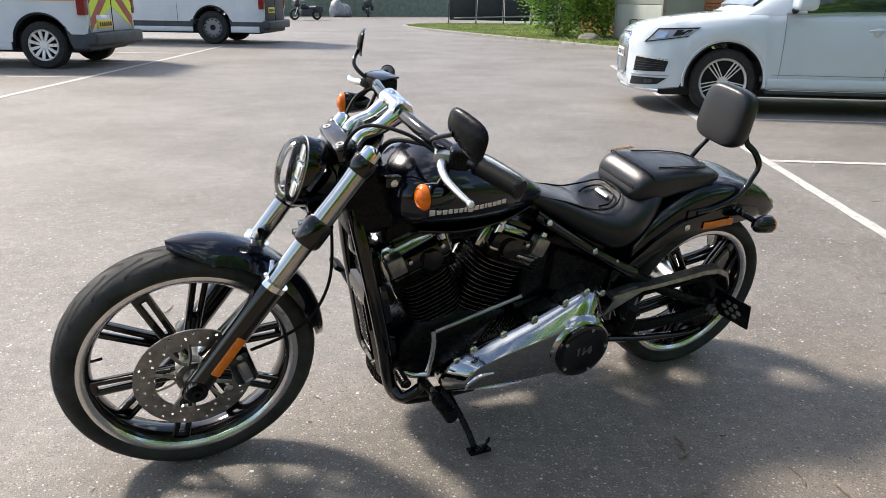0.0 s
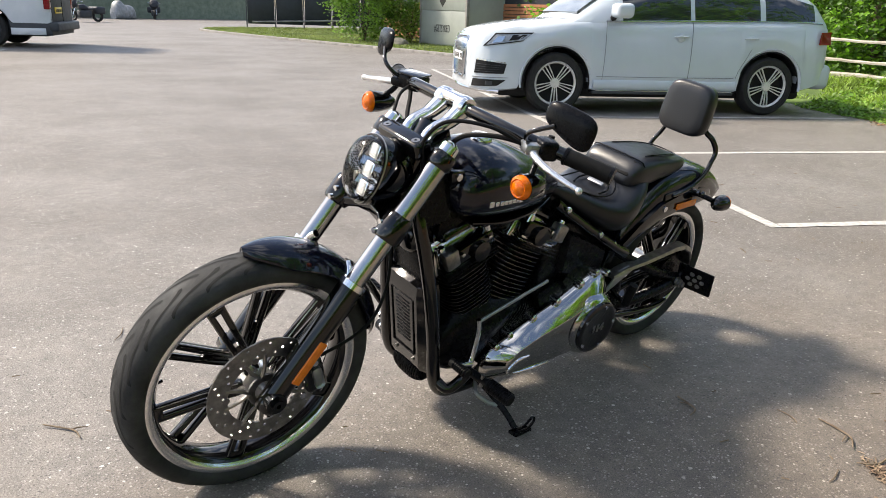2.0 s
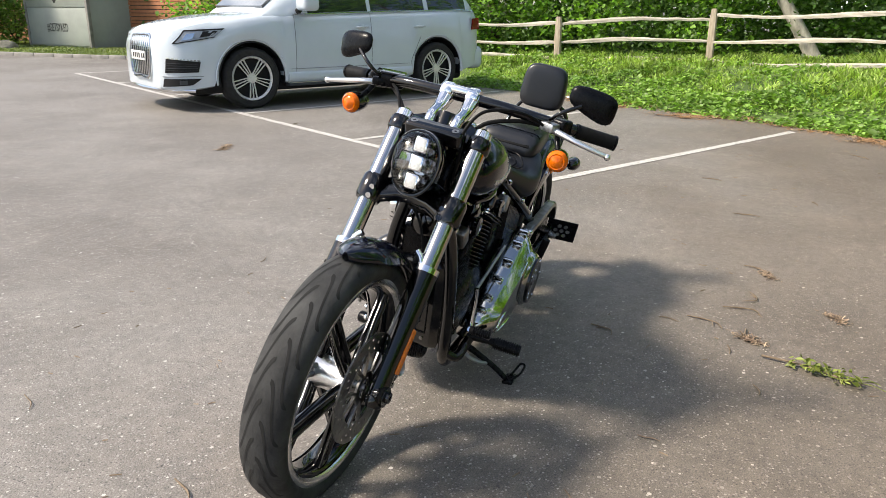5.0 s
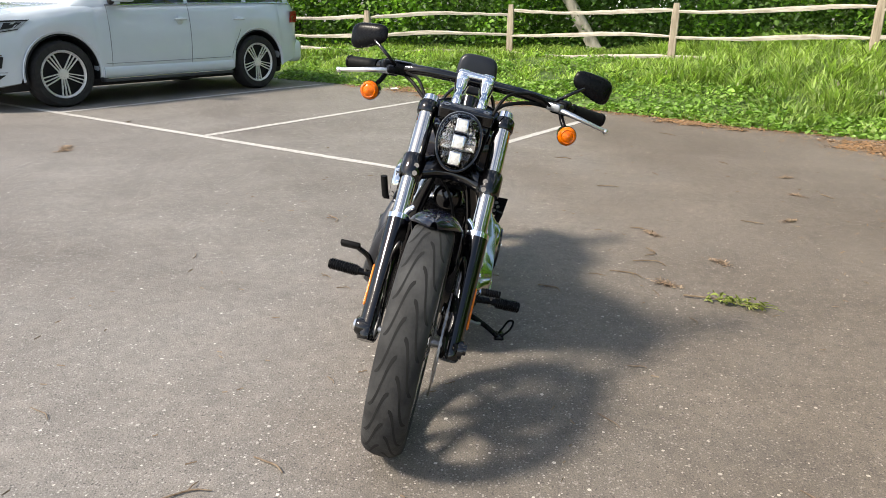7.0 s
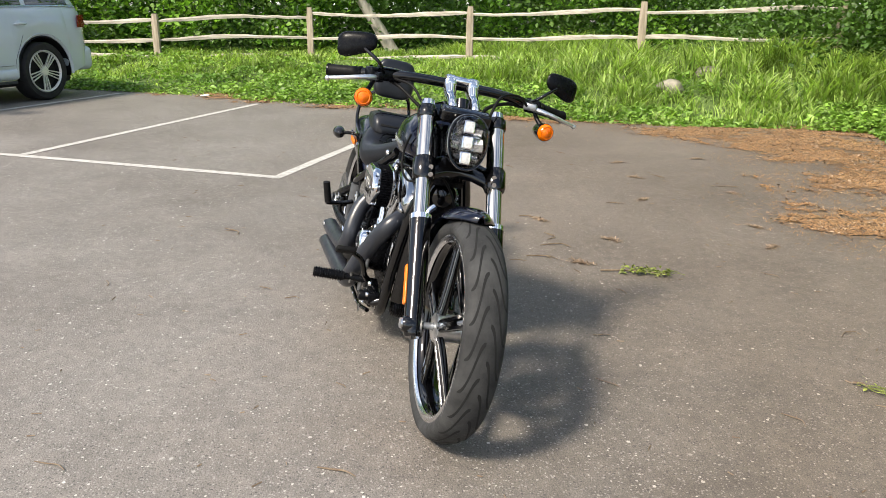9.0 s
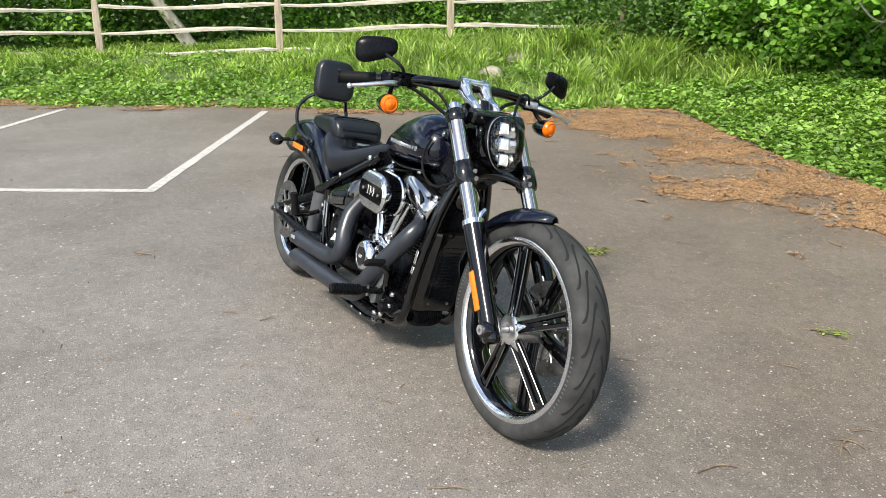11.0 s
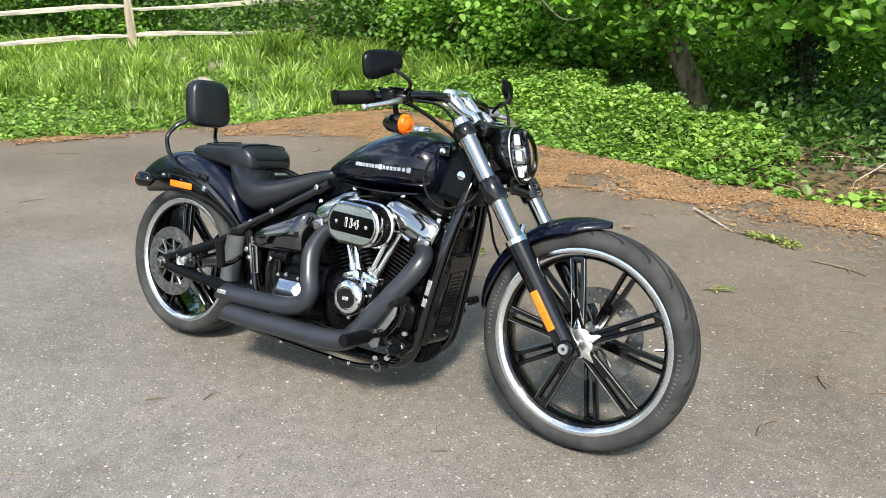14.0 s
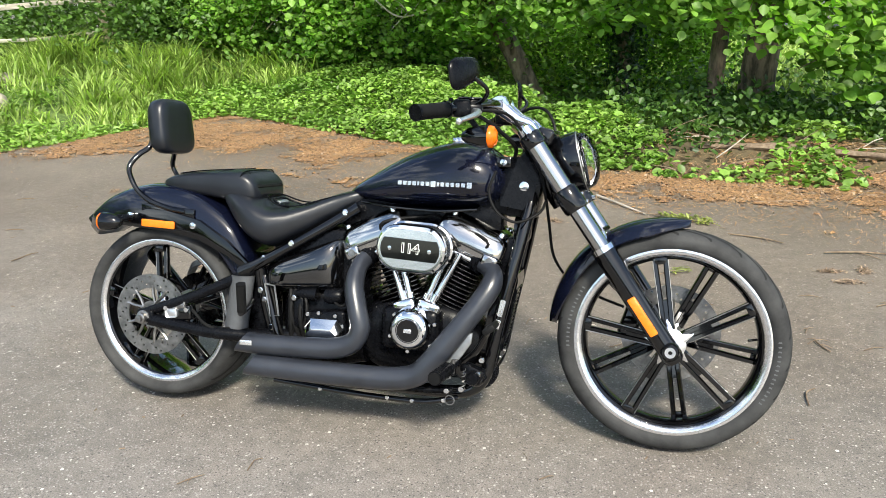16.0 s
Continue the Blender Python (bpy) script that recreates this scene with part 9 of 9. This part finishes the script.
    # reflective labels on the right down tube
    for zc, half in ((0.412, 0.026), (0.362, 0.014)):
        put("tube_label", turned(box(-0.008, 0.008, -0.0012, 0.0012, -half, half, 0.001, 1), Matrix.Translation((0.350 + (zc - 0.36) * 0.21, -0.1328, zc)) @ Matrix.Rotation(radians(12), 4, "Y")), K_SILVER, None, "silver label on the frame tube")
    # lower right frame rail with its bolts and a linkage rod
    put("lower_rail", tube([(-0.40, -0.150, 0.128), (-0.10, -0.165, 0.112), (0.12, -0.165, 0.108), (0.24, -0.150, 0.128)], 0.0085, 10), K_BLACK, None, "thin black lower rail")
    for x, z in ((-0.22, 0.118), (0.02, 0.111), (0.10, 0.110), (0.20, 0.122)):
        bolt(None, x, -0.171, z, 0.007, 0.006, -1)
    put("brake_link_plate", plate([(0.186, 0.205), (0.196, 0.238), (0.228, 0.285), (0.266, 0.338), (0.290, 0.345), (0.286, 0.312), (0.262, 0.275), (0.236, 0.242), (0.226, 0.198), (0.204, 0.190)], -0.196, -0.186, 0.004), K_GREY, None, "grey metal pedal bracket")
    put("brake_spring", tube([(0.262 + 0.0065 * math.cos(k * 0.9), -0.178 + 0.0065 * math.sin(k * 0.9), 0.165 + 0.0022 * k) for k in range(30)], 0.0016, 5, 1, curve=False), K_STEEL, None, "steel pedal return spring")
    put("keeper_ring", turned(lathe([(0.013, -0.0015), (0.016, -0.0015), (0.016, 0.0015), (0.013, 0.0015)], 20, "y", close=True), Matrix.Translation((0.222, -0.182, 0.128))), K_STEEL, None, "thin steel keeper ring")
    put("pedal_boss", turned(lathe([(0.0001, -0.205), (0.016, -0.205), (0.020, -0.200), (0.020, -0.150), (0.0001, -0.150)], 18, "y"), Matrix.Translation((0.292, 0, 0.205))), K_SATIN, None, "black pedal pivot boss")
    # wiring and hoses between the gearbox and the oil tank cover
    for pts, r in ((((-0.30, -0.125, 0.415), (-0.285, -0.140, 0.36), (-0.300, -0.135, 0.30)), 0.006), (((-0.155, -0.118, 0.43), (-0.130, -0.130, 0.39), (-0.140, -0.132, 0.345)), 0.006), (((-0.195, -0.128, 0.395), (-0.16, -0.140, 0.382), (-0.130, -0.128, 0.40)), 0.0045), (((-0.43, -0.128, 0.44), (-0.405, -0.142, 0.385), (-0.39, -0.140, 0.31), (-0.37, -0.130, 0.25)), 0.0045)):
        put("wiring_hose", tube(list(pts), r, 8, 5), K_RUBBER, None, "black hose")
    put("fuse_box", turned(box(-0.018, 0.018, -0.012, 0.012, -0.046, 0.046, 0.006, 2), Matrix.Translation((-0.318, -0.126, 0.350))), K_SATIN, None, "black fuse holder")
    put("purge_frame", tube([(-0.438, -0.146, 0.440), (-0.400, -0.150, 0.436), (-0.385, -0.150, 0.340), (-0.415, -0.148, 0.336), (-0.438, -0.146, 0.440)], 0.0035, 6, 2, curve=False), K_GREY, None, "thin metal bracket frame")
    # folded pillion peg
    pp = put("pillion_peg", tube([(-0.455, -0.262, 0.372), (-0.445, -0.285, 0.462)], 0.0155, 12, curve=False), K_RUBBER, None, "folded pillion foot peg")
    part("peg_arm", tube([(-0.455, -0.270, 0.368), (-0.47, -0.20, 0.372), (-0.48, -0.15, 0.385)], 0.010, 10), K_BLACK, pp)
    pp2 = put("pillion_peg", tube([(-0.470, 0.235, 0.330), (-0.462, 0.250, 0.415)], 0.0155, 12, curve=False), K_RUBBER, None, "folded pillion foot peg")
    part("peg_arm", tube([(-0.47, 0.24, 0.328), (-0.475, 0.18, 0.34), (-0.48, 0.14, 0.36)], 0.010, 10), K_BLACK, pp2)
    # side stand
    st = put("side_stand", tube([(0.150, 0.125, 0.165), (0.135, 0.185, 0.135), (0.122, 0.255, 0.098), (0.118, 0.300, 0.070)], [0.014, 0.011, 0.010, 0.010], 10), K_SATIN, None, "black steel side stand")
    part("stand_foot", turned(box(-0.034, 0.034, -0.018, 0.018, -0.006, 0.006, 0.004), Matrix.Translation((0.108, 0.312, 0.066)) @ Matrix.Rotation(radians(11.3), 4, "X")), K_SATIN, st)
    part("stand_loop", tube([(0.120, 0.318, 0.070), (0.118, 0.345, 0.105), (0.108, 0.352, 0.135), (0.095, 0.335, 0.130), (0.092, 0.318, 0.090), (0.095, 0.310, 0.072)], 0.0042, 8, 6), K_SATIN, st)
    part("stand_spring", tube([(0.150, 0.130, 0.150), (0.175, 0.165, 0.135), (0.160, 0.20, 0.118), (0.135, 0.225, 0.110)], 0.007, 8), K_GREY, st)


exhaust_and_controls()


def set_tail():
    """The tail sits a little forward of and to the right of the front wheel's plane."""
    for ob in BIKE.children_recursive:
        if ob.type != "MESH" or ob.name.startswith(("plate_holder", "holder_hole", "plate_arm")):
            continue
        top = ob
        while top.parent is not BIKE:
            top = top.parent
        if top.matrix_basis != Matrix.Identity(4) or top.name.startswith(("primary_cover", "rear_cylinder", "cylinder_head", "crankcase", "shift_rod", "air_cleaner")):
            continue
        co = np.empty(len(ob.data.vertices) * 3, dtype=np.float32)
        ob.data.vertices.foreach_get("co", co)
        co = co.reshape(-1, 3)
        k = np.clip((0.02 - co[:, 0]) / 0.50, 0, 1)
        high = 1 - 0.75 * np.clip((co[:, 2] - 0.76) / 0.10, 0, 1) * (co[:, 0] < -0.80)
        co[:, 0] += 0.040 * k * high
        co[:, 1] -= 0.018 * k * high
        co[:, 2] -= 0.003 * k
        ob.data.vertices.foreach_set("co", co.ravel())
        ob.data.update()


set_tail()

# ---- twigs, sprigs and litter on the asphalt ----
M_SPRIG = leafy("sprig_leaf", (0.16, 0.20, 0.04), (0.33, 0.36, 0.10), 6, 0.3)
M_PAPER = surf("white_paper", (0.70, 0.70, 0.68), (0.82, 0.82, 0.80), scale=6, rough=0.7)


def twig(x, y, length, turn, bend, seed, fork=True, r=0.0032):
    rng = random.Random(seed)
    a = radians(turn)
    d = Vector((math.cos(a), math.sin(a), 0))
    s = Vector((-d.y, d.x, 0))
    p = [d * (-length / 2), d * (-length * 0.15) + s * bend * 0.7, d * (length * 0.2) + s * bend, d * (length / 2)]
    p = [q + Vector((0, 0, r * 1.2 + rng.uniform(0, 0.004))) for q in p]
    bm = tube(p, [r * 0.7, r, r * 0.9, r * 0.5], 6, 4)
    if fork:
        q = p[1].lerp(p[2], rng.uniform(0.2, 0.9))
        e = q + (d * rng.choice((-1, 1)) * 0.3 + s * rng.choice((-1, 1)) * 0.35) * length * rng.uniform(0.4, 0.8)
        e.z = r
        add_mesh(bm, tube([q, q.lerp(e, 0.5) + Vector((0, 0, 0.004)), e], [r * 0.8, r * 0.6, r * 0.4], 5, 3))
    ob = part("twig", bm, M_TWIG, angle=60)
    ob.matrix_basis = pose(x, y, 0.001)
    return tagged(ob, "dry brown twig lying on the asphalt", "twig", "twigs on the asphalt")


for i, row in enumerate((
        (-0.72, 0.84, 0.17, 60, 0.03, 1), (-0.66, 0.98, 0.12, -20, 0.02, 1), (-0.69, 0.70, 0.09, 70, 0.012, 0), (-0.46, 0.47, 0.12, 55, 0.03, 1), (-1.39, -0.81, 0.16, 30, 0.03, 1),
        (-1.44, 1.04, 0.15, 10, 0.03, 1), (-1.52, 1.00, 0.12, 60, 0.02, 1), (-0.90, 0.975, 0.17, 70, 0.05, 0), (-1.10, 0.98, 0.14, -10, 0.05, 1), (-0.49, 0.95, 0.08, 10, 0.005, 0),
        (0.66, 0.65, 0.10, 40, 0.004, 0), (0.27, 0.78, 0.07, 85, 0.004, 0), (1.32, 0.42, 0.13, 75, 0.02, 0), (1.40, 0.88, 0.10, 30, 0.02, 1), (1.05, -0.31, 0.12, 60, 0.01, 0),
        (1.22, -0.48, 0.15, 120, 0.02, 1), (0.545, -0.273, 0.05, 40, 0.004, 0), (0.98, 1.15, 0.09, 20, 0.02, 1), (-2.6, 2.4, 0.14, 20, 0.01, 0), (-2.2, 2.75, 0.20, 75, 0.02, 1),
        (-2.6, 0.9, 0.16, 80, 0.01, 0), (-3.1, 1.3, 0.12, 15, 0.01, 0), (-2.2, -0.4, 0.10, 50, 0.01, 0), (-3.6, 0.6, 0.16, 70, 0.02, 0), (-1.8, 1.7, 0.13, 70, 0.01, 1),
        (-0.3, 1.9, 0.10, 30, 0.02, 1), (0.4, 1.8, 0.10, 110, 0.02, 1), (1.75, 1.35, 0.14, 20, 0.02, 1), (1.95, 1.25, 0.10, 80, 0.01, 0), (-4.6, -3.9, 0.2, 20, 0.02, 1),
        (1.38, 0.99, 0.07, 60, 0.012, 1), (1.43, 1.37, 0.10, 0, 0.02, 1), (1.41, 0.86, 0.12, 110, 0.012, 1), (1.59, 0.87, 0.09, 30, 0.01, 0), (0.08, 2.64, 0.16, -30, 0.03, 1), (-5.11, 1.70, 0.24, 35, 0.02, 1), (-0.44, -0.57, 0.08, 50, 0.006, 1), (-0.30, -0.45, 0.07, 80, 0.012, 0), (-3.68, 1.94, 0.12, 25, 0.01, 0), (-0.19, 1.06, 0.08, 15, 0.01, 0),
        (1.95, 0.05, 0.12, 10, 0.02, 1), (0.9, -1.1, 0.11, 60, 0.01, 0), (-0.6, -1.3, 0.08, 15, 0.01, 0))):
    twig(row[0], row[1], row[2], row[3], row[4], 100 + i, bool(row[5]), 0.0022 if row[2] < 0.12 else 0.0034)


def chaff():
    rng = np.random.default_rng(91)
    n = 260
    p = np.column_stack([rng.uniform(-5, 2.6, n), rng.uniform(-1.6, 3.0, n)])
    a = rng.uniform(0, np.pi, n)
    L, W = rng.uniform(0.005, 0.02, n), rng.uniform(0.0008, 0.0016, n)
    c = np.column_stack([p, np.full(n, 0.004)])
    d = np.column_stack([np.cos(a) * L, np.sin(a) * L, np.zeros(n)])
    s = np.column_stack([-np.sin(a) * W, np.cos(a) * W, np.full(n, 0.0015)])
    v = np.stack([c - d - s, c + d - s, c + d + s, c - d + s], 1).reshape(-1, 3)
    tagged(bulk("bark_chip", v, np.arange(n * 4).reshape(-1, 4), M_TWIG), "tiny bark chips and dry bits on the asphalt", "litter", kind="stuff")


chaff()


def sprig(x, y, length, turn, n, seed, label, leaf=0.035):
    rng = np.random.default_rng(seed)
    t = empty("leafy_sprig", pose(x, y, 0.004, 0, 0, turn))
    tagged(t, label, "sprig")
    part("stem", tube([(-length / 2, 0, 0.006), (-length * 0.1, 0.012, 0.010), (length * 0.3, -0.008, 0.012), (length / 2, 0.0, 0.006)], [0.005, 0.004, 0.003, 0.002], 6), M_TWIG, t)
    for k in range(9):
        x0 = -length * 0.1 + length * 0.55 * k / 8
        part("side_stem", tube([(x0, 0, 0.01), (x0 + 0.05, rng.uniform(-0.035, 0.035), 0.018), (x0 + 0.09, rng.uniform(-0.05, 0.05), 0.008)], 0.0016, 5, 3), M_SPRIG, t)
    u = rng.uniform(-0.2, 0.5, n)
    pts = np.column_stack([u * length, rng.normal(0, 0.022, n), np.abs(rng.normal(0.012, 0.010, n)) + 0.006])
    o = leaf_cloud("leaves", pts, leaf, M_SPRIG, rng, up=1.2, aspect=0.45)
    o.parent = t


sprig(-0.42, 1.23, 0.34, 72, 70, 5, "torn green leafy sprig lying on the asphalt")
sprig(0.80, 2.51, 0.46, -18, 120, 6, "green leafy end of a broken branch on the asphalt")
sprig(0.82, 1.53, 0.07, 30, 10, 7, "tiny yellowish leaf tuft on the asphalt", 0.02)


def stick():
    bm = tube([(0.29, 2.94, 0.012), (0.40, 2.81, 0.015), (0.52, 2.68, 0.013), (0.64, 2.55, 0.010)], [0.010, 0.009, 0.007, 0.003], 8, 5)
    tagged(part("stick", bm, M_FENCE, angle=60), "long pale dry stick at the edge of the needle litter", "stick")
    for i, (x, y, L, a) in enumerate(((1.25, 2.2, 0.3, -20), (1.75, 2.05, 0.35, 5), (2.2, 2.9, 0.5, 30), (2.6, 3.2, 0.6, -15), (1.5, 3.05, 0.4, 10), (0.9, 3.2, 0.35, -30), (2.0, 3.35, 0.55, 60))):
        twig(x, y, L, a, 0.03, 300 + i, True, 0.0055)


stick()


def litter_clump(x, y, seed):
    rng = np.random.default_rng(seed)
    n = 130
    along = rng.uniform(0, np.pi)
    u, w = rng.normal(0, 0.032, n), rng.normal(0, 0.014, n)
    a = rng.uniform(0, 2 * np.pi, n)
    L = rng.uniform(0.004, 0.016, n)
    c = np.column_stack([u * np.cos(along) - w * np.sin(along), u * np.sin(along) + w * np.cos(along), np.abs(rng.normal(0.003, 0.004, n)) * np.exp(-(u / 0.04) ** 2) + 0.002])
    d = np.column_stack([np.cos(a) * L, np.sin(a) * L, rng.normal(0, 0.003, n)])
    s = np.column_stack([-np.sin(a), np.cos(a), np.zeros(n)]) * 0.0022
    v = np.stack([c - d - s, c + d - s, c + d + s, c - d + s], 1).reshape(-1, 3)
    v[:, 2] = np.maximum(v[:, 2], 0.002)
    return v + np.array([x, y, 0.002])


heaps = [litter_clump(-3.10 + dx, -3.62 + dy, 470 + q) for q, (dx, dy) in enumerate(((0.0, 0.0), (0.07, 0.03), (-0.07, -0.04), (0.13, 0.06)))]
for i, (x, y) in enumerate(((-0.99, 1.345), (-1.9, 1.95), (-2.6, 2.2), (-1.45, 1.06), (-0.62, 1.02), (0.1, 2.3), (1.62, 1.62), (-2.0, 2.7), (-3.2, 2.3), (1.9, 1.7), (-3.3, 3.1), (-1.15, 2.35), (-0.75, 2.2), (1.55, 1.75), (1.72, 1.80))):
    heaps.append(litter_clump(x, y, 400 + i))
heaps = np.concatenate(heaps)
tagged(bulk("litter_clump", heaps, np.arange(len(heaps)).reshape(-1, 4), M_FLAKE), "small brown clumps of fallen pine litter on the asphalt", "pine litter", kind="stuff")

bm = plate([(-0.07, -0.05), (0.06, -0.06), (0.08, 0.03), (0.01, 0.07), (-0.06, 0.05)], 0.0, 0.004, axis="z")
for v in bm.verts:
    v.co.z += 0.03 * abs(v.co.x) * 4
paper = part("paper_scrap", bm, M_PAPER, smooth=False)
paper.matrix_basis = pose(-8.45, -1.80, 0.012, 4, 0, 30)
tagged(paper, "crumpled scrap of white paper at the verge", "litter")
